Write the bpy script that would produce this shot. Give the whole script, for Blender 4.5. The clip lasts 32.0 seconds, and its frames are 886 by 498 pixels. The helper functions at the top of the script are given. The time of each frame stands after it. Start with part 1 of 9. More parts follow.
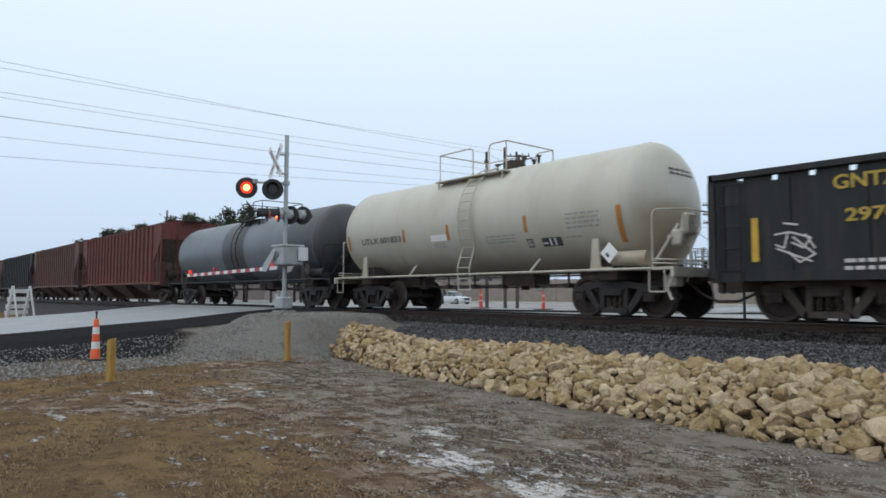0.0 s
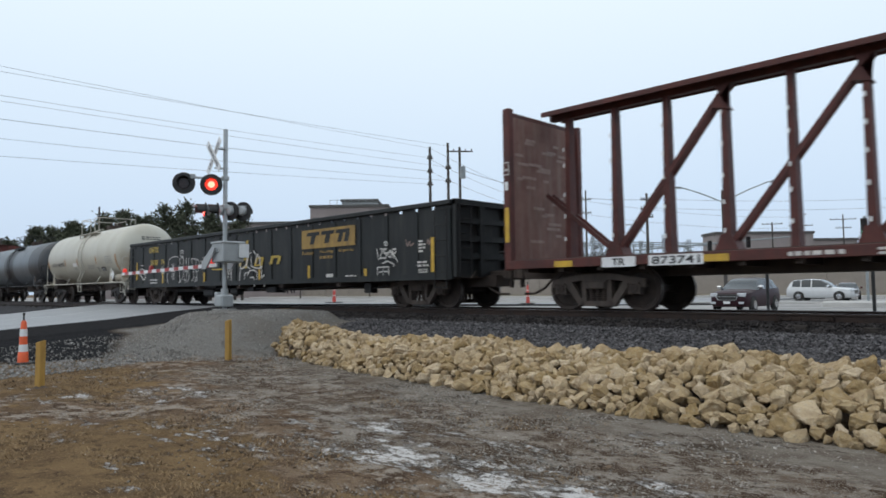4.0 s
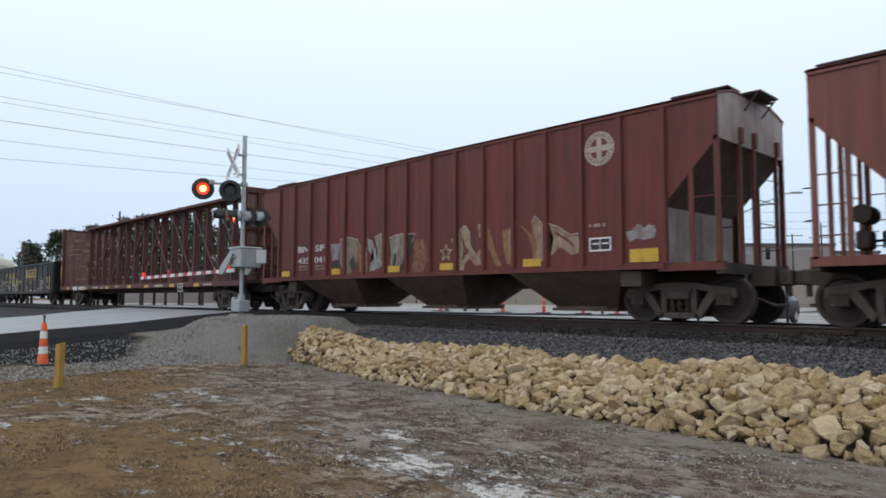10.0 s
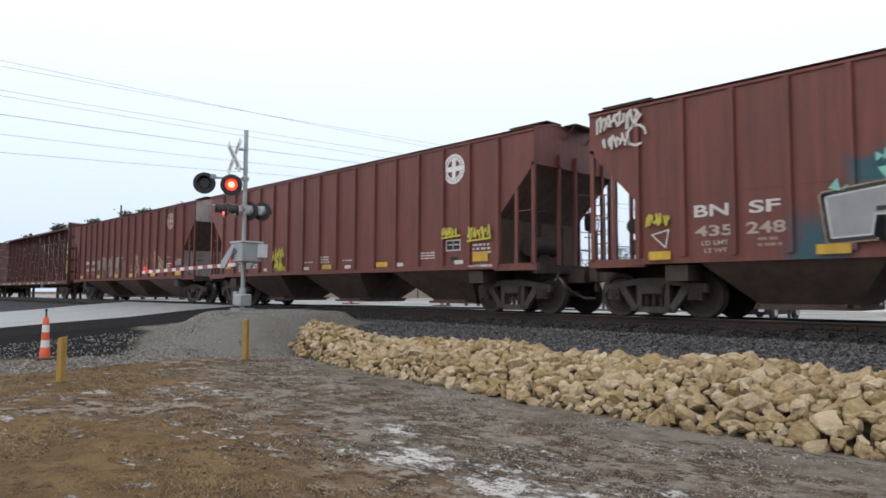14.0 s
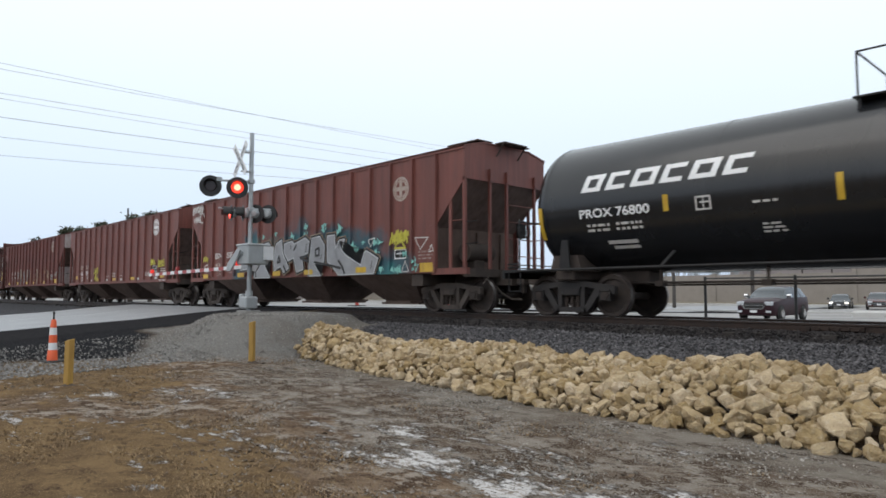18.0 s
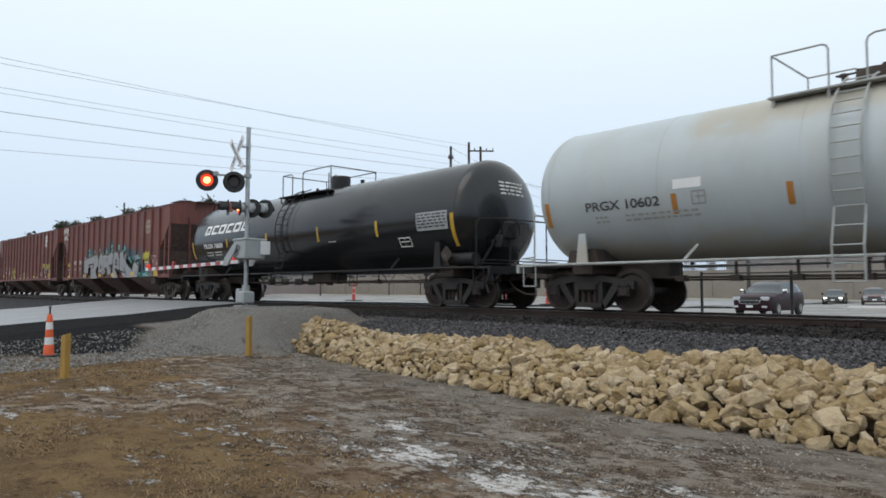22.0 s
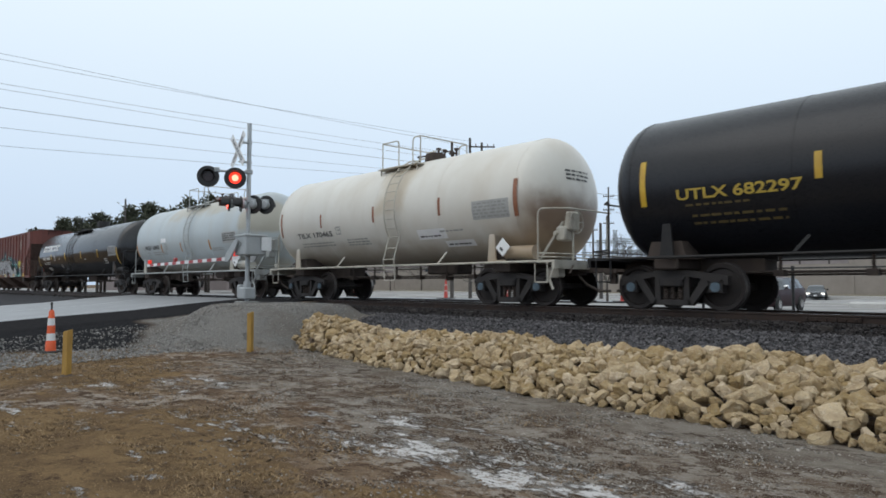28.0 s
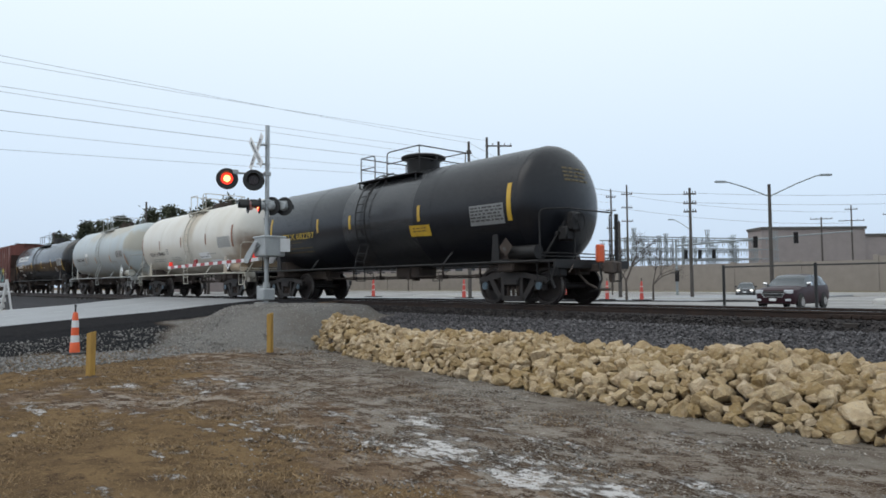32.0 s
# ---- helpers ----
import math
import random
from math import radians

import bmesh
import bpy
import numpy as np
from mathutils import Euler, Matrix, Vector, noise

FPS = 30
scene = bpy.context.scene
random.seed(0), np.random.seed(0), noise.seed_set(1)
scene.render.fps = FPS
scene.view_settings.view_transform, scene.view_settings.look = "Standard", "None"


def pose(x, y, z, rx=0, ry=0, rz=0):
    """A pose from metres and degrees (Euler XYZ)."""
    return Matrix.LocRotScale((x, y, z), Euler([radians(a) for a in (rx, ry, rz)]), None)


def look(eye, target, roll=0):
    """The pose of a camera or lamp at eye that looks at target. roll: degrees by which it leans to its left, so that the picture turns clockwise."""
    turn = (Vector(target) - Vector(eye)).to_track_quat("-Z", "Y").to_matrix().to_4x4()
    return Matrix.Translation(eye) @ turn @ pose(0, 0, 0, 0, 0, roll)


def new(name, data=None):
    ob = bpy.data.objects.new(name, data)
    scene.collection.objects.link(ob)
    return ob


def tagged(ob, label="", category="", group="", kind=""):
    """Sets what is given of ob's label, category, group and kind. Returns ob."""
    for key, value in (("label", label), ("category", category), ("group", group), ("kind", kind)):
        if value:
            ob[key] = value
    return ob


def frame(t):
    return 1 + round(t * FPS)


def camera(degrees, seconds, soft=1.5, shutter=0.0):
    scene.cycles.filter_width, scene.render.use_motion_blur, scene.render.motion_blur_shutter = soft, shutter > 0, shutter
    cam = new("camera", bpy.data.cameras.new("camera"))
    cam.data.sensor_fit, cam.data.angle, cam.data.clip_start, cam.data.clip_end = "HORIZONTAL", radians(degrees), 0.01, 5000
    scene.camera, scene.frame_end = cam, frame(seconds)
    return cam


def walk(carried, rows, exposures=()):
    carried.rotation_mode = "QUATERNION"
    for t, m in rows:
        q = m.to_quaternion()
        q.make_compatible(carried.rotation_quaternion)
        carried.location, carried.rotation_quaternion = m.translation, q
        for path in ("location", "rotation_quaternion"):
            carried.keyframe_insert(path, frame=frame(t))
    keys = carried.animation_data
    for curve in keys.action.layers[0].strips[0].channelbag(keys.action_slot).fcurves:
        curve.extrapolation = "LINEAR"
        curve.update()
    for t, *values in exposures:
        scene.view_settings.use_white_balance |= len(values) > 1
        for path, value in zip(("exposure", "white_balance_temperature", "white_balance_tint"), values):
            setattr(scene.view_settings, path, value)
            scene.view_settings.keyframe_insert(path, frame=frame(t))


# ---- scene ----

# World: x runs along the railway (the train leaves towards -x), y away from the camera, z = 0 at the rail tops.
EYE = (0.0, 0.0, 0.493)
TRACK_Y = 13.6
cam = camera(66.0, 32.0, soft=1.65, shutter=0.25)
# seconds, yaw, pitch, roll of a hand-held camera that stays on one spot
TURNS = [
    (0, 49.42, 3.83, -0.08), (0.5, 49.06, 3.66, 0.18), (1, 48.91, 3.52, 0.15),
    (1.5, 47.97, 3.49, 0.11), (2, 47.30, 3.47, 0.06), (2.5, 46.90, 3.44, 0.20),
    (3, 46.38, 3.39, 0.25), (3.5, 45.70, 3.34, 0.52), (4, 44.77, 3.40, 0.71),
    (4.5, 42.93, 3.47, 1.56), (6.5, 44.39, 3.53, 0.53), (7, 44.89, 3.64, 0.23),
    (7.5, 45.23, 3.80, 0.04), (8, 45.54, 3.96, -0.06), (8.5, 45.79, 4.00, 0.06),
    (9, 45.97, 4.04, 0.01), (9.5, 46.02, 4.07, 0.00), (10, 46.07, 4.08, -0.06),
    (10.5, 46.03, 4.04, 0.02), (11, 45.90, 4.02, 0.04), (11.5, 45.89, 3.93, -0.00),
    (12, 45.88, 3.83, -0.12), (12.5, 45.89, 3.74, -0.06), (13, 45.86, 3.62, 0.00),
    (13.5, 45.95, 3.61, -0.10), (14, 46.17, 3.63, -0.16), (14.5, 46.36, 3.68, -0.22),
    (16.5, 47.27, 3.71, -0.26), (17, 47.14, 3.71, 0.03), (17.5, 46.91, 3.74, -0.06),
    (18, 46.65, 3.79, -0.03), (18.5, 46.44, 3.77, -0.03), (19, 46.30, 3.72, -0.08),
    (19.5, 46.26, 3.68, -0.14), (20, 46.23, 3.60, -0.13), (20.5, 46.20, 3.53, 0.02),
    (21, 46.18, 3.52, -0.09), (21.5, 46.27, 3.44, -0.04), (22, 46.39, 3.36, -0.08),
    (22.5, 46.52, 3.33, -0.15), (23, 46.47, 3.22, -0.08), (23.5, 46.38, 3.19, -0.06),
    (24, 46.30, 3.14, -0.18), (24.5, 46.16, 3.03, -0.15), (25, 46.20, 2.91, -0.04),
    (25.5, 46.23, 2.81, -0.07), (27.5, 46.49, 2.99, -0.15), (28, 46.49, 3.02, -0.06),
    (28.5, 46.51, 3.04, 0.03), (29, 46.57, 3.04, 0.05), (29.5, 46.57, 3.04, 0.05),
    (30, 46.65, 3.03, 0.02), (30.5, 46.80, 3.00, -0.04), (31, 47.00, 2.94, 0.06),
    (31.5, 47.40, 2.96, 0.10), (32, 48.00, 3.00, 0.38),
]
walk(cam, [(t, pose(*EYE, 90 + p, r, y)) for t, y, p, r in TURNS],
     exposures=[(0.0, 0.0, 6350, 10), (4.5, 0.0, 6400, 10), (8.0, 0.0, 6300, 10), (10.0, 0.1, 6450, 11), (12.0, 0.28, 6650, 13), (14.0, 0.28, 6700, 13), (17.0, 0.24, 6650, 12), (20.0, 0.13, 6650, 11), (22.0, 0.06, 6600, 10), (25.0, 0.04, 6500, 10), (28.0, 0.0, 6450, 10), (29.5, 0.05, 6500, 10), (31.0, 0.13, 6650, 10), (32.0, 0.06, 6500, 10)])


def travel(t):
    """How far the train has gone along x after t seconds: it slows from 6.5 to 3.9 m/s."""
    q = t / 32.0
    return -207.36 * q - 6.58 * q ** 2 + 205.371 * q ** 3 - 451.165 * q ** 4 + 656.191 * q ** 5 - 523.764 * q ** 6 + 163.952 * q ** 7


# ---- light: an overcast winter sky and a weak, wide sun ----
world = bpy.data.worlds.new("overcast_sky")
scene.world = world
world.use_nodes = True
wn, wl = world.node_tree.nodes, world.node_tree.links
wn.clear()
w_out = wn.new("ShaderNodeOutputWorld")
w_bg = wn.new("ShaderNodeBackground")
w_sky = wn.new("ShaderNodeTexSky")
w_sky.sky_type = "NISHITA"
w_sky.sun_disc = False
w_sky.sun_elevation, w_sky.sun_rotation = radians(38), radians(200)
w_sky.dust_density, w_sky.air_density, w_sky.ozone_density = 4.0, 1.0, 1.5
w_gain = wn.new("ShaderNodeVectorMath")
w_gain.operation = "SCALE"
w_gain.inputs["Scale"].default_value = 0.10
w_geo = wn.new("ShaderNodeTexCoord")
w_sep = wn.new("ShaderNodeSeparateXYZ")
w_ramp = wn.new("ShaderNodeValToRGB")
for k, (at, col) in enumerate(((0.0, (0.64, 0.78, 0.97, 1)), (0.12, (0.73, 0.88, 1.06, 1)), (0.42, (1.0, 1.12, 1.19, 1)), (1.0, (1.12, 1.2, 1.24, 1)))):
    e = w_ramp.color_ramp.elements[k] if k < 2 else w_ramp.color_ramp.elements.new(at)
    e.position, e.color = at, col
w_mix = wn.new("ShaderNodeMixRGB")
w_mix.inputs[0].default_value = 0.86
wl.new(w_geo.outputs["Generated"], w_sep.inputs[0])
wl.new(w_sep.outputs["Z"], w_ramp.inputs[0])
wl.new(w_sky.outputs[0], w_gain.inputs[0])
wl.new(w_gain.outputs[0], w_mix.inputs[1])
wl.new(w_ramp.outputs[0], w_mix.inputs[2])
wl.new(w_mix.outputs[0], w_bg.inputs[0])
w_bg.inputs[1].default_value = 0.97
wl.new(w_bg.outputs[0], w_out.inputs[0])
sun_data = bpy.data.lights.new("sun", "SUN")
sun_data.energy, sun_data.angle, sun_data.color = 0.5, radians(40), (1.0, 0.97, 0.92)
sun = new("sun", sun_data)
sun.matrix_basis = look((0, 0, 30), (8, 14, 0))

# ---- materials ----
def surf(name, c1, c2=None, scale=3.0, rough=0.6, metal=0.0, bump=0.15, grain=60.0, stretch=(1, 1, 1), dirt=None, dirt_amount=0.35, vary=0.0, coat=0.0, island=0.0, spec=0.5, streak=(2.6, 2.6, 0.35), runs=0.0):
    """A procedural surface: two tones mixed by coarse noise, fine grain in roughness and relief, optional dirt in streaks."""
    m = bpy.data.materials.new(name)
    m.use_nodes = True
    n, l = m.node_tree.nodes, m.node_tree.links
    b = n["Principled BSDF"]
    c2 = c2 or tuple(x * 0.75 for x in c1)
    tc = n.new("ShaderNodeTexCoord")
    mp = n.new("ShaderNodeMapping")
    mp.inputs["Scale"].default_value = stretch
    l.new(tc.outputs["Object"], mp.inputs[0])
    big = n.new("ShaderNodeTexNoise")
    big.inputs["Scale"].default_value, big.inputs["Detail"].default_value, big.inputs["Roughness"].default_value = scale, 5.0, 0.62
    l.new(mp.outputs[0], big.inputs["Vector"])
    fine = n.new("ShaderNodeTexNoise")
    fine.inputs["Scale"].default_value, fine.inputs["Detail"].default_value = grain, 3.0
    l.new(tc.outputs["Object"], fine.inputs["Vector"])
    r1 = n.new("ShaderNodeMapRange")
    r1.inputs["From Min"].default_value, r1.inputs["From Max"].default_value = 0.32, 0.68
    l.new(big.outputs[0], r1.inputs[0])
    mix = n.new("ShaderNodeMixRGB")
    mix.inputs[1].default_value, mix.inputs[2].default_value = (*c1, 1), (*c2, 1)
    l.new(r1.outputs[0], mix.inputs[0])
    col = mix.outputs[0]
    if dirt:
        st = n.new("ShaderNodeTexNoise")
        st.inputs["Scale"].default_value, st.inputs["Detail"].default_value = 2.2, 6.0
        mp2 = n.new("ShaderNodeMapping")
        mp2.inputs["Scale"].default_value = streak
        l.new(tc.outputs["Object"], mp2.inputs[0])
        l.new(mp2.outputs[0], st.inputs["Vector"])
        r2 = n.new("ShaderNodeMapRange")
        r2.inputs["From Min"].default_value, r2.inputs["From Max"].default_value, r2.inputs["To Max"].default_value = 0.45, 0.75, dirt_amount
        l.new(st.outputs[0], r2.inputs[0])
        mx = n.new("ShaderNodeMixRGB")
        mx.inputs[2].default_value = (*dirt, 1)
        l.new(r2.outputs[0], mx.inputs[0])
        l.new(col, mx.inputs[1])
        col = mx.outputs[0]
    if runs:
        # narrow runs of rain and rust down a side, over broader panels of unequal fading
        for sc, amount in (((9.0, 9.0, 0.16), runs), ((1.1, 1.1, 0.05), runs * 0.8), ((26.0, 26.0, 0.6), runs * 0.5)):
            mq = n.new("ShaderNodeMapping")
            mq.inputs["Scale"].default_value = sc
            l.new(tc.outputs["Object"], mq.inputs[0])
            rn = n.new("ShaderNodeTexNoise")
            rn.inputs["Scale"].default_value, rn.inputs["Detail"].default_value = 1.0, 4.0
            l.new(mq.outputs[0], rn.inputs["Vector"])
            rr = n.new("ShaderNodeMapRange")
            for key, val in (("From Min", 0.3), ("From Max", 0.7), ("To Min", 1 - amount), ("To Max", 1 + amount)):
                rr.inputs[key].default_value = val
            l.new(rn.outputs[0], rr.inputs[0])
            hs = n.new("ShaderNodeHueSaturation")
            l.new(rr.outputs[0], hs.inputs["Value"])
            l.new(col, hs.inputs["Color"])
            col = hs.outputs[0]
    if vary or island:
        src = n.new("ShaderNodeNewGeometry").outputs["Random Per Island"] if island else n.new("ShaderNodeObjectInfo").outputs["Random"]
        hs = n.new("ShaderNodeHueSaturation")
        rr = n.new("ShaderNodeMapRange")
        amount = island or vary
        rr.inputs["To Min"].default_value, rr.inputs["To Max"].default_value = 1 - amount, 1 + amount
        l.new(src, rr.inputs[0])
        l.new(rr.outputs[0], hs.inputs["Value"])
        l.new(col, hs.inputs["Color"])
        col = hs.outputs[0]
    l.new(col, b.inputs["Base Color"])
    r3 = n.new("ShaderNodeMapRange")
    r3.inputs["To Min"].default_value, r3.inputs["To Max"].default_value = max(rough - 0.12, 0.03), min(rough + 0.12, 1.0)
    l.new(fine.outputs[0], r3.inputs[0])
    l.new(r3.outputs[0], b.inputs["Roughness"])
    b.inputs["Metallic"].default_value = metal
    b.inputs["Coat Weight"].default_value = coat
    b.inputs["Specular IOR Level"].default_value = spec
    if bump:
        bp = n.new("ShaderNodeBump")
        bp.inputs["Strength"].default_value, bp.inputs["Distance"].default_value = bump, 0.01
        l.new(fine.outputs[0], bp.inputs["Height"])
        l.new(bp.outputs[0], b.inputs["Normal"])
    return m


def glow(name, colour, strength):
    m = bpy.data.materials.new(name)
    m.use_nodes = True
    b = m.node_tree.nodes["Principled BSDF"]
    b.inputs["Base Color"].default_value = (*[min(c, 1) * 0.6 for c in colour], 1)
    b.inputs["Emission Color"].default_value = (*colour, 1)
    b.inputs["Emission Strength"].default_value = strength
    return m


RUST = (0.10, 0.055, 0.035)
GRIME = (0.035, 0.028, 0.024)
M = dict(
    rail=surf("rail_steel", (0.030, 0.022, 0.019), (0.05, 0.03, 0.022), 4, 0.55, 0.5),
    railtop=surf("rail_running_surface", (0.16, 0.15, 0.145), (0.11, 0.10, 0.10), 6, 0.38, 0.9),
    tie=surf("tie_wood", (0.032, 0.026, 0.022), (0.020, 0.016, 0.014), 5, 0.85, vary=0.3),
    truck=surf("truck_steel", (0.056, 0.047, 0.043), (0.090, 0.070, 0.060), 4, 0.8, 0.05, dirt=(0.135, 0.112, 0.096), dirt_amount=0.6, spec=0.3),
    wheel=surf("wheel_steel", (0.060, 0.045, 0.038), (0.036, 0.029, 0.027), 5, 0.65, 0.2, spec=0.3),
    tread=surf("wheel_tread", (0.22, 0.21, 0.20), (0.15, 0.13, 0.12), 6, 0.4, 0.8),
    truck_dark=surf("black_truck_steel", (0.020, 0.018, 0.019), (0.033, 0.028, 0.026), 4, 0.6, 0.05, dirt=(0.05, 0.043, 0.039), dirt_amount=0.4, spec=0.35),
    wheel_dark=surf("dark_wheel_steel", (0.036, 0.029, 0.027), (0.024, 0.021, 0.021), 5, 0.6, 0.2, spec=0.3),
    cap_blue=surf("bearing_cap_blue", (0.095, 0.145, 0.19), (0.07, 0.10, 0.125), 9, 0.6, dirt=GRIME),
    hopper=surf("oxide_red_paint", (0.155, 0.037, 0.028), (0.112, 0.031, 0.025), 0.8, 0.6, dirt=(0.070, 0.027, 0.024), dirt_amount=0.75, stretch=(1, 1, 0.3), spec=0.35, runs=0.12),
    hopper2=surf("oxide_red_paint_clean", (0.185, 0.054, 0.040), (0.140, 0.044, 0.034), 1.0, 0.52, dirt=(0.085, 0.034, 0.029), dirt_amount=0.6, stretch=(1, 1, 0.3), spec=0.45, runs=0.11),
    hopper3=surf("brown_red_paint", (0.135, 0.062, 0.048), (0.085, 0.042, 0.035), 1.0, 0.65, dirt=(0.06, 0.035, 0.03), dirt_amount=0.55, stretch=(1, 1, 0.3)),
    hopper_end=surf("pale_grey_hopper_end", (0.42, 0.37, 0.355), (0.27, 0.20, 0.185), 2.0, 0.8, dirt=(0.46, 0.42, 0.41), dirt_amount=0.6, spec=0.3),
    # slope underside: its brown-grey tone takes in grime and the shade there
    slope_grime_shade=surf("grimy_shaded_hopper_end", (0.125, 0.090, 0.080), (0.165, 0.115, 0.100), 2.5, 0.85, dirt=(0.03, 0.024, 0.02), dirt_amount=0.5, spec=0.3),
    under=surf("underframe_grime", (0.046, 0.037, 0.033), (0.074, 0.056, 0.048), 2.5, 0.85, dirt=(0.085, 0.067, 0.054), dirt_amount=0.5, spec=0.3),
    bay=surf("hopper_bay_grime", (0.105, 0.072, 0.060), (0.150, 0.105, 0.088), 2.0, 0.85, dirt=(0.05, 0.036, 0.031), dirt_amount=0.5, spec=0.3),
    gondola=surf("black_car_paint", (0.017, 0.020, 0.021), (0.011, 0.013, 0.014), 1.3, 0.55, dirt=(0.055, 0.05, 0.045), dirt_amount=0.4, stretch=(1, 1, 0.4), spec=0.35),
    beam=surf("dark_red_beam_paint", (0.115, 0.033, 0.027), (0.060, 0.022, 0.020), 1.6, 0.6, dirt=(0.05, 0.027, 0.024), dirt_amount=0.5, spec=0.35),
    beam_pale=surf("worn_bulkhead_face", (0.21, 0.115, 0.095), (0.14, 0.062, 0.050), 2.2, 0.75, dirt=(0.27, 0.21, 0.18), dirt_amount=0.55),
    cream=surf("cream_tank_paint", (0.50, 0.485, 0.42), (0.45, 0.43, 0.365), 0.6, 0.42, dirt=(0.33, 0.28, 0.20), dirt_amount=0.35, streak=(0.7, 0.7, 0.18), bump=0.03),
    greytank=surf("blue_grey_tank_paint", (0.132, 0.152, 0.172), (0.104, 0.120, 0.136), 0.6, 0.42, dirt=(0.08, 0.08, 0.08), dirt_amount=0.4, streak=(0.7, 0.7, 0.18), bump=0.03),
    paleblue=surf("pale_blue_grey_tank_paint", (0.44, 0.49, 0.51), (0.39, 0.43, 0.45), 0.5, 0.4, dirt=(0.38, 0.34, 0.28), dirt_amount=0.3, streak=(0.7, 0.7, 0.18), bump=0.03),
    white=surf("white_tank_paint", (0.66, 0.64, 0.59), (0.59, 0.56, 0.50), 0.5, 0.38, dirt=(0.46, 0.38, 0.28), dirt_amount=0.28, streak=(0.7, 0.7, 0.18), bump=0.03),
    blacktank=surf("black_tank_paint", (0.010, 0.011, 0.013), (0.014, 0.015, 0.017), 0.7, 0.2, dirt=(0.028, 0.028, 0.029), dirt_amount=0.4, streak=(0.7, 0.7, 0.18), bump=0.02, spec=0.5),
    blackworn=surf("dusty_black_tank_paint", (0.020, 0.021, 0.024), (0.014, 0.0145, 0.017), 0.9, 0.26, dirt=(0.04, 0.04, 0.042), dirt_amount=0.45, streak=(0.7, 0.7, 0.25), bump=0.02, spec=0.55),
    blackmatt=surf("matt_black_tank_paint", (0.0075, 0.0085, 0.0120), (0.010, 0.0110, 0.0150), 0.8, 0.3, dirt=(0.017, 0.0175, 0.021), dirt_amount=0.4, streak=(0.7, 0.7, 0.18), bump=0.02, spec=0.34),
    blacksteel=surf("black_steel", (0.010, 0.010, 0.011), (0.018, 0.016, 0.016), 5, 0.55, 0.05, spec=0.35),
    yellow=surf("yellow_reflector", (0.62, 0.40, 0.03), (0.5, 0.30, 0.03), 4, 0.4, dirt=(0.2, 0.12, 0.04), dirt_amount=0.4),
    orange=surf("orange_reflector", (0.46, 0.20, 0.04), (0.36, 0.16, 0.04), 4, 0.45),
    rustbar=surf("rust_red_reflector", (0.30, 0.11, 0.05), (0.2, 0.08, 0.04), 4, 0.5),
    letter=surf("white_lettering", (0.62, 0.60, 0.57), (0.50, 0.48, 0.46), 5, 0.55),
    letter_clean=surf("bright_white_lettering", (0.80, 0.80, 0.80), (0.74, 0.74, 0.74), 5, 0.45),
    letter_faded=surf("faded_lettering", (0.32, 0.24, 0.21), (0.22, 0.13, 0.11), 7, 0.6),
    letter_yellow=surf("yellow_lettering", (0.50, 0.36, 0.05), (0.38, 0.26, 0.05), 6, 0.55),
    letter_dark=surf("dark_lettering", (0.045, 0.045, 0.048), (0.07, 0.068, 0.065), 5, 0.55),
    tan_panel=surf("yellow_brown_panel", (0.40, 0.25, 0.06), (0.27, 0.17, 0.05), 2, 0.6, dirt=(0.07, 0.06, 0.05), dirt_amount=0.5),
    greyband=surf("dark_grey_tank_band", (0.045, 0.050, 0.058), (0.032, 0.036, 0.042), 0.8, 0.45, dirt=(0.07, 0.07, 0.07), dirt_amount=0.4),
    creamsteel=surf("dirty_cream_steel", (0.52, 0.50, 0.44), (0.40, 0.37, 0.31), 3, 0.55, dirt=(0.16, 0.12, 0.09), dirt_amount=0.5),
    galvdirty=surf("dirty_pale_steel", (0.42, 0.44, 0.44), (0.32, 0.33, 0.32), 3, 0.55, dirt=(0.16, 0.13, 0.10), dirt_amount=0.5),
    galv=surf("galvanised_steel", (0.42, 0.44, 0.45), (0.33, 0.35, 0.36), 8, 0.42, 0.45),
    alu=surf("aluminium_paint", (0.40, 0.42, 0.43), (0.33, 0.35, 0.36), 3, 0.5, 0.2),
    black=surf("signal_black", (0.012, 0.012, 0.013), (0.02, 0.02, 0.02), 6, 0.5),
    sign_white=surf("sign_white", (0.75, 0.76, 0.77), (0.66, 0.67, 0.68), 6, 0.35),
    red_tape=surf("red_reflective_tape", (0.42, 0.05, 0.05), (0.33, 0.04, 0.04), 6, 0.4),
    cone=surf("cone_orange", (0.80, 0.13, 0.04), (0.68, 0.10, 0.03), 6, 0.5),
    cone_red=surf("faded_red_plastic", (0.60, 0.085, 0.07), (0.50, 0.07, 0.055), 6, 0.55),
    faded_tape=surf("faded_tape", (0.62, 0.50, 0.47), (0.55, 0.30, 0.26), 9, 0.5),
    rubber=surf("black_rubber", (0.02, 0.02, 0.02), (0.035, 0.033, 0.03), 7, 0.8),
    post=surf("yellow_ochre_post_wood", (0.42, 0.25, 0.055), (0.31, 0.18, 0.045), 6, 0.75, stretch=(3, 3, 0.5)),
    ballast=surf("ballast_stone", (0.128, 0.122, 0.125), (0.072, 0.068, 0.071), 5, 0.9, island=0.6, spec=0.1),
    chip=surf("limestone_chips", (0.24, 0.23, 0.218), (0.14, 0.133, 0.125), 6, 0.85, island=0.5),
    mound=surf("grey_gravel_fill", (0.24, 0.235, 0.225), (0.18, 0.175, 0.165), 3, 0.9, bump=0.7, grain=45),
    asphalt_new=surf("fresh_asphalt", (0.022, 0.022, 0.024), (0.032, 0.031, 0.032), 6, 0.95, bump=0.6, grain=70, spec=0.0),
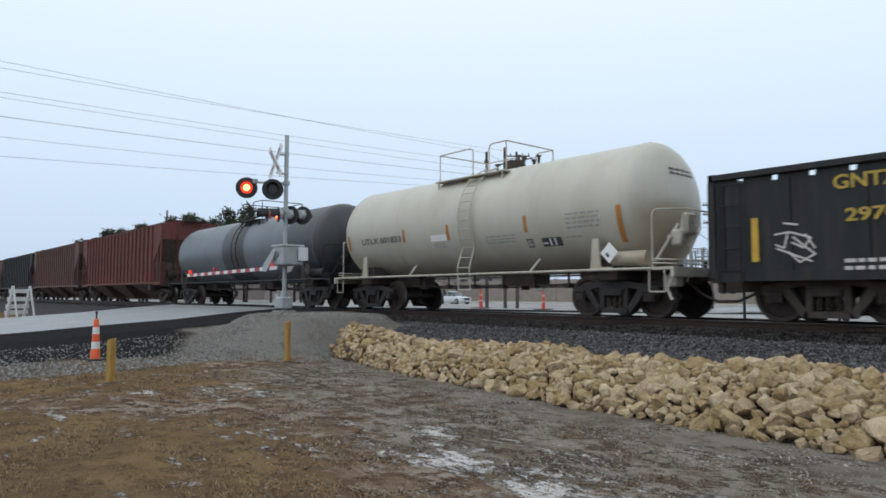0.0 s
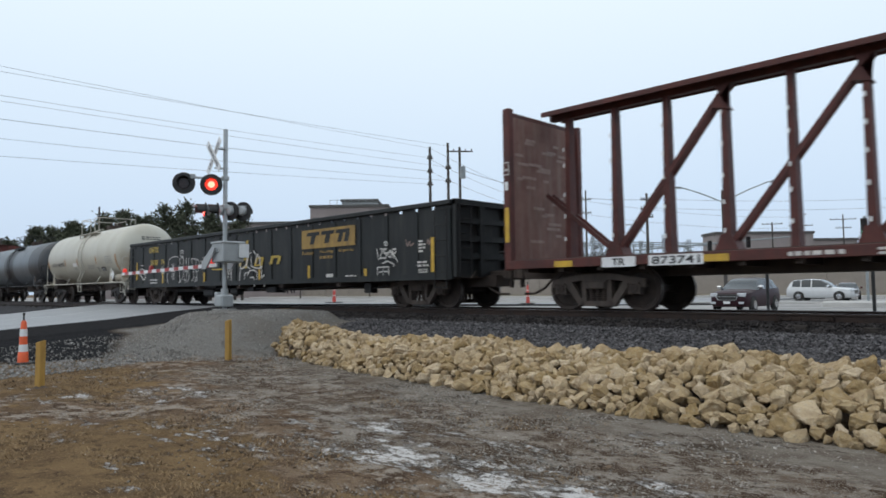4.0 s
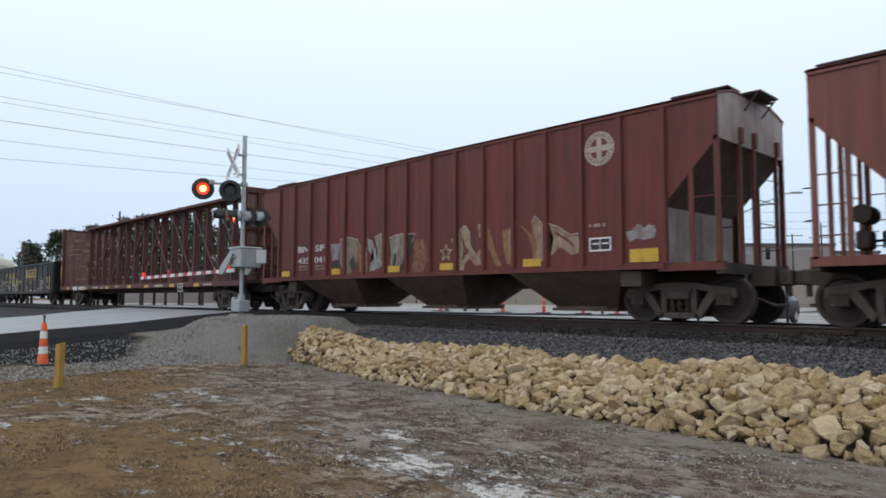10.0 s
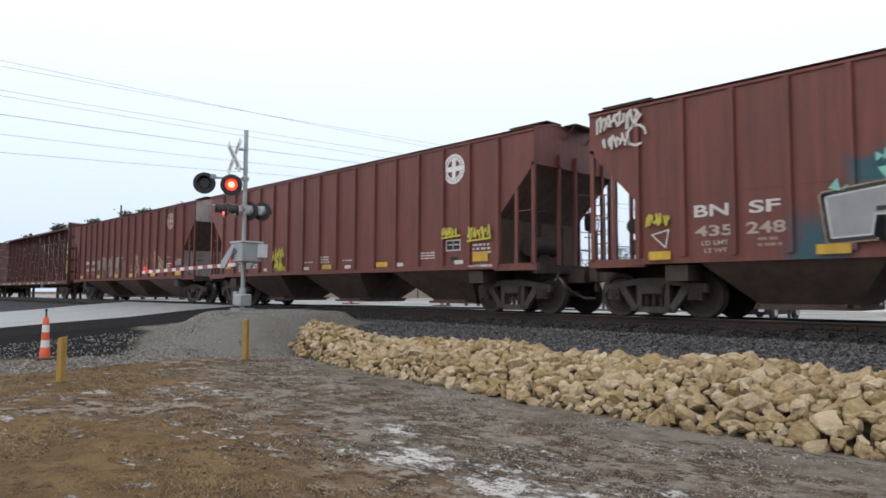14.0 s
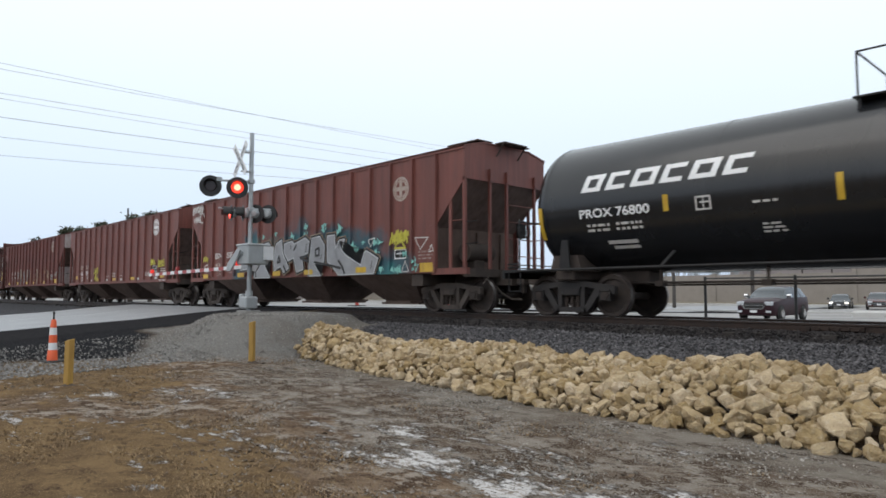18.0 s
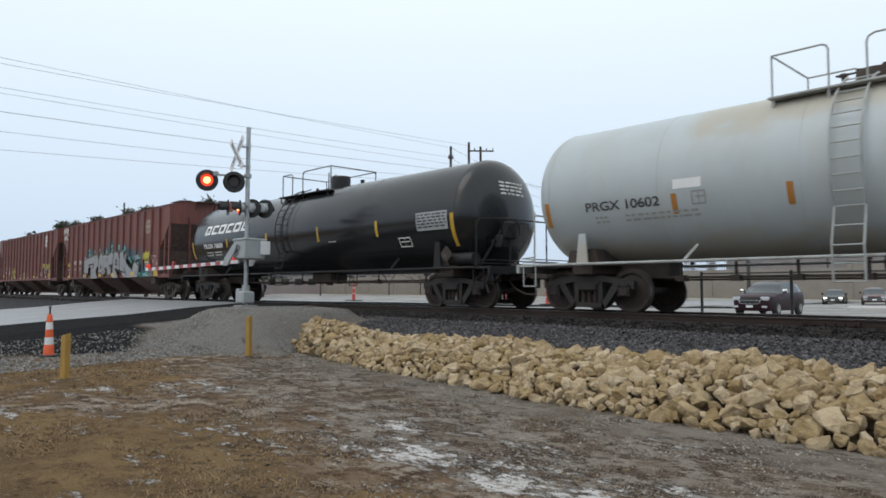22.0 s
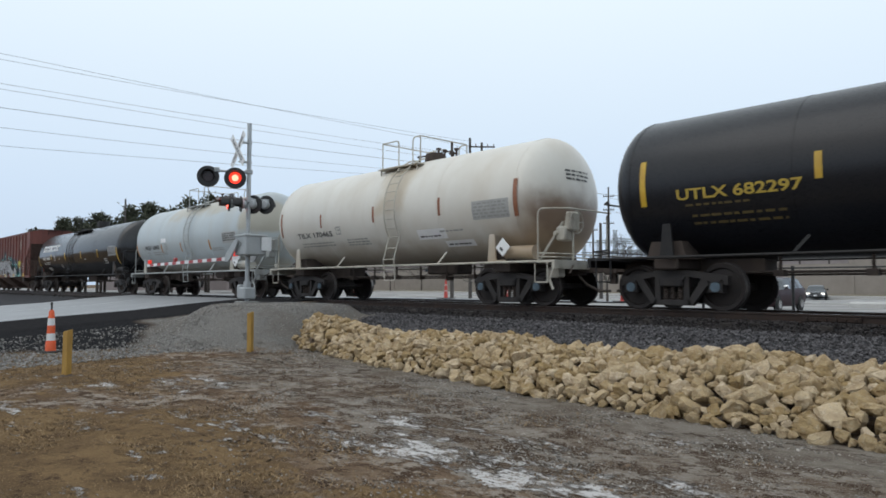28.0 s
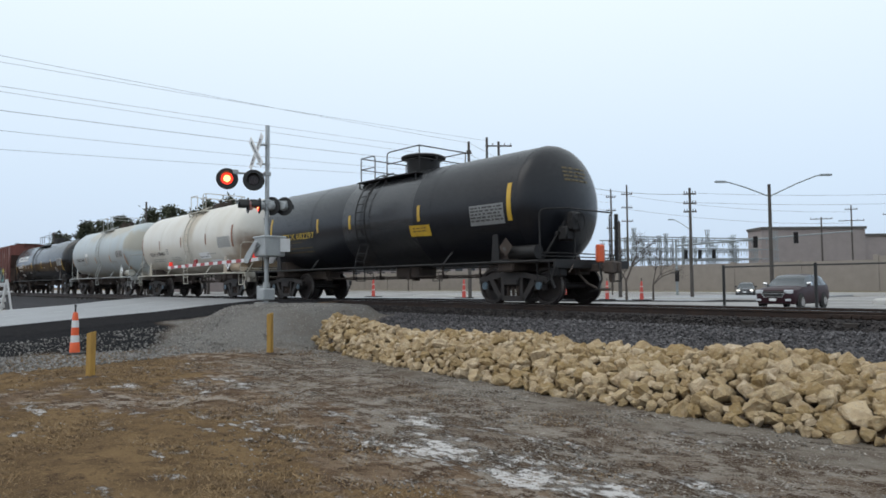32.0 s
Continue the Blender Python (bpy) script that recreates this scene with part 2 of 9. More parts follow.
    road=surf("worn_road_surface", (0.27, 0.275, 0.285), (0.215, 0.22, 0.23), 0.7, 0.5, bump=0.3, grain=60),
    roadline=surf("road_paint_white", (0.6, 0.6, 0.6), (0.45, 0.45, 0.45), 4, 0.6),
)


def stone(name, k, vary):
    """Broken limestone: buff and brown beds, pale fresh faces, pitted relief; k sets the grain to the size of the mesh's own units."""
    m = bpy.data.materials.new(name)
    m.use_nodes = True
    n, l = m.node_tree.nodes, m.node_tree.links
    b = n["Principled BSDF"]
    tc = n.new("ShaderNodeTexCoord")

    def tex(scale, detail, rough):
        t = n.new("ShaderNodeTexNoise")
        t.inputs["Scale"].default_value, t.inputs["Detail"].default_value, t.inputs["Roughness"].default_value = scale * k, detail, rough
        l.new(tc.outputs["Object"], t.inputs["Vector"])
        return t.outputs[0]

    def mix(src, a, z, c1, c2, amount=1.0):
        r = n.new("ShaderNodeMapRange")
        r.inputs["From Min"].default_value, r.inputs["From Max"].default_value, r.inputs["To Max"].default_value = a, z, amount
        l.new(src, r.inputs[0])
        x = n.new("ShaderNodeMixRGB")
        l.new(r.outputs[0], x.inputs[0])
        for q, c in ((1, c1), (2, c2)):
            if isinstance(c, tuple):
                x.inputs[q].default_value = (*c, 1)
            else:
                l.new(c, x.inputs[q])
        return x.outputs[0]

    c = mix(tex(1.6, 5, 0.6), 0.38, 0.62, (0.48, 0.355, 0.195), (0.36, 0.255, 0.140))
    c = mix(tex(4.5, 6, 0.7), 0.50, 0.66, c, (0.60, 0.495, 0.335), 0.85)
    c = mix(tex(9.0, 5, 0.7), 0.54, 0.68, c, (0.21, 0.135, 0.078), 0.75)
    src = n.new("ShaderNodeObjectInfo").outputs["Random"] if vary == "object" else n.new("ShaderNodeNewGeometry").outputs["Random Per Island"]
    hs = n.new("ShaderNodeHueSaturation")
    for key, lo, hi in (("Value", 0.72, 1.22), ("Saturation", 1.1, 0.75)):
        rr = n.new("ShaderNodeMapRange")
        rr.inputs["To Min"].default_value, rr.inputs["To Max"].default_value = lo, hi
        l.new(src, rr.inputs[0])
        l.new(rr.outputs[0], hs.inputs[key])
    l.new(c, hs.inputs["Color"])
    l.new(hs.outputs[0], b.inputs["Base Color"])
    b.inputs["Roughness"].default_value, b.inputs["Specular IOR Level"].default_value = 0.92, 0.1
    bp = n.new("ShaderNodeBump")
    bp.inputs["Strength"].default_value, bp.inputs["Distance"].default_value = 1.0, 0.035
    l.new(tex(5.0, 8, 0.68), bp.inputs["Height"])
    l.new(bp.outputs[0], b.inputs["Normal"])
    return m


M["lime"], M["lime_far"] = stone("limestone_riprap", 1.0, "object"), stone("limestone_rubble", 4.5, "island")


def stained(m, colour, patches, amount=0.8, scale=1.6):
    """Lays ragged stains and patches of tone over a paint: patches are (x from, x to, z from, z to, softness) in the
    thing's own space.
    """
    n, l = m.node_tree.nodes, m.node_tree.links
    b = n["Principled BSDF"]
    src = b.inputs["Base Color"].links[0].from_socket
    tc = n.new("ShaderNodeTexCoord")
    sep = n.new("ShaderNodeSeparateXYZ")
    l.new(tc.outputs["Object"], sep.inputs[0])
    ns = n.new("ShaderNodeTexNoise")
    ns.inputs["Scale"].default_value, ns.inputs["Detail"].default_value = scale, 6.0
    l.new(tc.outputs["Object"], ns.inputs["Vector"])

    def mth(op, a, c):
        x = n.new("ShaderNodeMath")
        x.operation = op
        for k, v in ((0, a), (1, c)):
            if isinstance(v, (int, float)):
                x.inputs[k].default_value = v
            else:
                l.new(v, x.inputs[k])
        return x.outputs[0]

    def rise(v, a, z):
        r = n.new("ShaderNodeMapRange")
        r.interpolation_type = "SMOOTHSTEP"
        r.inputs["From Min"].default_value, r.inputs["From Max"].default_value = a, z
        l.new(v, r.inputs[0])
        return r.outputs[0]

    wob = mth("MULTIPLY", mth("SUBTRACT", ns.outputs[0], 0.5), 1.0)
    for x0, x1, z0, z1, soft, col, k in [(*p, colour, amount)[:7] if len(p) == 5 else p for p in patches]:
        x, z = mth("ADD", sep.outputs[0], wob), mth("ADD", sep.outputs[2], wob)
        f = mth("MULTIPLY", mth("MULTIPLY", rise(x, x0 - soft, x0 + soft), rise(mth("MULTIPLY", x, -1.0), -x1 - soft, -x1 + soft)), mth("MULTIPLY", rise(z, z0 - soft, z0 + soft), rise(mth("MULTIPLY", z, -1.0), -z1 - soft, -z1 + soft)))
        f = mth("MULTIPLY", f, k)
        mx = n.new("ShaderNodeMixRGB")
        mx.inputs[2].default_value = (*col, 1)
        l.new(f, mx.inputs[0])
        l.new(src, mx.inputs[1])
        src = mx.outputs[0]
    l.new(src, b.inputs["Base Color"])


TAN = (0.40, 0.36, 0.28)
# patches from x -6 to 6 tone the belly along its whole length
stained(M["paleblue"], TAN, ((-2.2, 4.75, 3.45, 5.0, 0.2), (4.95, 6.5, 2.5, 3.6, 0.16), (-6, 6, 0.5, 1.45, 0.25)), 0.75)
stained(M["white"], (0.42, 0.33, 0.21), ((0.0, 1.2, 2.6, 5.0, 0.25), (5.2, 6.6, 1.0, 2.6, 0.4, (0.16, 0.09, 0.05), 0.85), (-6, 6, 0.5, 1.55, 0.35, (0.38, 0.31, 0.22), 0.7), (4.2, 5.6, 1.0, 1.9, 0.4, (0.30, 0.20, 0.11), 0.6)), 0.55)
stained(M["cream"], (0.33, 0.27, 0.18), ((-6, 6, 0.5, 1.5, 0.3), (5.2, 6.6, 1.0, 2.5, 0.4, (0.24, 0.17, 0.10), 0.6), (-0.3, 1.4, 2.9, 5.0, 0.3, (0.56, 0.54, 0.47), 0.6)), 0.5)
stained(M["blackmatt"], (0.022, 0.023, 0.027), ((-0.3, 1.6, 2.3, 5.0, 0.4),), 0.7)
stained(M["blacktank"], (0.035, 0.035, 0.037), ((-1.2, 0.9, 2.4, 5.0, 0.4),), 0.6)

M["hopper_tagged"] = surf("oxide_red_paint_tagged", (0.185, 0.054, 0.040), (0.140, 0.044, 0.034), 1.0, 0.52, dirt=(0.085, 0.034, 0.029), dirt_amount=0.6, stretch=(1, 1, 0.3), spec=0.45, runs=0.11)
TEAL, MINT = (0.008, 0.085, 0.115), (0.03, 0.26, 0.25)
stained(M["hopper_tagged"], TEAL, ((-4.25, -3.35, 0.9, 1.7, 0.3), (-3.2, -2.3, 1.7, 2.45, 0.22, MINT, 0.55), (-3.3, -2.5, 2.1, 2.75, 0.22), (-1.7, -0.6, 1.9, 2.4, 0.18, MINT, 0.35), (-0.4, 0.9, 2.0, 2.75, 0.25), (-0.2, 0.6, 1.8, 2.35, 0.2, MINT, 0.6), (1.5, 3.5, 1.8, 2.55, 0.25), (2.4, 3.4, 1.4, 2.2, 0.2, MINT, 0.5), (3.1, 4.9, 1.4, 2.25, 0.28), (4.5, 6.0, 0.9, 1.65, 0.3), (4.8, 5.4, 0.9, 1.25, 0.2, MINT, 0.55)), 0.85)

# ---- building tools ----
MESHES = {}


def obj(name, mesh, parent=None, m=None, label=""):
    ob = new(name, mesh)
    ob.parent = parent
    if m is not None:
        ob.matrix_basis = m
    if label:
        ob["label"] = label
    return ob


def part(name, bm, material, parent=None, label="", m=None, smooth=False):
    """Links a bmesh as one mesh object under a thing or a part."""
    me = bpy.data.meshes.new(name)
    bm.normal_update()
    bm.to_mesh(me)
    bm.free()
    for mt in (material if isinstance(material, (list, tuple)) else [material]):
        me.materials.append(mt)
    if smooth:
        me.shade_smooth()
        me.set_sharp_from_angle(angle=radians(38))
    return obj(name, me, parent, m, label)


def thing(name, label, category, m=None, group="", kind=""):
    ob = new(name)
    if m is not None:
        ob.matrix_basis = m
    return tagged(ob, label, category, group, kind)


def box(bm, x0, x1, y0, y1, z0, z1, mi=0, m=None, bevel=0.0):
    r = bmesh.ops.create_cube(bm, size=1.0)
    vs = r["verts"]
    for v in vs:
        v.co = Vector((x0 + (v.co.x + 0.5) * (x1 - x0), y0 + (v.co.y + 0.5) * (y1 - y0), z0 + (v.co.z + 0.5) * (z1 - z0)))
        if m is not None:
            v.co = m @ v.co
    fs = list({f for v in vs for f in v.link_faces})
    for f in fs:
        f.material_index = mi
    if bevel:
        es = list({e for f in fs for e in f.edges})
        bmesh.ops.bevel(bm, geom=es, offset=bevel, segments=1, affect="EDGES")
    return bm


def rod(bm, a, b, r, seg=8, r2=None, mi=0):
    a, b = Vector(a), Vector(b)
    d = b - a
    q = d.to_track_quat("Z", "Y").to_matrix().to_4x4()
    res = bmesh.ops.create_cone(bm, cap_ends=True, segments=seg, radius1=r, radius2=r if r2 is None else r2, depth=d.length,
                                matrix=Matrix.Translation((a + b) / 2) @ q)
    for f in {f for v in res["verts"] for f in v.link_faces}:
        f.material_index = mi
    return bm


def pipe(bm, pts, r, seg=6, mi=0):
    for a, b in zip(pts, pts[1:]):
        rod(bm, a, b, r, seg, mi=mi)
    return bm


def bar(bm, a, b, w, d, up=(0, 1, 0), mi=0):
    """A rectangular bar from a to b, w wide in the plane, d deep along up."""
    a, b, up = Vector(a), Vector(b), Vector(up).normalized()
    x = (b - a).normalized()
    y = up
    z = x.cross(y).normalized()
    q = Matrix((x, y, z)).transposed().to_4x4()
    return box(bm, 0, (b - a).length, -d / 2, d / 2, -w / 2, w / 2, mi, Matrix.Translation(a) @ q)


def plate(bm, pts, y0, y1, mi=0):
    """An outline in x and z, given once round, as a plate between y0 and y1."""
    f = [bm.verts.new((x, y0, z)) for x, z in pts]
    g = [bm.verts.new((x, y1, z)) for x, z in pts]
    k = len(pts)
    faces = [bm.faces.new(f), bm.faces.new(g[::-1])]
    for i in range(k):
        faces.append(bm.faces.new((f[i], g[i], g[(i + 1) % k], f[(i + 1) % k])))
    for fc in faces:
        fc.material_index = mi
    bmesh.ops.recalc_face_normals(bm, faces=faces)
    return bm


def turned(bm, profile, seg, place, mi=0):
    """A solid of revolution: profile of (radius, height), turned about z, then set by place."""
    rings = []
    for r, h in profile:
        if r < 1e-5:
            rings.append([bm.verts.new(place @ Vector((0, 0, h)))])
        else:
            rings.append([bm.verts.new(place @ Vector((r * math.cos(2 * math.pi * i / seg), r * math.sin(2 * math.pi * i / seg), h))) for i in range(seg)])
    faces = []
    for a, b in zip(rings, rings[1:]):
        for i in range(seg):
            j = (i + 1) % seg
            if len(a) == 1 and len(b) == 1:
                continue
            if len(a) == 1:
                faces.append(bm.faces.new((a[0], b[i], b[j])))
            elif len(b) == 1:
                faces.append(bm.faces.new((a[i], b[0], a[j])))
            else:
                faces.append(bm.faces.new((a[i], b[i], b[j], a[j])))
    for f in faces:
        f.material_index = mi
    bmesh.ops.recalc_face_normals(bm, faces=faces)
    return bm


ALONG_X = Matrix.Rotation(radians(90), 4, "Y")
ALONG_Y = Matrix.Rotation(radians(-90), 4, "X")


def soup(name, verts, faces, material, parent=None, label="", smooth=False):
    me = bpy.data.meshes.new(name)
    me.from_pydata(verts, [], faces)
    me.materials.append(material)
    if smooth:
        me.shade_smooth()
    return obj(name, me, parent, None, label)


def lettering(text, height, width=None):
    """The mesh outline of a line of text as (vertices, faces), origin at the lower left, in x and y."""
    cu = bpy.data.curves.new("text", "FONT")
    cu.body, cu.size = text, height * 1.4
    cu.fill_mode = "FRONT"
    cu.offset = height * 0.03
    ob = bpy.data.objects.new("text", cu)
    scene.collection.objects.link(ob)
    me = bpy.data.meshes.new_from_object(ob.evaluated_get(bpy.context.evaluated_depsgraph_get()))
    vs = [v.co.copy() for v in me.vertices]
    fs = [tuple(p.vertices) for p in me.polygons]
    bpy.data.objects.remove(ob)
    bpy.data.curves.remove(cu)
    bpy.data.meshes.remove(me)
    x0, x1 = min(v.x for v in vs), max(v.x for v in vs)
    y0, y1 = min(v.y for v in vs), max(v.y for v in vs)
    sx = (width / (x1 - x0)) if width else height / (y1 - y0)
    sy = height / (y1 - y0)
    return [((v.x - x0) * sx, (v.y - y0) * sy) for v in vs], fs


class Tank:
    """A lying cylinder's near side, to lay marks on: x along it and h the height of the point on its wall."""
    def __init__(self, radius, zc):
        self.r, self.zc = radius, zc

    def on(self, x, z, lift):
        s = max(-0.98, min(0.98, (z - self.zc) / self.r))
        a = math.asin(s)
        r = self.r + lift
        return (x, -r * math.cos(a), self.zc + r * math.sin(a))


class Wall:
    """A plane side at y, to lay marks on."""
    def __init__(self, y):
        self.y = y

    def on(self, x, z, lift):
        return (x, self.y - lift, z)


class Shifted(Wall):
    """A plane side whose marks start from a point off the car's middle."""
    def __init__(self, y, dx):
        self.y, self.dx = y, dx

    def on(self, x, z, lift):
        return (x + self.dx, self.y - lift, z)


def mark_text(side, text, x, z, height, material, parent, width=None, name="lettering", lift=0.008):
    vs, fs = lettering(text, height, width)
    return soup(name, [side.on(x + a, z + b, lift) for a, b in vs], fs, material, parent)


def mark_poly(side, polys, material, parent, name="marking", lift=0.006, label=""):
    """Flat painted shapes, each an outline of (x, z), laid on a side."""
    vs, fs = [], []
    first = lift
    for n, pts in enumerate(polys):
        lift = first + 0.0007 * (n % 5)
        zs = [p[1] for p in pts]
        if len(pts) == 4 and max(zs) - min(zs) > 0.35 and isinstance(side, Tank):
            k = 6
            (ax, az), (bx, bz), (cx, cz), (dx, dz) = pts
            base = len(vs)
            for i in range(k + 1):
                q = i / k
                vs += [side.on(ax + (dx - ax) * q, az + (dz - az) * q, lift), side.on(bx + (cx - bx) * q, bz + (cz - bz) * q, lift)]
            fs += [(base + 2 * i, base + 2 * i + 1, base + 2 * i + 3, base + 2 * i + 2) for i in range(k)]
        else:
            fs.append(tuple(range(len(vs), len(vs) + len(pts))))
            vs += [side.on(a, b, lift) for a, b in pts]
    ob = soup(name, vs, fs, material, parent, label)
    return tagged(ob, label, kind="stuff") if len(polys) > 3 else ob


def rect(x, z, w, h):
    return [(x, z), (x + w, z), (x + w, z + h), (x, z + h)]


def bars(x, z, w, rows, h=0.05, gap=0.05, rng=None):
    """Lines of writing too small to read, as rows of short bars."""
    rng = rng or random.Random(int(x * 100) + int(z * 1000))
    out = []
    for i in range(rows):
        px = x
        while px < x + w - 0.05:
            k = rng.uniform(0.06, 0.2)
            out.append(rect(px, z - i * (h + gap), min(k, x + w - px), h))
            px += k + rng.uniform(0.03, 0.06)
    return out

# ---- ground ----
def ease(a, b, v):
    q = np.clip((v - a) / (b - a), 0, 1)
    return q * q * (3 - 2 * q)


def road_height(y):
    """The crossing road climbs from the south to the rails and falls again behind them."""
    return np.interp(y, [-400, -60, -10, 0, 4, 5.9, 8.2, 10.2, 12.2, 15.4, 18, 27, 33, 45, 60, 500], [-1.6, -1.4, -1.12, -0.87, -0.63, -0.49, -0.35, -0.16, -0.015, -0.015, -0.06, -0.29, -0.43, -0.74, -0.8, -1.0])


def toe(x):
    """The line along which the rock bank meets the drive."""
    return np.interp(x, [-18, -15, -12, -10.3, -8, -5.9, -3.8, -2, 8, 60], [9.6, 9.0, 8.45, 8.05, 7.85, 7.5, 7.42, 7.36, 7.3, 7.3])


def ground_height(x, y):
    t = toe(x)
    bank = np.where(y < t, -1.06, np.where(y < 10.0, -1.06 + 0.50 * ease(0, 1, (y - t) / np.maximum(10.0 - t, 0.3)), 0))
    bed = np.interp(y, [10.0, 10.7, 11.75, 12.2, 12.4, 15.0, 15.5, 17.0, 19.0, 40, 90, 3000], [-0.56, -0.49, -0.325, -0.325, -0.205, -0.2, -0.24, -0.55, -0.74, -0.78, -0.82, -1.2])
    z = np.where(y < 10.0, bank, bed)
    z = np.where(y < 0, -1.06 - 0.0006 * np.abs(y), z)
    r = np.hypot((x + 17.3) * np.where(x > -17.3, 1.42, 1.0), y - 10.4)
    z = np.maximum(z, np.where(y < 11.5, -0.06 - 1.0 * ease(2.0, 4.15, r), -9))
    # the road's bank
    rz = road_height(y) - 0.03
    side = np.where(x > -20, (x + 20) / 2.2, np.where(x < -35.5, (-35.5 - x) / 3.0, 0))
    z = np.where(side < 1, np.maximum(z, rz - (rz - z) * np.clip(side, 0, 1) - 0.0), z)
    z = np.where((x < -20) & (x > -35.5), rz - 0.12, z)
    return z


def spread(lo, hi, step, grow, far):
    mid = list(np.arange(lo, hi + 1e-6, step))
    a, s = lo, step
    left = []
    while a > -far:
        s *= grow
        a -= s
        left.append(a)
    b, s = hi, step
    right = []
    while b < far:
        s *= grow
        b += s
        right.append(b)
    return np.array(left[::-1] + mid + right)


def ground_material():
    m = bpy.data.materials.new("winter_lawn_and_gravel")
    m.use_nodes = True
    n, l = m.node_tree.nodes, m.node_tree.links
    b = n["Principled BSDF"]
    tc = n.new("ShaderNodeTexCoord")

    def tex(scale, detail=5, rough=0.6, stretch=(1, 1, 1)):
        mp = n.new("ShaderNodeMapping")
        mp.inputs["Scale"].default_value = stretch
        l.new(tc.outputs["Object"], mp.inputs[0])
        t = n.new("ShaderNodeTexNoise")
        t.inputs["Scale"].default_value, t.inputs["Detail"].default_value, t.inputs["Roughness"].default_value = scale, detail, rough
        l.new(mp.outputs[0], t.inputs["Vector"])
        return t.outputs[0]

    def band(src, a, z, lo=0.0, hi=1.0):
        r = n.new("ShaderNodeMapRange")
        r.interpolation_type = "SMOOTHSTEP"
        for key, val in (("From Min", a), ("From Max", z), ("To Min", lo), ("To Max", hi)):
            r.inputs[key].default_value = val
        l.new(src, r.inputs[0])
        return r.outputs[0]

    def mix(fac, c1, c2):
        x = n.new("ShaderNodeMixRGB")
        l.new(fac, x.inputs[0])
        for k, c in ((1, c1), (2, c2)):
            if isinstance(c, tuple):
                x.inputs[k].default_value = (*c, 1)
            else:
                l.new(c, x.inputs[k])
        return x.outputs[0]

    def calc(op, a, c):
        x = n.new("ShaderNodeMath")
        x.operation = op
        for k, v in ((0, a), (1, c)):
            if isinstance(v, (int, float)):
                x.inputs[k].default_value = v
            else:
                l.new(v, x.inputs[k])
        return x.outputs[0]

    def attr(name):
        a = n.new("ShaderNodeAttribute")
        a.attribute_name = name
        return a.outputs["Fac"]

    along = (0.8, 1.15, 1)
    grass = mix(band(tex(1.1, 8, 0.75), 0.40, 0.60), (0.190, 0.127, 0.070), (0.120, 0.080, 0.048))
    grass = mix(band(tex(4, 8, 0.8, along), 0.50, 0.61), grass, (0.074, 0.050, 0.034))
    grass = mix(band(tex(60, 4), 0.54, 0.72), grass, (0.26, 0.19, 0.10))
    mud = mix(band(tex(1.9, 8, 0.74, along), 0.42, 0.58), (0.112, 0.075, 0.051), (0.190, 0.137, 0.096))
    mud = mix(band(tex(2.2, 9, 0.8, along), 0.51, 0.57), mud, (0.285, 0.245, 0.207))
    mud = mix(band(tex(4.5, 7, 0.78, along), 0.51, 0.57), mud, (0.068, 0.046, 0.033))
    mud = mix(band(tex(45, 4), 0.57, 0.69), mud, (0.24, 0.20, 0.155))
    lane = mix(band(tex(1.6, 8, 0.72, along), 0.42, 0.60), (0.240, 0.210, 0.180), (0.118, 0.086, 0.063))
    lane = mix(band(tex(3.6, 8, 0.75, along), 0.475, 0.525), lane, (0.066, 0.045, 0.032))
    lane = mix(band(tex(75, 3), 0.54, 0.64), lane, (0.31, 0.285, 0.25))
    strip = mix(band(tex(1.5, 8, 0.76, along), 0.42, 0.60), (0.196, 0.172, 0.147), (0.122, 0.098, 0.078))
    strip = mix(band(tex(2.6, 8, 0.78, along), 0.545, 0.59), strip, (0.062, 0.046, 0.035))
    strip = mix(band(tex(80, 3), 0.56, 0.70), strip, (0.32, 0.295, 0.26))
    ice = mix(band(tex(9, 8, 0.82), 0.48, 0.60), (0.47, 0.455, 0.445), (0.17, 0.138, 0.110))
    edge = tex(0.8, 8, 0.72)
    g = band(calc("ADD", attr("grass"), calc("MULTIPLY", calc("SUBTRACT", edge, 0.5), 3.4)), 0.42, 0.60)
    k = band(calc("ADD", attr("lane"), calc("MULTIPLY", calc("SUBTRACT", tex(1.5, 8, 0.76, along), 0.5), 3.0)), 0.43, 0.57)
    q = band(calc("ADD", attr("strip"), calc("MULTIPLY", calc("SUBTRACT", tex(1.9, 8, 0.78, along), 0.5), 3.0)), 0.44, 0.58)
    ice_mask = band(calc("MULTIPLY", tex(2.4, 8, 0.76, (0.6, 1.2, 1)), attr("ice")), 0.52, 0.575)
    c = mix(g, mud, grass)
    c = mix(k, c, lane)
    c = mix(q, c, strip)
    c = mix(ice_mask, c, ice)
    stones = mix(band(tex(45, 4), 0.4, 0.65), (0.085, 0.085, 0.09), (0.045, 0.045, 0.049))
    c = mix(attr("bed"), c, stones)
    heap = mix(band(tex(38, 4, 0.7), 0.38, 0.66), (0.215, 0.208, 0.196), (0.135, 0.130, 0.123))
    heap = mix(band(tex(1.1, 5, 0.7), 0.45, 0.62), heap, (0.16, 0.148, 0.134))
    c = mix(attr("heap"), c, heap)
    street = mix(band(tex(0.25, 5), 0.4, 0.6), (0.36, 0.355, 0.35), (0.27, 0.265, 0.26))
    c = mix(attr("street"), c, street)
    dark = mix(band(tex(50, 3), 0.4, 0.7), (0.020, 0.020, 0.022), (0.040, 0.040, 0.042))
    c = mix(attr("tar"), c, dark)
    l.new(c, b.inputs["Base Color"])
    wet = calc("MULTIPLY", band(tex(0.8, 5, 0.6, (0.6, 1.4, 1)), 0.45, 0.6), attr("lane"))
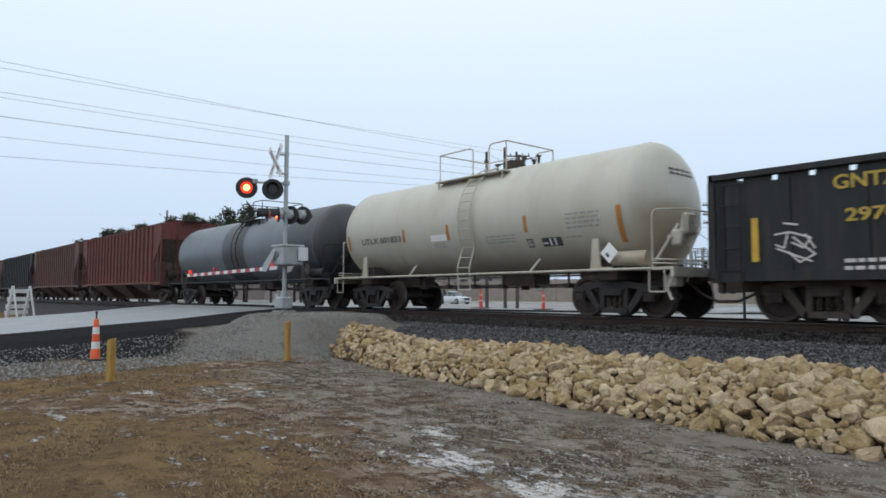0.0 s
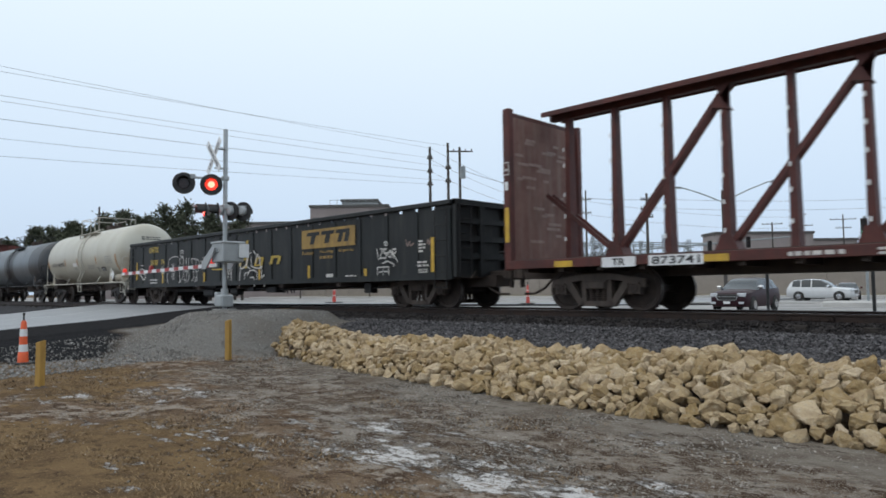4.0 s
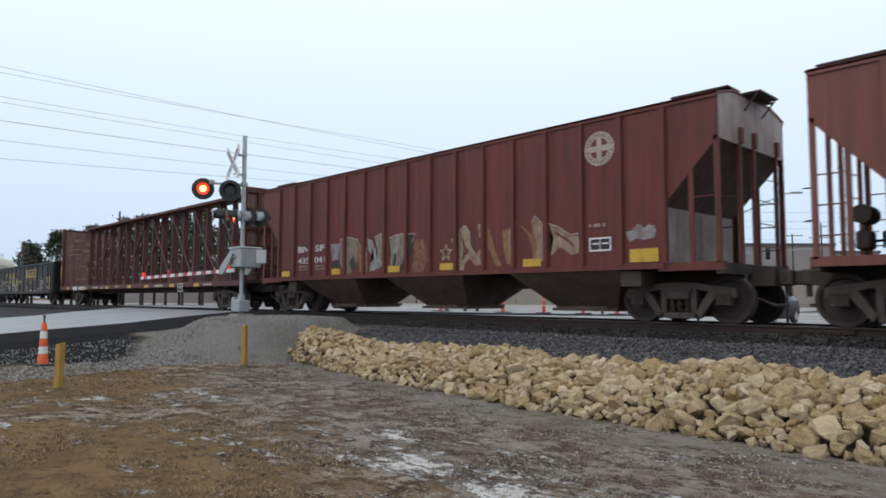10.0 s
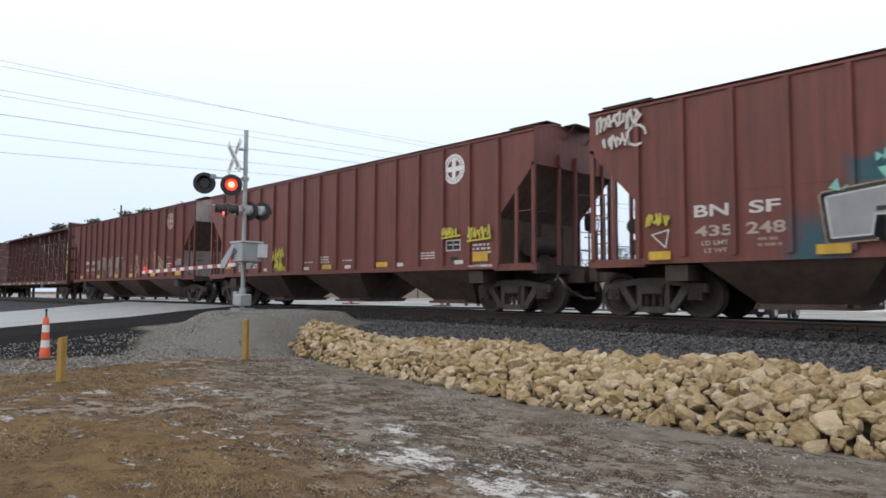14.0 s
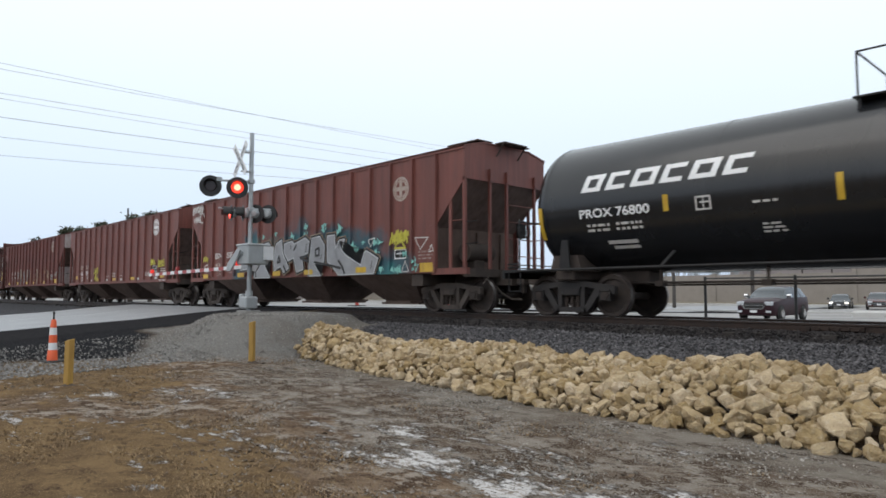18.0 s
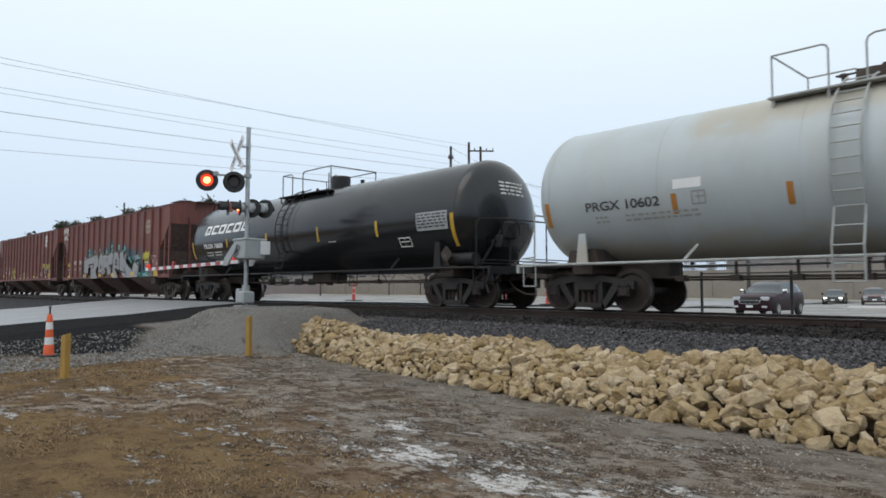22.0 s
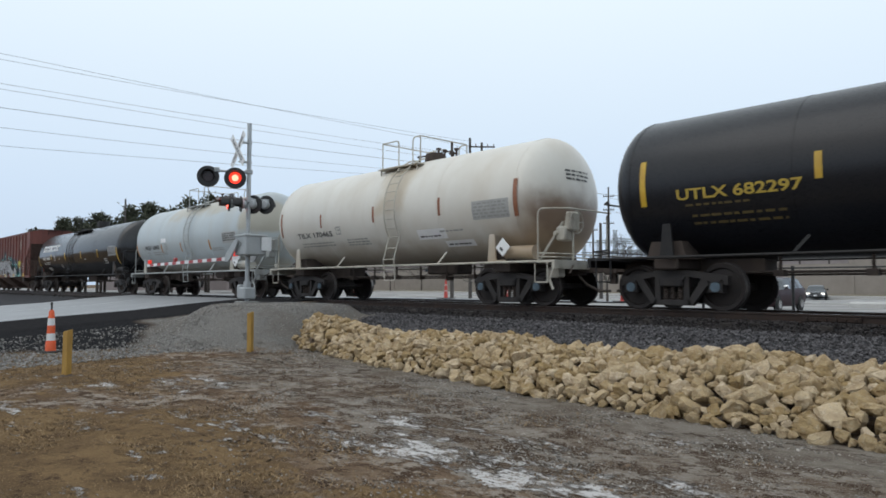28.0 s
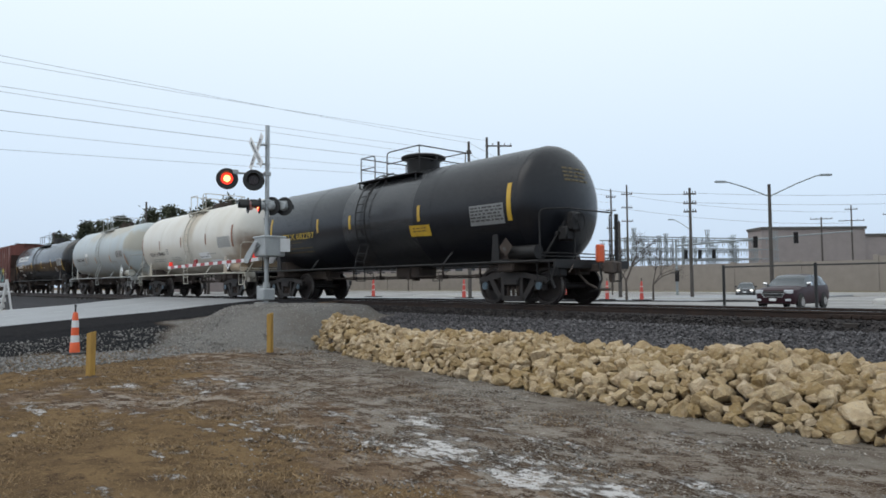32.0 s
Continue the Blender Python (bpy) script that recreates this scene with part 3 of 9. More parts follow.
    rough = calc("SUBTRACT", calc("SUBTRACT", 0.92, calc("MULTIPLY", wet, 0.12)), calc("MULTIPLY", ice_mask, 0.35))
    l.new(rough, b.inputs["Roughness"])
    b.inputs["Specular IOR Level"].default_value = 0.0
    bp = n.new("ShaderNodeBump")
    bp.inputs["Strength"].default_value, bp.inputs["Distance"].default_value = 0.9, 0.03
    l.new(calc("MULTIPLY", calc("ADD", tex(28, 5, 0.7), calc("MULTIPLY", tex(5, 4), 1.4)), calc("SUBTRACT", 1.0, calc("MULTIPLY", ice_mask, 0.8))), bp.inputs["Height"])
    l.new(bp.outputs[0], b.inputs["Normal"])
    return m


def build_ground():
    xs = spread(-24.0, 5.0, 0.2, 1.16, 2500)
    ys = spread(1.6, 12.4, 0.18, 1.16, 2500)
    X, Y = np.meshgrid(xs, ys)
    Z = ground_height(X, Y)
    fine = (X > -24) & (X < 6) & (Y > 0) & (Y < 12)
    rough = np.array([noise.noise((x * 0.9, y * 0.9, 3.1)) * 0.028 + noise.noise((x * 3.5, y * 3.5, 1.7)) * 0.012 if q else 0.0
                      for x, y, q in zip(X.ravel(), Y.ravel(), fine.ravel())]).reshape(X.shape)
    Z = Z + rough
    nx, ny = len(xs), len(ys)
    verts = np.stack([X.ravel(), Y.ravel(), Z.ravel()], 1)
    i = np.arange((ny - 1) * (nx - 1))
    a = i // (nx - 1) * nx + i % (nx - 1)
    faces = np.stack([a, a + 1, a + 1 + nx, a + nx], 1)
    ob = soup("ground", verts.tolist(), faces.tolist(), ground_material(), smooth=True)
    x, y = X.ravel(), Y.ravel()
    d = toe(x) - y
    lane = (1 - ease(2.2, 4.4, d - 0.10 * (x + 6))) * ease(-0.6, 0.3, d) * ease(-16.5, -12.5, x)
    grass = ease(3.0, 5.2, d - 0.12 * (x + 6)) * (1 - 0.35 * ease(-10, -13, x) * ease(3.6, 5.4, y))
    # a trodden band of bare mud crosses the lawn
    grass = grass * (1 - 0.7 * np.exp(-((0.69 * y - 0.72 * x - 9.3) / 1.7) ** 2))
    grass = np.where(y > 19, 0.1, grass)
    # thin ice lies in hollows of the drive and the trodden lawn: middle, half widths, amount
    ice = np.full_like(x, 0.87)
    for cx, cy, wx, wy, amount in ((-4.4, 4.35, 1.9, 0.6, 0.36), (-5.6, 5.0, 1.6, 0.5, 0.30), (-7.5, 3.45, 1.0, 0.4, 0.22), (-9.5, 1.85, 0.8, 0.35, 0.24), (-6.75, 2.35, 0.35, 0.16, 0.34), (-10.2, 4.6, 1.5, 0.5, 0.2), (-2.6, 4.6, 1.0, 0.5, 0.18), (-11.5, 3.6, 0.9, 0.3, 0.2)):
        ice = np.maximum(ice, 0.87 + 0.75 * amount * np.exp(-((x - cx) / wx) ** 2 - ((y - cy) / wy) ** 2))
    strip = (1 - ease(0.4, 1.5, d - 0.04 * (x + 6))) * ease(-0.6, 0.2, d) * ease(-14.5, -12.5, x)
    ice = np.where((y < toe(x) - 0.5) & (y > -5), ice, 0.0)
    r = np.hypot((x + 17.3) * np.where(x > -17.3, 1.42, 1.0), y - 10.4)
    heap = (1 - ease(3.75, 4.15, r + 0.3 * np.sin(x * 5) * np.cos(y * 4))) * (y < 12) * ease(-20.0, -19.6, x) * (1 - ease(-15.3, -14.8, x + 0.2 * np.sin(y * 9)) * ease(9.3, 9.9, y)) * 0.95
    bed = ease(-0.4, 0.4, -d - 1.0) * (y < 19) * (x > -19.5)
    bed = np.where((x < -35) & (y > 9.5) & (y < 18), 1.0, bed)
    street = ease(18.6, 19.6, y) * (1 - ease(78, 80, y))
    tar = np.where((x > -20.3) & (y < 10.0), 1.0, 0.0) * ease(-17.3, -17.9, x - 0.15 * (y - 4) + 0.25 * np.sin(y * 2.1) + 0.12 * (y - 4)) * (1 - heap)
    for name, val in (("lane", lane), ("strip", strip), ("grass", grass), ("ice", ice), ("heap", heap), ("bed", bed * (1 - heap)), ("street", street), ("tar", tar)):
        at = ob.data.attributes.new(name, "FLOAT", "POINT")
        at.data.foreach_set("value", np.asarray(val, dtype=np.float32))
    tagged(ob, "winter lawn, muddy gravel drive and track bed", "ground", kind="structure")


build_ground()


def build_road():
    vs, fs, w = [], [], [-35.5, -31, -27, -23.6]
    ys = [-400, -60, -20, -10, -4, 0, 2, 4, 5.9, 7, 8.2, 9.2, 10.2, 11.2, 12.2, 13.0, 15.4, 18, 22, 27, 33, 39, 45, 60, 120]
    for y in ys:
        for x in w:
            vs.append((x, y, float(road_height(y))))
    for i in range(len(ys) - 1):
        for j in range(3):
            a = i * 4 + j
            fs.append((a, a + 1, a + 5, a + 4))
    base = len(vs)
    for y in ys:
        vs.append((-23.6, y, float(road_height(y)) - 0.16))
    for i in range(len(ys) - 1):
        fs.append((i * 4 + 3, base + i, base + i + 1, (i + 1) * 4 + 3))
    road = tagged(soup("road", vs, fs, M["road"]), "worn pale grey road, damp, over the level crossing", "road", kind="structure")
    lv, lf = [], []
    for x in (-24.3, -29.4, -34.8):
        k = [y for y in ys if y <= 10.2]
        b0 = len(lv)
        for y in k:
            for xx in (x - 0.06, x + 0.06):
                lv.append((xx, y, float(road_height(y)) + 0.006))
        lf += [(b0 + 2 * i, b0 + 2 * i + 1, b0 + 2 * i + 3, b0 + 2 * i + 2) for i in range(len(k) - 1)]
    soup("road_marking", lv, lf, M["roadline"], road)
    # the fresh black asphalt of the widened side
    vs, fs, w = [], [], [-23.6, -22.2, -20.9, -19.9, -19.45]
    for y in ys:
        if y > 60:
            continue
        for k, x in enumerate(w):
            vs.append((x + (0.14 * math.sin(y * 1.7) if k == 4 else 0), y, float(road_height(y)) - 0.004 - (0.30 if k == 4 else 0.02 if k == 3 else 0)))
    n = len(vs) // 5
    for i in range(n - 1):
        for j in range(4):
            a = i * 5 + j
            fs.append((a, a + 1, a + 6, a + 5))
    tagged(soup("road_shoulder", vs, fs, M["asphalt_new"]), "strip of fresh black asphalt along the road", "road", kind="structure")


build_road()


# ---- railway track ----
def build_track():
    track = thing("railway_track", "single railway track with dark rusty rails on wooden ties", "railway track", kind="structure")
    prof = [(-0.07, -0.172), (0.07, -0.172), (0.07, -0.155), (0.012, -0.14), (0.012, -0.045), (0.037, -0.035), (0.037, -0.006), (-0.037, -0.006), (-0.037, -0.035), (-0.012, -0.045), (-0.012, -0.14), (-0.07, -0.155)]
    for dy in (-0.7535, 0.7535):
        bm = bmesh.new()
        k = len(prof)
        ends = [[bm.verts.new((x, TRACK_Y + dy + py, pz)) for py, pz in prof] for x in (-600, 160)]
        for i in range(k):
            bm.faces.new((ends[0][i], ends[0][(i + 1) % k], ends[1][(i + 1) % k], ends[1][i]))
        rail = part("rail", bm, M["rail"], track)
        bm = bmesh.new()
        box(bm, -600, 160, TRACK_Y + dy - 0.035, TRACK_Y + dy + 0.035, -0.0055, 0.0)
        part("running_surface", bm, M["railtop"], rail)
    bm = bmesh.new()
    box(bm, -0.115, 0.115, -1.3, 1.3, -0.355, -0.178, bevel=0.012)
    me = part("tie", bm, M["tie"], track, m=pose(-80.0, TRACK_Y, 0)).data
    rng = random.Random(4)
    x = -79.46
    while x < 8:
        if not -36 < x < -19.6:
            obj("tie", me, track, pose(x, TRACK_Y + rng.uniform(-0.05, 0.05), rng.uniform(-0.012, 0.006), 0, 0, rng.uniform(-1.5, 1.5)))
        x += 0.54
    bm = bmesh.new()
    box(bm, -0.18, 0.18, -0.09, 0.09, -0.178, -0.168)
    box(bm, -0.15, -0.12, -0.12, -0.09, -0.17, -0.145)
    box(bm, 0.12, 0.15, 0.09, 0.12, -0.17, -0.145)
    me = part("tie_plate", bm, M["rail"], track, m=pose(-20, TRACK_Y - 0.7535, 0, 0, 0, 90)).data
    for i in range(48):
        obj("tie_plate", me, track, pose(-19.5 + 0.54 * i, TRACK_Y - 0.7535, 0.001, 0, 0, 90))
    bm = bmesh.new()
    box(bm, -0.46, 0.46, -0.062, -0.018, -0.13, -0.05, bevel=0.008)
    for i in range(6):
        rod(bm, (-0.38 + i * 0.152, -0.10, -0.09), (-0.38 + i * 0.152, -0.06, -0.09), 0.02, 6)
    part("joint_bar", bm, M["rail"], track, m=pose(-3.9, TRACK_Y - 0.7535, 0))
    # the crossing's panels between and beside the rails
    bm = bmesh.new()
    for y0, y1 in ((12.2, 12.76), (12.95, 14.25), (14.44, 15.0)):
        for i in range(6):
            box(bm, -35.5 + i * 2.6, -35.5 + i * 2.6 + 2.57, y0, y1, -0.15, -0.008, bevel=0.01)
    part("crossing_panel", bm, M["asphalt_new"], track, "dark rubber crossing panels")


build_track()

# ---- train ----
CARS = []      # (thing, place along x at the start, wheel sets)
WHEEL_R = 0.457


def wheel_mesh():
    if "wheel" not in MESHES:
        bm = bmesh.new()
        for s in (-1, 1):
            prof = [(0.0, -0.075), (0.10, -0.075), (0.115, -0.03), (0.35, -0.005), (0.375, -0.05), (0.445, -0.055), (0.457, -0.045), (0.457, 0.045), (0.482, 0.055), (0.482, 0.075), (0.38, 0.075), (0.36, 0.035), (0.12, 0.03), (0.11, 0.075), (0.0, 0.075)]
            # s = -1: the outer face looks to -y
            place = Matrix.Translation((0, s * 0.7535, 0)) @ Matrix.Rotation(radians(-90 if s < 0 else 90), 4, "X")
            turned(bm, prof, 40, place)
            for k in range(3):
                a = 2 * math.pi * k / 3 + 0.3
                rod(bm, (0.05 * math.cos(a), s * 1.09, 0.05 * math.sin(a)), (0.05 * math.cos(a), s * 1.115, 0.05 * math.sin(a)), 0.016, 6, mi=1)
        rod(bm, (0, -1.05, 0), (0, 1.05, 0), 0.08, 14)
        for s in (-1, 1):
            rod(bm, (0, s * 1.045, 0), (0, s * 1.10, 0), 0.095, 16, mi=1)
        for f in bm.faces:
            c = f.calc_center_median()
            if abs(math.hypot(c.x, c.z) - 0.457) < 0.006 and abs(abs(c.y) - 0.7535) < 0.06:
                f.material_index = 2
        me = bpy.data.meshes.new("wheelset")
        bm.normal_update()
        bm.to_mesh(me)
        bm.free()
        me.shade_smooth()
        me.set_sharp_from_angle(angle=radians(35))
        MESHES["wheel"] = me
    return MESHES["wheel"]


def wheel_variant(cap):
    key = "wheel" + cap
    if key not in MESHES:
        me = wheel_mesh().copy()
        for k in ("wheel_dark" if cap == "cap_blue" else "wheel", cap, "tread"):
            me.materials.append(M[k])
        MESHES[key] = me
    return MESHES[key]


def frame_mesh():
    """A cast side frame with its window openings, journal boxes and lightening holes."""
    if "frame" in MESHES:
        return MESHES["frame"]
    bm = bmesh.new()
    for s in (-1, 1):
        y0, y1 = s * 0.93, s * 1.06
        top = [(-1.12, 0.50), (-1.12, 0.66), (-0.92, 0.70), (-0.62, 0.74), (-0.30, 0.79), (0.30, 0.79), (0.62, 0.74), (0.92, 0.70), (1.12, 0.66), (1.12, 0.50), (1.00, 0.50), (1.00, 0.585), (0.78, 0.585), (0.62, 0.62), (0.34, 0.66), (-0.34, 0.66), (-0.62, 0.62), (-0.78, 0.585), (-1.00, 0.585), (-1.00, 0.50)]
        plate(bm, top, min(y0, y1), max(y0, y1))
        for q in (-1, 1):
            a = [(q * 0.80, 0.585), (q * 0.62, 0.62), (q * 0.335, 0.20), (q * 0.335, 0.10), (q * 0.42, 0.10)]
            plate(bm, a, min(y0, y1), max(y0, y1))
            plate(bm, [(q * 0.36, 0.66), (q * 0.25, 0.66), (q * 0.25, 0.20), (q * 0.36, 0.20)], min(y0, y1), max(y0, y1))
            box(bm, q * 0.89 - 0.14, q * 0.89 + 0.14, s * 0.94, s * 1.075, 0.36, 0.56, bevel=0.02)
            box(bm, q * 0.89 - 0.10, q * 0.89 + 0.10, s * 0.90, s * 1.085, 0.55, 0.60)
        plate(bm, [(-0.42, 0.10), (0.42, 0.10), (0.36, 0.21), (-0.36, 0.21)], min(y0, y1), max(y0, y1))
        box(bm, -0.28, 0.28, s * 0.88, s * 1.11, 0.60, 0.66)
    box(bm, -0.24, 0.24, -1.12, 1.12, 0.46, 0.64, bevel=0.03)
    box(bm, -0.3, 0.3, -0.35, 0.35, 0.64, 0.74, bevel=0.03)
    for q in (-1, 1):
        bar(bm, (q * 0.44, -0.8, 0.42), (q * 0.44, 0.8, 0.42), 0.12, 0.06, (1, 0, 0))
        for s in (-1, 1):
            box(bm, q * 0.45 - 0.04, q * 0.45 + 0.02, s * 0.7535 - 0.05, s * 0.7535 + 0.05, 0.30, 0.56)
    me = bpy.data.meshes.new("side_frames")
    bm.normal_update()
    bm.to_mesh(me)
    bm.free()
    me.materials.append(M["truck"])
    MESHES["frame"] = me
    bm = bmesh.new()
    for q in (-0.15, 0.0, 0.15):
        for i in range(5):
            turned(bm, [(0.042, -0.016), (0.064, 0), (0.042, 0.016)], 10, Matrix.Translation((q, 0.0, 0.245 + i * 0.047)))
        rod(bm, (q, 0.0, 0.21), (q, 0.0, 0.46), 0.04, 8)
    me2 = bpy.data.meshes.new("springs")
    bm.to_mesh(me2)
    bm.free()
    me2.materials.append(M["under"])
    MESHES["springs"] = me2
    return me


def add_truck(car, x, sets, cap="wheel", dark=False):
    side = frame_mesh()
    if dark:
        if "frame_dark" not in MESHES:
            MESHES["frame_dark"] = side.copy()
            MESHES["frame_dark"].materials[0] = M["truck_dark"]
        side = MESHES["frame_dark"]
    t = obj("truck", side, car, pose(x, 0, 0))
    obj("spring_nest", MESHES["springs"], t, pose(0, -1.0, 0))
    obj("spring_nest", MESHES["springs"], t, pose(0, 1.0, 0))
    for q in (-0.89, 0.89):
        w = obj("wheelset", wheel_variant(cap), t, pose(q, 0, WHEEL_R))
        sets.append((w, q))


def coupler_mesh():
    if "coupler" not in MESHES:
        bm = bmesh.new()
        box(bm, -0.9, -0.12, -0.10, 0.10, 0.78, 0.96, bevel=0.02)
        box(bm, -0.16, 0.10, -0.16, 0.13, 0.73, 1.02, bevel=0.03)
        box(bm, 0.05, 0.17, 0.02, 0.15, 0.74, 1.0, bevel=0.03)
        box(bm, -0.06, 0.02, -0.05, 0.05, 0.52, 0.74)
        MESHES["coupler"] = plain("coupler", bm)
        bm = bmesh.new()
        pipe(bm, [(-0.75, -0.28, 0.72), (-0.5, -0.30, 0.50), (-0.2, -0.25, 0.36), (0.05, -0.18, 0.36)], 0.03, 7)
        MESHES["hose"] = plain("air_hose", bm)
        bm = bmesh.new()
        pipe(bm, [(-0.75, -0.55, 0.98), (-0.45, -0.9, 0.93), (-0.3, -1.25, 0.75)], 0.014, 5)
        MESHES["lever"] = plain("cut_lever", bm)
    return MESHES["coupler"]


def plain(name, bm):
    me = bpy.data.meshes.new(name)
    bm.to_mesh(me)
    bm.free()
    me.materials.append(M["truck"])
    return me


def add_couplers(car, half):
    for m in (pose(half, 0, 0), pose(-half, 0, 0, 0, 0, 180)):
        obj("coupler", coupler_mesh(), car, m)
        obj("air_hose", MESHES["hose"], car, m)
        obj("cut_lever", MESHES["lever"], car, m)


def new_car(name, label, category, centre):
    car = thing(name, label, category, pose(centre, TRACK_Y, 0), "cars of the freight train")
    return car, []


def finish_car(car, centre, half_coupling, trucks, sets, cap="wheel", dark=False):
    for x in trucks:
        add_truck(car, x, sets, cap, dark)
    add_couplers(car, half_coupling)
    CARS.append((car, centre, sets))


def ladder(bm, x, y, z0, z1, w=0.42, rungs=None, r=0.013, along="x"):
    k = rungs or max(2, int((z1 - z0) / 0.38))
    for q in (-w / 2, w / 2):
        p = (x + q, y) if along == "x" else (x, y + q)
        rod(bm, (*p, z0), (*p, z1), r * 1.3, 6)
    for i in range(k + 1):
        z = z0 + (z1 - z0) * i / k
        a, b = ((x - w / 2, y, z), (x + w / 2, y, z)) if along == "x" else ((x, y - w / 2, z), (x, y + w / 2, z))
        rod(bm, a, b, r, 6)


HW = 1.58    # half width of a car body


def hopper_car(centre, paint, label, ribs=16, half=8.12, decorate=None, sheet=None, seam=True, pale_ends=False):
    """A three-bay covered hopper with ribbed sides, sloping ends and open end platforms."""
    car, sets = new_car("covered_hopper_car", label, "hopper car", centre)
    e, b = half, half - 1.08
    outline = [(-e, 4.26), (-e, 3.42), (-b, 2.27), (-b, 1.05), (b, 1.05), (b, 2.27), (e, 3.42), (e, 4.26)]
    sides = []
    for s in (-1, 1):
        bm = bmesh.new()
        plate(bm, outline, s * HW, s * (HW - 0.03))
        box(bm, -e, e, min(s * HW, s * (HW + 0.03)), max(s * HW, s * (HW + 0.03)), 4.16, 4.26)
        box(bm, -b, b, min(s * HW, s * (HW + 0.025)), max(s * HW, s * (HW + 0.025)), 1.05, 1.17)
        sd = part("side_sheet", bm, sheet or paint, car)
        sides.append(sd)
        if seam:
            bm = bmesh.new()
            box(bm, -b, b, *sorted((s * HW, s * (HW + 0.005))), 2.30, 2.318)
            part("weld_seam", bm, sheet or paint, sd)
        bm = bmesh.new()
        vs = [bm.verts.new((x, s * (HW + y), z)) for z in (1.17, 4.16) for x, y in ((-0.065, 0.0), (-0.045, 0.078), (0.045, 0.078), (0.065, 0.0))]
        for i in range(3):
            bm.faces.new((vs[i], vs[i + 1], vs[i + 5], vs[i + 4]))
        bm.faces.new(vs[:4])
        bm.faces.new(vs[4:])
        bmesh.ops.recalc_face_normals(bm, faces=bm.faces)
        me = None
        for i in range(ribs):
            x = -7.0 + 0.937 * i if ribs == 16 else (-b + 0.25) + (2 * b - 0.5) * i / (ribs - 1)
            if me is None:
                me = part("rib", bm, paint, sd, m=pose(x, 0, 0)).data
            elif sheet:
                # the spray runs on over the ribs, so each keeps the sheet's own space
                own = me.copy()
                own.transform(Matrix.Translation((x, 0, 0)))
                own.materials[0] = sheet
                obj("rib", own, sd)
            else:
                obj("rib", me, sd, pose(x, 0, 0))
    for s in (-1, 1):
        # a cross plate below the slope closes the end bay
        bm = bmesh.new()
        box(bm, *sorted((s * (b - 0.05), s * (b - 0.03))), -HW + 0.04, HW - 0.04, 1.06, 2.24)
        for q in (-0.95, 0.0, 0.95):
            box(bm, *sorted((s * (b - 0.03), s * (b + 0.03))), q - 0.03, q + 0.03, 1.06, 2.18)
        part("end_plate", bm, M["hopper_end"] if pale_ends else M["bay"], car, "plate below the end slope")
        # end slope sheet and the upper end wall
        bm = bmesh.new()
        vs = [bm.verts.new(p) for p in ((s * e, -HW + 0.03, 3.45), (s * e, HW - 0.03, 3.45), (s * (b - 0.03), HW - 0.03, 2.24), (s * (b - 0.03), -HW + 0.03, 2.24))]
        bm.faces.new(vs)
        # the overhang's shade is coloured into this sheet along with its grime
        part("end_slope", bm, M["slope_grime_shade"], car, "dark end slope sheet, grime and shade in its colour")
        bm = bmesh.new()
        plate(bm, [(-HW + 0.03, 3.40), (HW - 0.03, 3.40), (HW - 0.03, 4.26), (0.9, 4.42), (-0.9, 4.42), (-HW + 0.03, 4.26)], *sorted((s * (e - 0.02), s * e)))
        bm.transform(Matrix(((0, 1, 0, 0), (1, 0, 0, 0), (0, 0, 1, 0), (0, 0, 0, 1))))
        bmesh.ops.recalc_face_normals(bm, faces=bm.faces)
        part("end_wall", bm, M["hopper_end"] if pale_ends else paint, car, "pale grey end wall" if pale_ends else "")
    # roof with its running board and hatches
    bm = bmesh.new()
    k = [(-HW - 0.03, 4.25), (-0.9, 4.42), (0.9, 4.42), (HW + 0.03, 4.25), (HW + 0.03, 4.21), (0.9, 4.38), (-0.9, 4.38), (-HW - 0.03, 4.21)]
    a = [bm.verts.new((-e - 0.02, y, z)) for y, z in k]
    c = [bm.verts.new((e + 0.02, y, z)) for y, z in k]
    for i in range(8):
        bm.faces.new((a[i], c[i], c[(i + 1) % 8], a[(i + 1) % 8]))
    bm.faces.new(a)
    bm.faces.new(c[::-1])
    bmesh.ops.recalc_face_normals(bm, faces=bm.faces)
    roof = part("roof", bm, paint, car)
    bm = bmesh.new()
    box(bm, -e, e + 0.1, 0.35, 0.85, 4.47, 4.49)
    for s in (-1, 1):
        box(bm, *sorted((s * (e - 1.15), s * e)), -1.1, -0.55, 4.44, 4.47)
    for s in (1, ):
        box(bm, min(s * e, s * (e + 0.34)), max(s * e, s * (e + 0.34)), -0.45, 0.45, 4.42, 4.45)
        for y in (-0.5, 0.5):
            rod(bm, (s * (e + 0.3), y * 0.85, 4.43), (s * (e + 0.02), y * 0.85, 4.1), 0.02, 6)
    part("running_board", bm, M["under"], roof)
    for i in range(9):
        x = -e + 1.0 + i * (2 * e - 2) / 8
        bm = bmesh.new()
        box(bm, x - 0.75, x + 0.75, -0.45, 0.45, 4.42, 4.50, bevel=0.03)
        part("roof_hatch", bm, paint, roof)
    # underframe, end platforms
    bm = bmesh.new()
    box(bm, -e - 0.45, e + 0.45, -0.33, 0.33, 0.72, 1.04)
    for s in (-1, 1):
        x0, x1 = sorted((s * (b - 0.15), s * (e + 0.05)))
        for q in (-1, 1):
            sill = bmesh.new()
            box(sill, x0, x1, *sorted((q * (HW - 0.12), q * HW)), 1.0, 1.16)
            part("end_sill", sill, paint, car)
        beam = bmesh.new()
        box(beam, *sorted((s * (e - 0.1), s * (e + 0.04))), -HW + 0.02, HW - 0.02, 0.93, 1.13)
        part("end_beam", beam, M["under"], car)
        deck = bmesh.new()
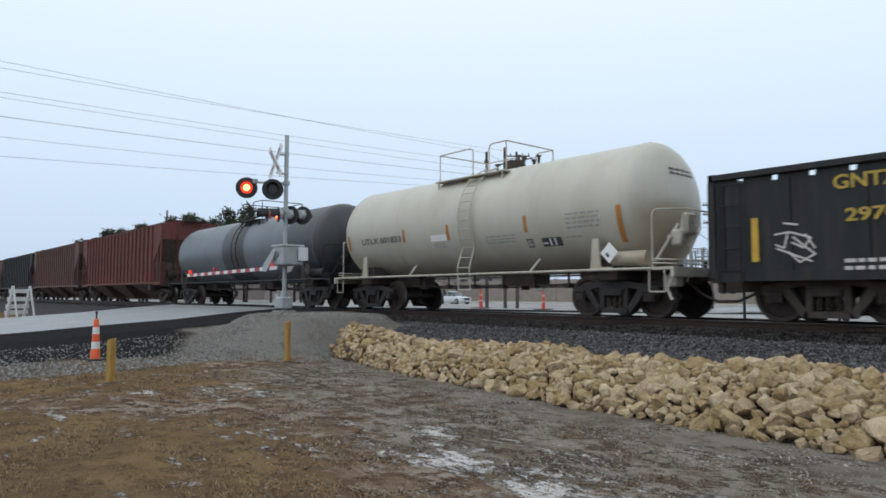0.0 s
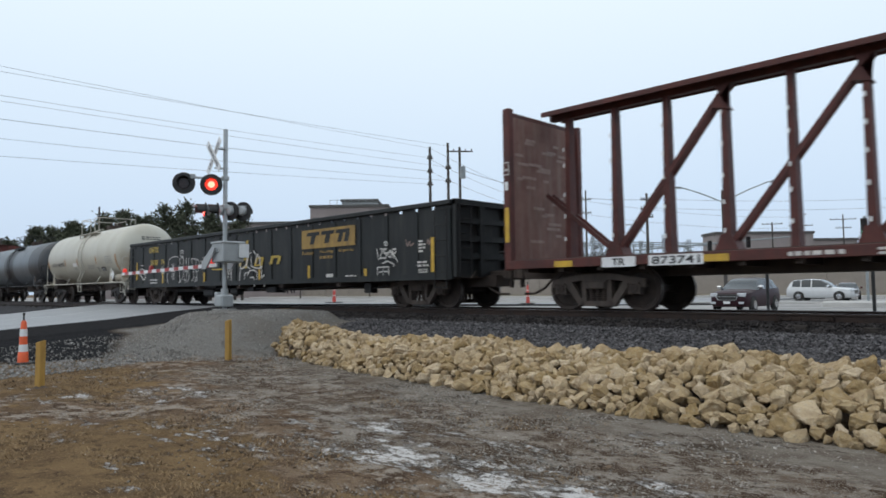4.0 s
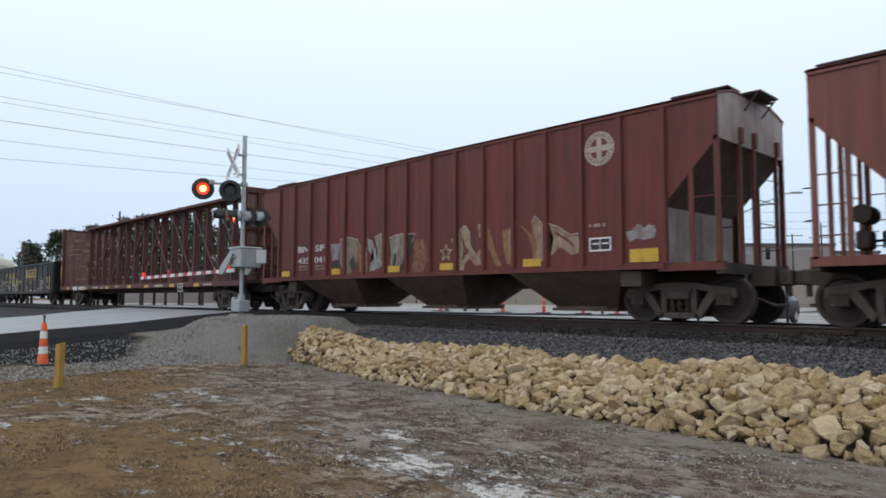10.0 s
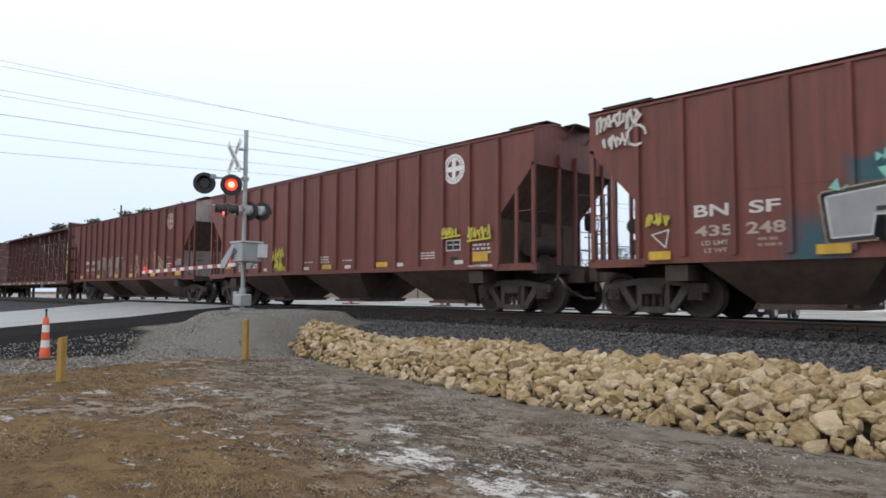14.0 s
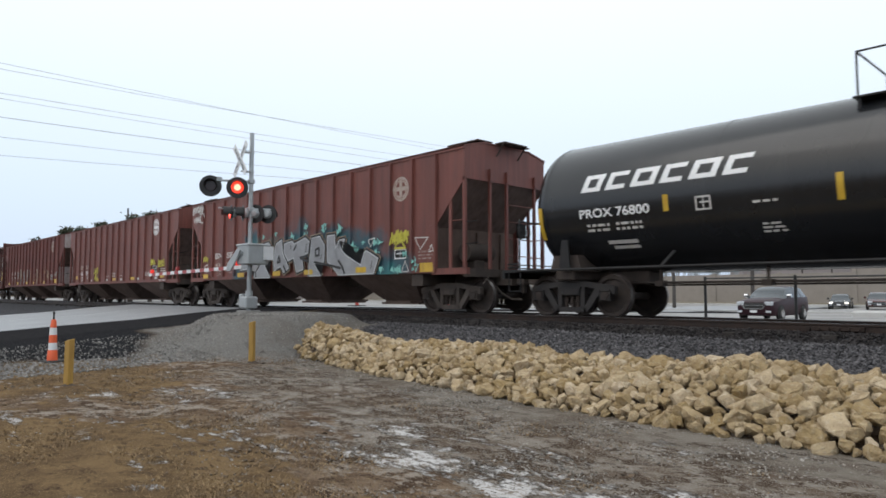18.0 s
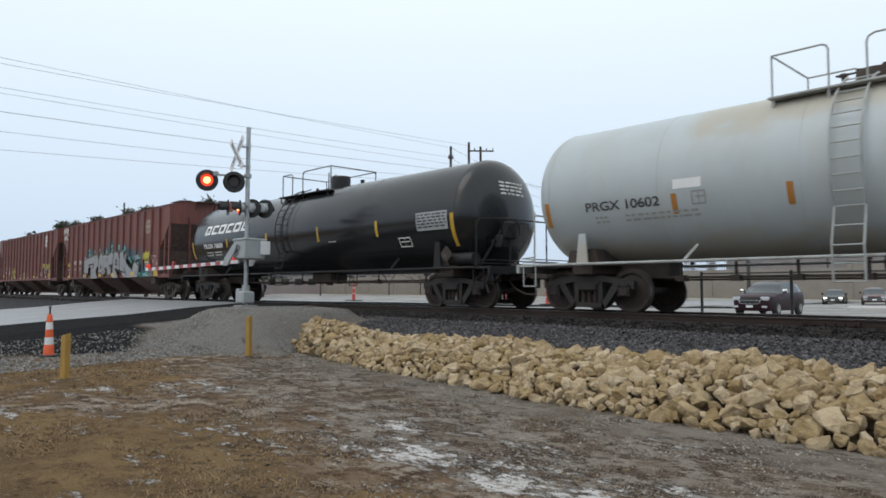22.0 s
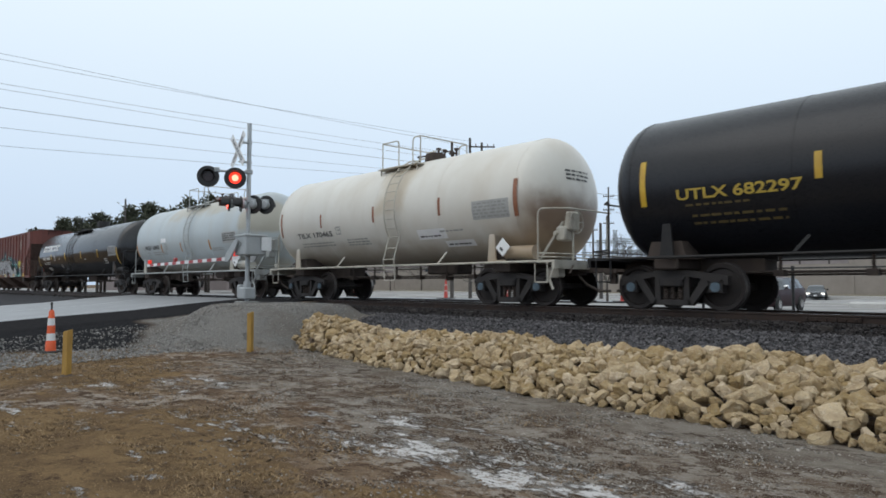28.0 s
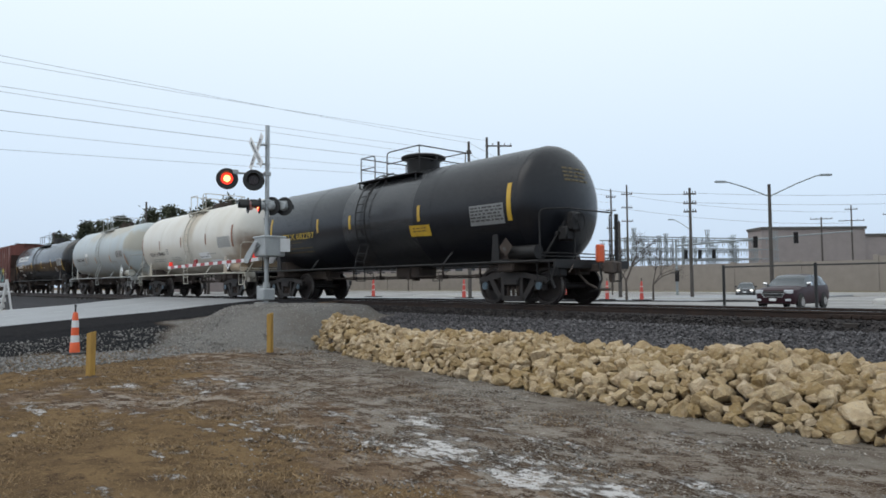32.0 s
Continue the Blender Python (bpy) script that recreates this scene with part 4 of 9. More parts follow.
        box(deck, *sorted((s * (b - 1.6), s * (e - 0.1))), -HW + 0.12, HW - 0.12, 1.045, 1.08)
        part("end_platform", deck, M["under"], car)
        bolster = bmesh.new()
        box(bolster, *sorted((s * (b - 1.0), s * (b - 0.55))), -HW + 0.05, HW - 0.05, 0.72, 1.02)
        part("bolster", bolster, M["under"], car)
    part("underframe", bm, M["under"], car)
    for x in (-4.3, 0.1, 4.6):
        bm = bmesh.new()
        r = [[bm.verts.new(p) for p in ((x - h, -w, z), (x + h, -w, z), (x + h, w, z), (x - h, w, z))] for h, w, z in ((1.5, HW - 0.03, 1.06), (1.32, HW - 0.25, 0.86), (0.82, 0.62, 0.30), (0.82, 0.62, 0.22))]
        for p, q in zip(r, r[1:]):
            for i in range(4):
                bm.faces.new((p[i], p[(i + 1) % 4], q[(i + 1) % 4], q[i]))
        bm.faces.new(r[-1])
        bmesh.ops.recalc_face_normals(bm, faces=bm.faces)
        box(bm, x - 0.85, x + 0.85, -0.75, 0.75, 0.20, 0.26)
        rod(bm, (x + 0.7, -0.95, 0.28), (x + 0.7, 0.95, 0.28), 0.03, 6)
        part("hopper_bay", bm, M["bay"], car, "grimy discharge hopper with gate")
    # corner posts, ladders, braces
    for s in (-1, 1):
        for q in (-1, 1):
            bm = bmesh.new()
            box(bm, *sorted((s * (e - 0.09), s * e)), *sorted((q * (HW - 0.07), q * HW)), 1.12, 3.45)
            part("corner_post", bm, paint, car)
            bm = bmesh.new()
            box(bm, s * (e - 0.55) - 0.045, s * (e - 0.55) + 0.045, *sorted((q * (HW - 0.06), q * (HW - 0.01))), 1.12, 2.88)
            # the ladder end has rungs on the near side, the other end one grab iron
            for z in ((2.36,) if s > 0 and q < 0 else (1.5, 2.0, 2.5)):
                rod(bm, (s * (e - 0.55), q * (HW - 0.03), z), (s * (e - 0.03), q * (HW - 0.03), z), 0.013, 6)
            part("side_ladder", bm, paint, car)
        bm = bmesh.new()
        for z in (1.5, 1.95, 2.4, 2.85):
            pipe(bm, [(s * (e - 0.02), 0.02, z), (s * (e + 0.06), 0.08, z), (s * (e + 0.06), 1.1, z), (s * (e - 0.02), 1.15, z)], 0.012, 6)
        part("end_ladder", bm, paint, car)
        for q in (-0.65, 0.0, 1.15):
            bm = bmesh.new()
            box(bm, *sorted((s * (e - 0.05), s * (e + 0.02))), q - 0.035, q + 0.035, 1.1, 3.5)
            box(bm, *sorted((s * (e + 0.0), s * (e + 0.07))), q - 0.06, q + 0.06, 3.42, 3.72)
            part("end_post", bm, paint, car)
        for z in (1.75, 2.3):
            bm = bmesh.new()
            pipe(bm, [(s * e, -HW + 0.04, z), (s * (e + 0.13), -HW + 0.06, z), (s * (e + 0.13), -HW + 0.3, z + 0.04), (s * e, -HW + 0.34, z + 0.04)], 0.012, 6)
            part("grab_iron", bm, M["blacksteel"], car)
    # air-brake gear stands on the platform of one end, the brake wheel on the other
    bm = bmesh.new()
    rod(bm, (-e + 0.5, -0.75, 1.9), (-e + 0.5, -0.2, 1.9), 0.16, 14)
    rod(bm, (-e + 0.95, 0.1, 1.95), (-e + 0.95, 0.6, 1.95), 0.14, 14)
    box(bm, -e + 0.38, -e + 0.62, -0.7, -0.35, 1.3, 1.62, bevel=0.04)
    for x, y in ((-e + 0.5, -0.5), (-e + 0.95, 0.35)):
        rod(bm, (x, y, 1.06), (x, y, 1.85), 0.035, 8)
    pipe(bm, [(-e + 0.5, -0.3, 1.45), (-e + 0.75, 0.0, 1.5), (-e + 0.95, 0.2, 1.8)], 0.025, 6)
    part("air_reservoir", bm, M["under"], car, smooth=True)
    if not pale_ends:
        bm = bmesh.new()
        rod(bm, (e - 0.75, -0.85, 1.6), (e - 0.75, 0.1, 1.6), 0.24, 16)
        box(bm, e - 0.95, e - 0.6, -0.6, -0.2, 1.06, 1.4, bevel=0.04)
        part("air_reservoir", bm, M["under"], car, smooth=True)
        bm = bmesh.new()
        x = e + 0.06
        ring = [(x, 0.62 + 0.26 * math.cos(2 * math.pi * k / 18), 2.2 + 0.26 * math.sin(2 * math.pi * k / 18)) for k in range(19)]
        pipe(bm, ring, 0.014, 6)
        for k in range(0, 18, 3):
            rod(bm, (x, 0.62, 2.2), ring[k], 0.011, 5)
        box(bm, x - 0.16, x - 0.02, 0.46, 0.78, 2.0, 2.45, bevel=0.04)
        part("hand_brake", bm, M["blacksteel"], car)
    if decorate:
        decorate(sides[0])
    finish_car(car, centre, half + 0.6, (-half + 1.1, half - 1.1), sets)
    return car


def gondola_car(centre):
    car, sets = new_car("gondola_car", "black steel mill gondola car with vertical ribs and spray-painted scrawls", "gondola car", centre)
    h, z0, z1, w = 10.2, 0.80, 2.72, 1.50
    n = 18
    sides = []
    for s in (-1, 1):
        bm = bmesh.new()
        box(bm, -h, h, *sorted((s * w, s * (w - 0.02))), z0, z1 - 0.21)
        slots = [-h + 0.5 + i * 0.62 for i in range(32)]
        for xa, xb in zip([-h] + [q + 0.05 for q in slots], [q - 0.05 for q in slots] + [h]):
            box(bm, xa, xb, *sorted((s * w, s * (w - 0.02))), z1 - 0.21, z1 - 0.11)
        box(bm, -h, h, *sorted((s * (w - 0.06), s * (w + 0.09))), z1 - 0.12, z1, bevel=0.015)
        box(bm, -h, h, *sorted((s * (w - 0.02), s * (w + 0.05))), z0 - 0.06, z0 + 0.10)
        sd = part("side_sheet", bm, M["gondola"], car)
        sides.append(sd)
        bm = bmesh.new()
        plate(bm, [(-0.085, z0 + 0.1), (0.085, z0 + 0.1), (0.06, z1 - 0.2), (-0.06, z1 - 0.2)], s * w, s * (w + 0.03))
        me = part("rib", bm, M["gondola"], sd, m=pose(-h + 0.12, 0, 0)).data
        for i in range(1, n):
            obj("rib", me, sd, pose(-h + 0.12 + (2 * h - 0.24) * i / (n - 1), 0, 0))
    for s in (-1, 1):
        bm = bmesh.new()
        box(bm, *sorted((s * h, s * (h - 0.03))), -w, w, z0, z1)
        for z in (1.25, 1.7, 2.15):
            box(bm, *sorted((s * h, s * (h + 0.09))), -w + 0.05, w - 0.05, z, z + 0.14)
        for y in (-w + 0.08, -0.5, 0.5, w - 0.08):
            box(bm, *sorted((s * h, s * (h + 0.11))), y - 0.08, y + 0.08, z0, z1)
        box(bm, *sorted((s * (h - 0.02), s * (h + 0.12))), -w, w, z1 - 0.12, z1 + 0.02)
        end = part("end_wall", bm, M["gondola"], car)
        bm = bmesh.new()
        ladder(bm, s * (h + 0.16), -1.2, 0.8, 2.6, 0.42, 5, along="y")
        ladder(bm, s * (h - 0.32), -w - 0.11, 0.55, 2.5, 0.42, 5)
        part("ladder", bm, M["blacksteel"], end)
    bm = bmesh.new()
    box(bm, -h - 0.4, h + 0.4, -0.35, 0.35, 0.55, 0.84)
    box(bm, -h, h, -w + 0.03, w - 0.03, z0 - 0.02, z0 + 0.03)
    for x in (-6.5, -3.5, -0.4, 2.4, 5.5):
        box(bm, x - 0.1, x + 0.1, -w, w, 0.62, 0.8)
    pipe(bm, [(-7, -0.6, 0.6), (-3, -0.75, 0.55), (3, -0.75, 0.55), (7, -0.6, 0.6)], 0.025)
    part("underframe", bm, M["under"], car)
    bm = bmesh.new()
    box(bm, -3.7, -2.46, -1.3, -0.7, 0.66, 0.74)
    box(bm, -3.56, -2.64, -1.3, -0.72, 0.31, 0.67, bevel=0.09)
    part("air_reservoir", bm, M["blacksteel"], car)
    bm = bmesh.new()
    box(bm, -1.85, -1.63, -1.3, -1.1, 0.45, 0.7)
    rod(bm, (-1.3, -1.2, 0.52), (-0.78, -1.2, 0.52), 0.14, 14)
    for x, z in ((-1.22, 0.37), (-1.05, 0.34), (-0.86, 0.38)):
        rod(bm, (x, -1.2, 0.5), (x, -1.2, z), 0.06, 8)
    part("brake_valve", bm, M["blacksteel"], car)
    bm = bmesh.new()
    box(bm, 1.15, 1.75, -1.3, -0.9, 0.46, 0.66, bevel=0.02)
    box(bm, -0.08, 0.3, -1.3, -1.0, 0.52, 0.66)
    part("brake_cylinder", bm, M["blacksteel"], car)
    bm = bmesh.new()
    for x in (1.95, 2.15, 2.4, 2.55):
        bar(bm, (x, -1.15, 0.62), (x + 0.1, -1.15, 0.44), 0.04, 0.03)
    pipe(bm, [(-7, -1.2, 0.62), (-3.9, -1.2, 0.60), (-2.3, -1.2, 0.62), (1.0, -1.2, 0.60), (2.3, -1.2, 0.56), (4.0, -1.2, 0.61), (5.6, -1.2, 0.62), (6.1, -1.2, 0.56), (6.9, -1.2, 0.56), (7.4, -1.2, 0.64)], 0.018, 6)
    pipe(bm, [(-7, -1.0, 0.55), (-2.3, -1.0, 0.53), (2.0, -1.0, 0.52)], 0.015, 6)
    part("brake_rod", bm, M["blacksteel"], car)
    bm = bmesh.new()
    box(bm, 6.47, 6.76, -1.3, -1.05, 0.42, 0.7)
    part("release_box", bm, M["blacksteel"], car)
    gondola_marks(sides[0], w)
    finish_car(car, centre, h + 0.65, (-h + 1.75, h - 1.75), sets)


def centre_beam_car(centre):
    car, sets = new_car("centerbeam_flat_car", "empty dark red centerbeam flat car with end bulkheads", "flat car", centre)
    h = 11.47
    zd, zt = 1.16, 4.71
    bm = bmesh.new()
    box(bm, -h, h, -1.40, 1.40, 1.02, zd - 0.02)
    box(bm, -h - 0.3, h + 0.3, -0.4, 0.4, 0.72, 1.02)
    for i in range(24):
        x = -h + 0.5 + i * (2 * h - 1) / 23
        box(bm, x - 0.06, x + 0.06, -1.4, 1.4, 0.85, 1.02)
    deck = part("deck", bm, M["under"], car)
    for s in (-1, 1):
        bm = bmesh.new()
        box(bm, -h, h, *sorted((s * 1.40, s * 1.50)), 0.93, zd - 0.04, bevel=0.01)
        part("side_sill", bm, M["beam"], deck)
    # centre partition
    bm = bmesh.new()
    k = [(-0.44, zt - 0.02), (0.44, zt - 0.02), (0.44, zt - 0.13), (0.40, zt - 0.13), (0.36, zt - 0.06), (0.08, zt - 0.06), (0.08, zt - 0.18), (-0.08, zt - 0.18), (-0.08, zt - 0.06), (-0.36, zt - 0.06), (-0.40, zt - 0.13), (-0.44, zt - 0.13)]
    p, q = ([bm.verts.new((x, y, z)) for y, z in k] for x in (-h + 0.3, h - 0.3))
    for i in range(12):
        bm.faces.new((p[i], p[(i + 1) % 12], q[(i + 1) % 12], q[i]))
    bmesh.ops.recalc_face_normals(bm, faces=bm.faces)
    part("top_chord", bm, M["beam"], car)
    xs = [-10.66 + 1.24 * i for i in range(18)]
    bm = bmesh.new()
    plate(bm, [(-0.075, zd), (0.075, zd), (0.06, zt - 0.17), (-0.06, zt - 0.17)], -0.05, 0.05)
    for s in (-1, 1):
        vs = [(-0.075, s * 0.06, zd), (0.075, s * 0.06, zd), (0.075, s * 0.16, zd), (-0.075, s * 0.16, zd), (-0.055, s * 0.06, zt - 0.17), (0.055, s * 0.06, zt - 0.17), (0.055, s * 0.10, zt - 0.17), (-0.055, s * 0.10, zt - 0.17)]
        q = [bm.verts.new(p) for p in vs]
        for f in ((0, 1, 2, 3), (4, 5, 6, 7), (0, 1, 5, 4), (1, 2, 6, 5), (2, 3, 7, 6), (3, 0, 4, 7)):
            bm.faces.new([q[i] for i in f])
    bmesh.ops.recalc_face_normals(bm, faces=bm.faces)
    me = None
    for x in xs:
        if me is None:
            me = part("upright", bm, M["beam"], car, m=pose(x, 0, 0)).data
        else:
            obj("upright", me, car, pose(x, 0, 0))
    pairs = [(8, 10), (10, 12), (12, 14), (14, 16)]
    for p, q in pairs + [(17 - p, 17 - q) for p, q in pairs]:
        s = 1 if q > p else -1
        a, c = (xs[p], zt - 0.3), (xs[q], zd + 0.08)
        bm = bmesh.new()
        for y in (-0.12, 0.12):
            bar(bm, (a[0], y, a[1]), (c[0], y, c[1]), 0.10, 0.04)
        plate(bm, [(a[0] - 0.16, a[1] + 0.1), (a[0] + 0.16, a[1] + 0.1), (a[0] + s * 0.28, a[1] - 0.32), (a[0] - s * 0.1, a[1] - 0.4)], -0.15, 0.15)
        plate(bm, [(c[0] - 0.25, zd), (c[0] + 0.25, zd), (c[0] + 0.1, zd + 0.35), (c[0] - 0.1, zd + 0.35)], -0.22, 0.22)
        part("diagonal_brace", bm, M["beam"], car)
    for p, e in ((16, h - 0.2), (1, -h + 0.2)):
        bm = bmesh.new()
        for y in (-0.12, 0.12):
            bar(bm, (xs[p], y, zd + 0.1), (e, y, 2.75), 0.10, 0.04)
        part("diagonal_brace", bm, M["beam"], car)
    for s in (-1, 1):
        bm = bmesh.new()
        box(bm, *sorted((s * (h - 0.02), s * (h - 0.07))), -1.45, 1.45, zd - 0.1, 4.5)
        bulk = part("bulkhead", bm, M["beam_pale"], car, "worn dark red end bulkhead")
        bm = bmesh.new()
        for y in (-1.40, 1.40):
            box(bm, *sorted((s * (h - 0.16), s * (h + 0.04))), y - 0.09, y + 0.09, zd - 0.25, 4.66, bevel=0.02)
        box(bm, *sorted((s * (h - 0.02), s * (h + 0.10))), -1.4, 1.4, 4.42, 4.62)
        for y in (-0.85, -0.3, 0.3, 0.85):
            box(bm, *sorted((s * (h - 0.02), s * (h + 0.10))), y - 0.06, y + 0.06, zd, 4.45)
        for z in (1.6, 2.3, 3.0, 3.7):
            box(bm, *sorted((s * (h - 0.02), s * (h + 0.06))), -1.4, 1.4, z, z + 0.14)
        part("bulkhead_frame", bm, M["beam"], bulk)
        bm = bmesh.new()
        pipe(bm, [(s * (h + 0.1), -1.3, 1.35), (s * (h + 0.35), -1.3, 1.35), (s * (h + 0.35), 0.6, 1.35)], 0.016)
        part("grab_iron", bm, M["blacksteel"], bulk)
    beam_marks(car, h)
    finish_car(car, centre, h + 0.72, (-h + 2.1, h - 2.1), sets)


def tank_car(centre, a, b, trucks, radius, zc, paint, label, steel, dome="small", bands=(), decorate=None, cap="wheel", ladder_x=0.0, rails=None, mid_rail=False, manway_x=None, seg=64):
    """a, b: the tank's tips from the centre."""
    car, sets = new_car("tank_car", label, "tank car", centre)
    side = Tank(radius, zc)
    d = radius * 0.5
    ring = [(0.0, a)]
    for i in range(1, 11):
        q = math.pi / 2 * i / 10
        ring.append((radius * math.sin(q), a + d * (1 - math.cos(q))))
    cuts = sorted({a + d + 0.0} | {v for x0, x1, _ in bands for v in (x0, x1) if a + d < v < b - d} | {b - d})
    ring += [(radius, x) for x in cuts[1:-1]]
    for i in range(10, 0, -1):
        q = math.pi / 2 * i / 10
        ring.append((radius * math.sin(q), b - d * (1 - math.cos(q))))
    ring.append((0.0, b))
    bm = bmesh.new()
    turned(bm, ring, seg, Matrix.Translation((0, 0, zc)) @ ALONG_X)
    mats = [paint] + [m for _, _, m in bands]
    for f in bm.faces:
        x = f.calc_center_median().x
        for k, (x0, x1, _) in enumerate(bands):
            if x0 < x < x1:
                f.material_index = k + 1
    tank = part("tank", bm, mats, car, smooth=True)
    # weld seams
    k = 5
    for i in range(k):
        x = a + d + (b - a - 2 * d) * i / (k - 1)
        bm = bmesh.new()
        turned(bm, [(radius - 0.01, x - 0.012), (radius + 0.006, x - 0.006), (radius + 0.006, x + 0.006), (radius - 0.01, x + 0.012)], seg, Matrix.Translation((0, 0, zc)) @ ALONG_X)
        part("weld_seam", bm, paint, tank, smooth=True)
    lx = ladder_x
    # walkways beside the manway, with guard rails round them
    top = zc + radius
    g0, g1, g2, g3 = rails or (lx - 0.22, lx + 0.38, lx + 0.72, lx + 1.6)
    deck, rail_top = top - 0.2, top + 0.58
    for q in (-1, 1):
        bm = bmesh.new()
        box(bm, g0 - 0.04, g3 + 0.04, *sorted((q * 0.80, q * 1.08)), deck - 0.04, deck, bevel=0.008)
        for x in (g0 + 0.05, (g0 + g3) / 2, g3 - 0.05):
            rod(bm, (x, q * 1.02, deck - 0.02), (x, q * 1.02, zc + math.sqrt(radius ** 2 - 1.02 ** 2) - 0.02), 0.025, 6)
        part("walkway", bm, steel, car)
        bm = bmesh.new()
        y = q * 0.93
        pipe(bm, [(g0, y, deck), (g0, y, rail_top), (g1 - 0.1, y, rail_top), (g1 - 0.03, y, rail_top - 0.03), (g1, y, rail_top - 0.1), (g1, y, deck)], 0.018, 7)
        part("guard_rail", bm, steel, car)
        bm = bmesh.new()
        pipe(bm, [(g2, y, deck), (g2, y, rail_top - 0.12), (g2 + 0.03, y, rail_top - 0.04), (g2 + 0.12, y, rail_top), (g3, y, rail_top), (g3, y, deck)], 0.018, 7)
        part("guard_rail", bm, steel, car)
        if mid_rail:
            bm = bmesh.new()
            rod(bm, (g0, y, deck + 0.42), (g1, y, deck + 0.42), 0.016, 7)
            part("guard_rail", bm, steel, car)
            bm = bmesh.new()
            rod(bm, (g2, y, deck + 0.42), (g3, y, deck + 0.42), 0.016, 7)
            part("guard_rail", bm, steel, car)
    for x in (g0, g3):
        bm = bmesh.new()
        rod(bm, (x, -0.93, rail_top), (x, 0.93, rail_top), 0.018, 7)
        part("guard_rail", bm, steel, car)
        if mid_rail:
            bm = bmesh.new()
            rod(bm, (x, -0.93, deck + 0.42), (x, 0.93, deck + 0.42), 0.016, 7)
            part("guard_rail", bm, steel, car)
    mx = manway_x if manway_x is not None else (g0 + g3) / 2 + 0.2
    bm = bmesh.new()
    if dome == "big":
        turned(bm, [(0.0, top + 0.50), (0.60, top + 0.49), (0.70, top + 0.44), (0.69, top + 0.39), (0.52, top + 0.32), (0.50, top - 0.12)], 24, Matrix.Translation((mx, 0, 0)))
        rod(bm, (mx + 0.5, -0.1, top + 0.3), (mx + 0.75, -0.1, top + 0.35), 0.05, 8)
    elif dome == "drum":
        turned(bm, [(0.0, top + 0.40), (0.31, top + 0.40), (0.33, top + 0.36), (0.33, top - 0.05)], 22, Matrix.Translation((mx, 0, 0)))
        rod(bm, (mx - 1.3, -0.1, top), (mx - 1.3, -0.1, top + 0.12), 0.05, 8)
        rod(bm, (mx + 1.1, 0.1, top - 0.02), (mx + 1.1, 0.1, top + 0.18), 0.07, 8)
        rod(bm, (mx - 0.75, 0.3, top - 0.05), (mx - 0.75, 0.3, top + 0.62), 0.02, 8)
        rod(bm, (mx - 0.3, -0.3, top - 0.05), (mx - 0.3, -0.3, top + 0.55), 0.02, 8)
    else:
        turned(bm, [(0.0, top + 0.24), (0.27, top + 0.22), (0.30, top + 0.16), (0.30, top - 0.05)], 20, Matrix.Translation((mx, 0, 0)))
        for dx, dy, hh in ((-0.45, -0.2, 0.14), (-0.3, 0.25, 0.3), (0.42, -0.25, 0.26), (0.55, 0.2, 0.18), (0.1, 0.3, 0.34), (0.9, 0.0, 0.22)):
            rod(bm, (mx + dx, dy, top - 0.05), (mx + dx, dy, top + hh), 0.035, 8)
            rod(bm, (mx + dx, dy, top + hh), (mx + dx, dy, top + hh + 0.05), 0.07, 8)
        rod(bm, (mx - 0.6, -0.1, top + 0.2), (mx + 0.8, -0.1, top + 0.2), 0.02, 6)
    part("manway", bm, M["under"] if dome == "small" else steel, car, "dark manway cover with valves" if dome == "small" else "", smooth=True)
    # ladders up both sides
    for s in (-1, 1):
        lad = obj("ladder", None, car, pose(0, 0, 0))
        pts = [(s * (radius + 0.10) * math.cos(radians(-28 + i * 9.2)), zc + (radius + 0.10) * math.sin(radians(-28 + i * 9.2))) for i in range(12)]
        pts = [(s * (radius + 0.06), 0.62), (s * (radius + 0.1), 1.2)] + [p for p in pts if p[1] > 1.3]
        for x in (lx - 0.1, lx + 0.36):
            bm = bmesh.new()
            pipe(bm, [(x, y, z) for y, z in pts], 0.02, 6)
            part("stile", bm, steel, lad)
        me = None
        for (y0, z0), (y1, z1) in zip(pts, pts[1:]):
            k = max(1, round(math.hypot(y1 - y0, z1 - z0) / 0.36))
            for j in range(k):
                q = j / k
                m = pose(lx + 0.13, y0 + (y1 - y0) * q, z0 + (z1 - z0) * q)
                if me is None:
                    bm = bmesh.new()
                    rod(bm, (-0.23, 0, 0), (0.23, 0, 0), 0.014, 6)
                    me = part("rung", bm, steel, lad, m=m).data
                else:
                    obj("rung", me, lad, m)
    # frame: sills, bolster saddles, running boards, end platforms
    ends = (trucks[0] - 1.2, trucks[1] + 1.2)
    for s, x in ((-1, trucks[0]), (1, trucks[1])):
        bm = bmesh.new()
        box(bm, *sorted((x - s * 1.5, x + s * 1.35)), -0.30, 0.30, 0.72, 1.06)
        for q in (-1, 1):
            plate(bm, [(x - 0.42, 1.0), (x + 0.42, 1.0), (x + 0.32, 1.35), (x - 0.32, 1.35)], *sorted((q * 0.25, q * 1.25)))
        box(bm, x - 0.25, x + 0.25, -1.3, 1.3, 0.80, 1.02, bevel=0.03)
        part("stub_sill", bm, M["under"], car)
        bm = bmesh.new()
        box(bm, *sorted((x + s * 0.75, x + s * 1.7)), -1.45, 1.45, 1.0, 1.06)
        box(bm, *sorted((x + s * 1.62, x + s * 1.7)), -1.45, 1.45, 0.86, 1.0)
        part("end_platform", bm, steel, car)
    for q in (-1, 1):
        bm = bmesh.new()
        pipe(bm, [(ends[0], q * 1.45, 1.03), (ends[1], q * 1.45, 1.03)], 0.03, 8)
        part("hand_rail", bm, steel, car)
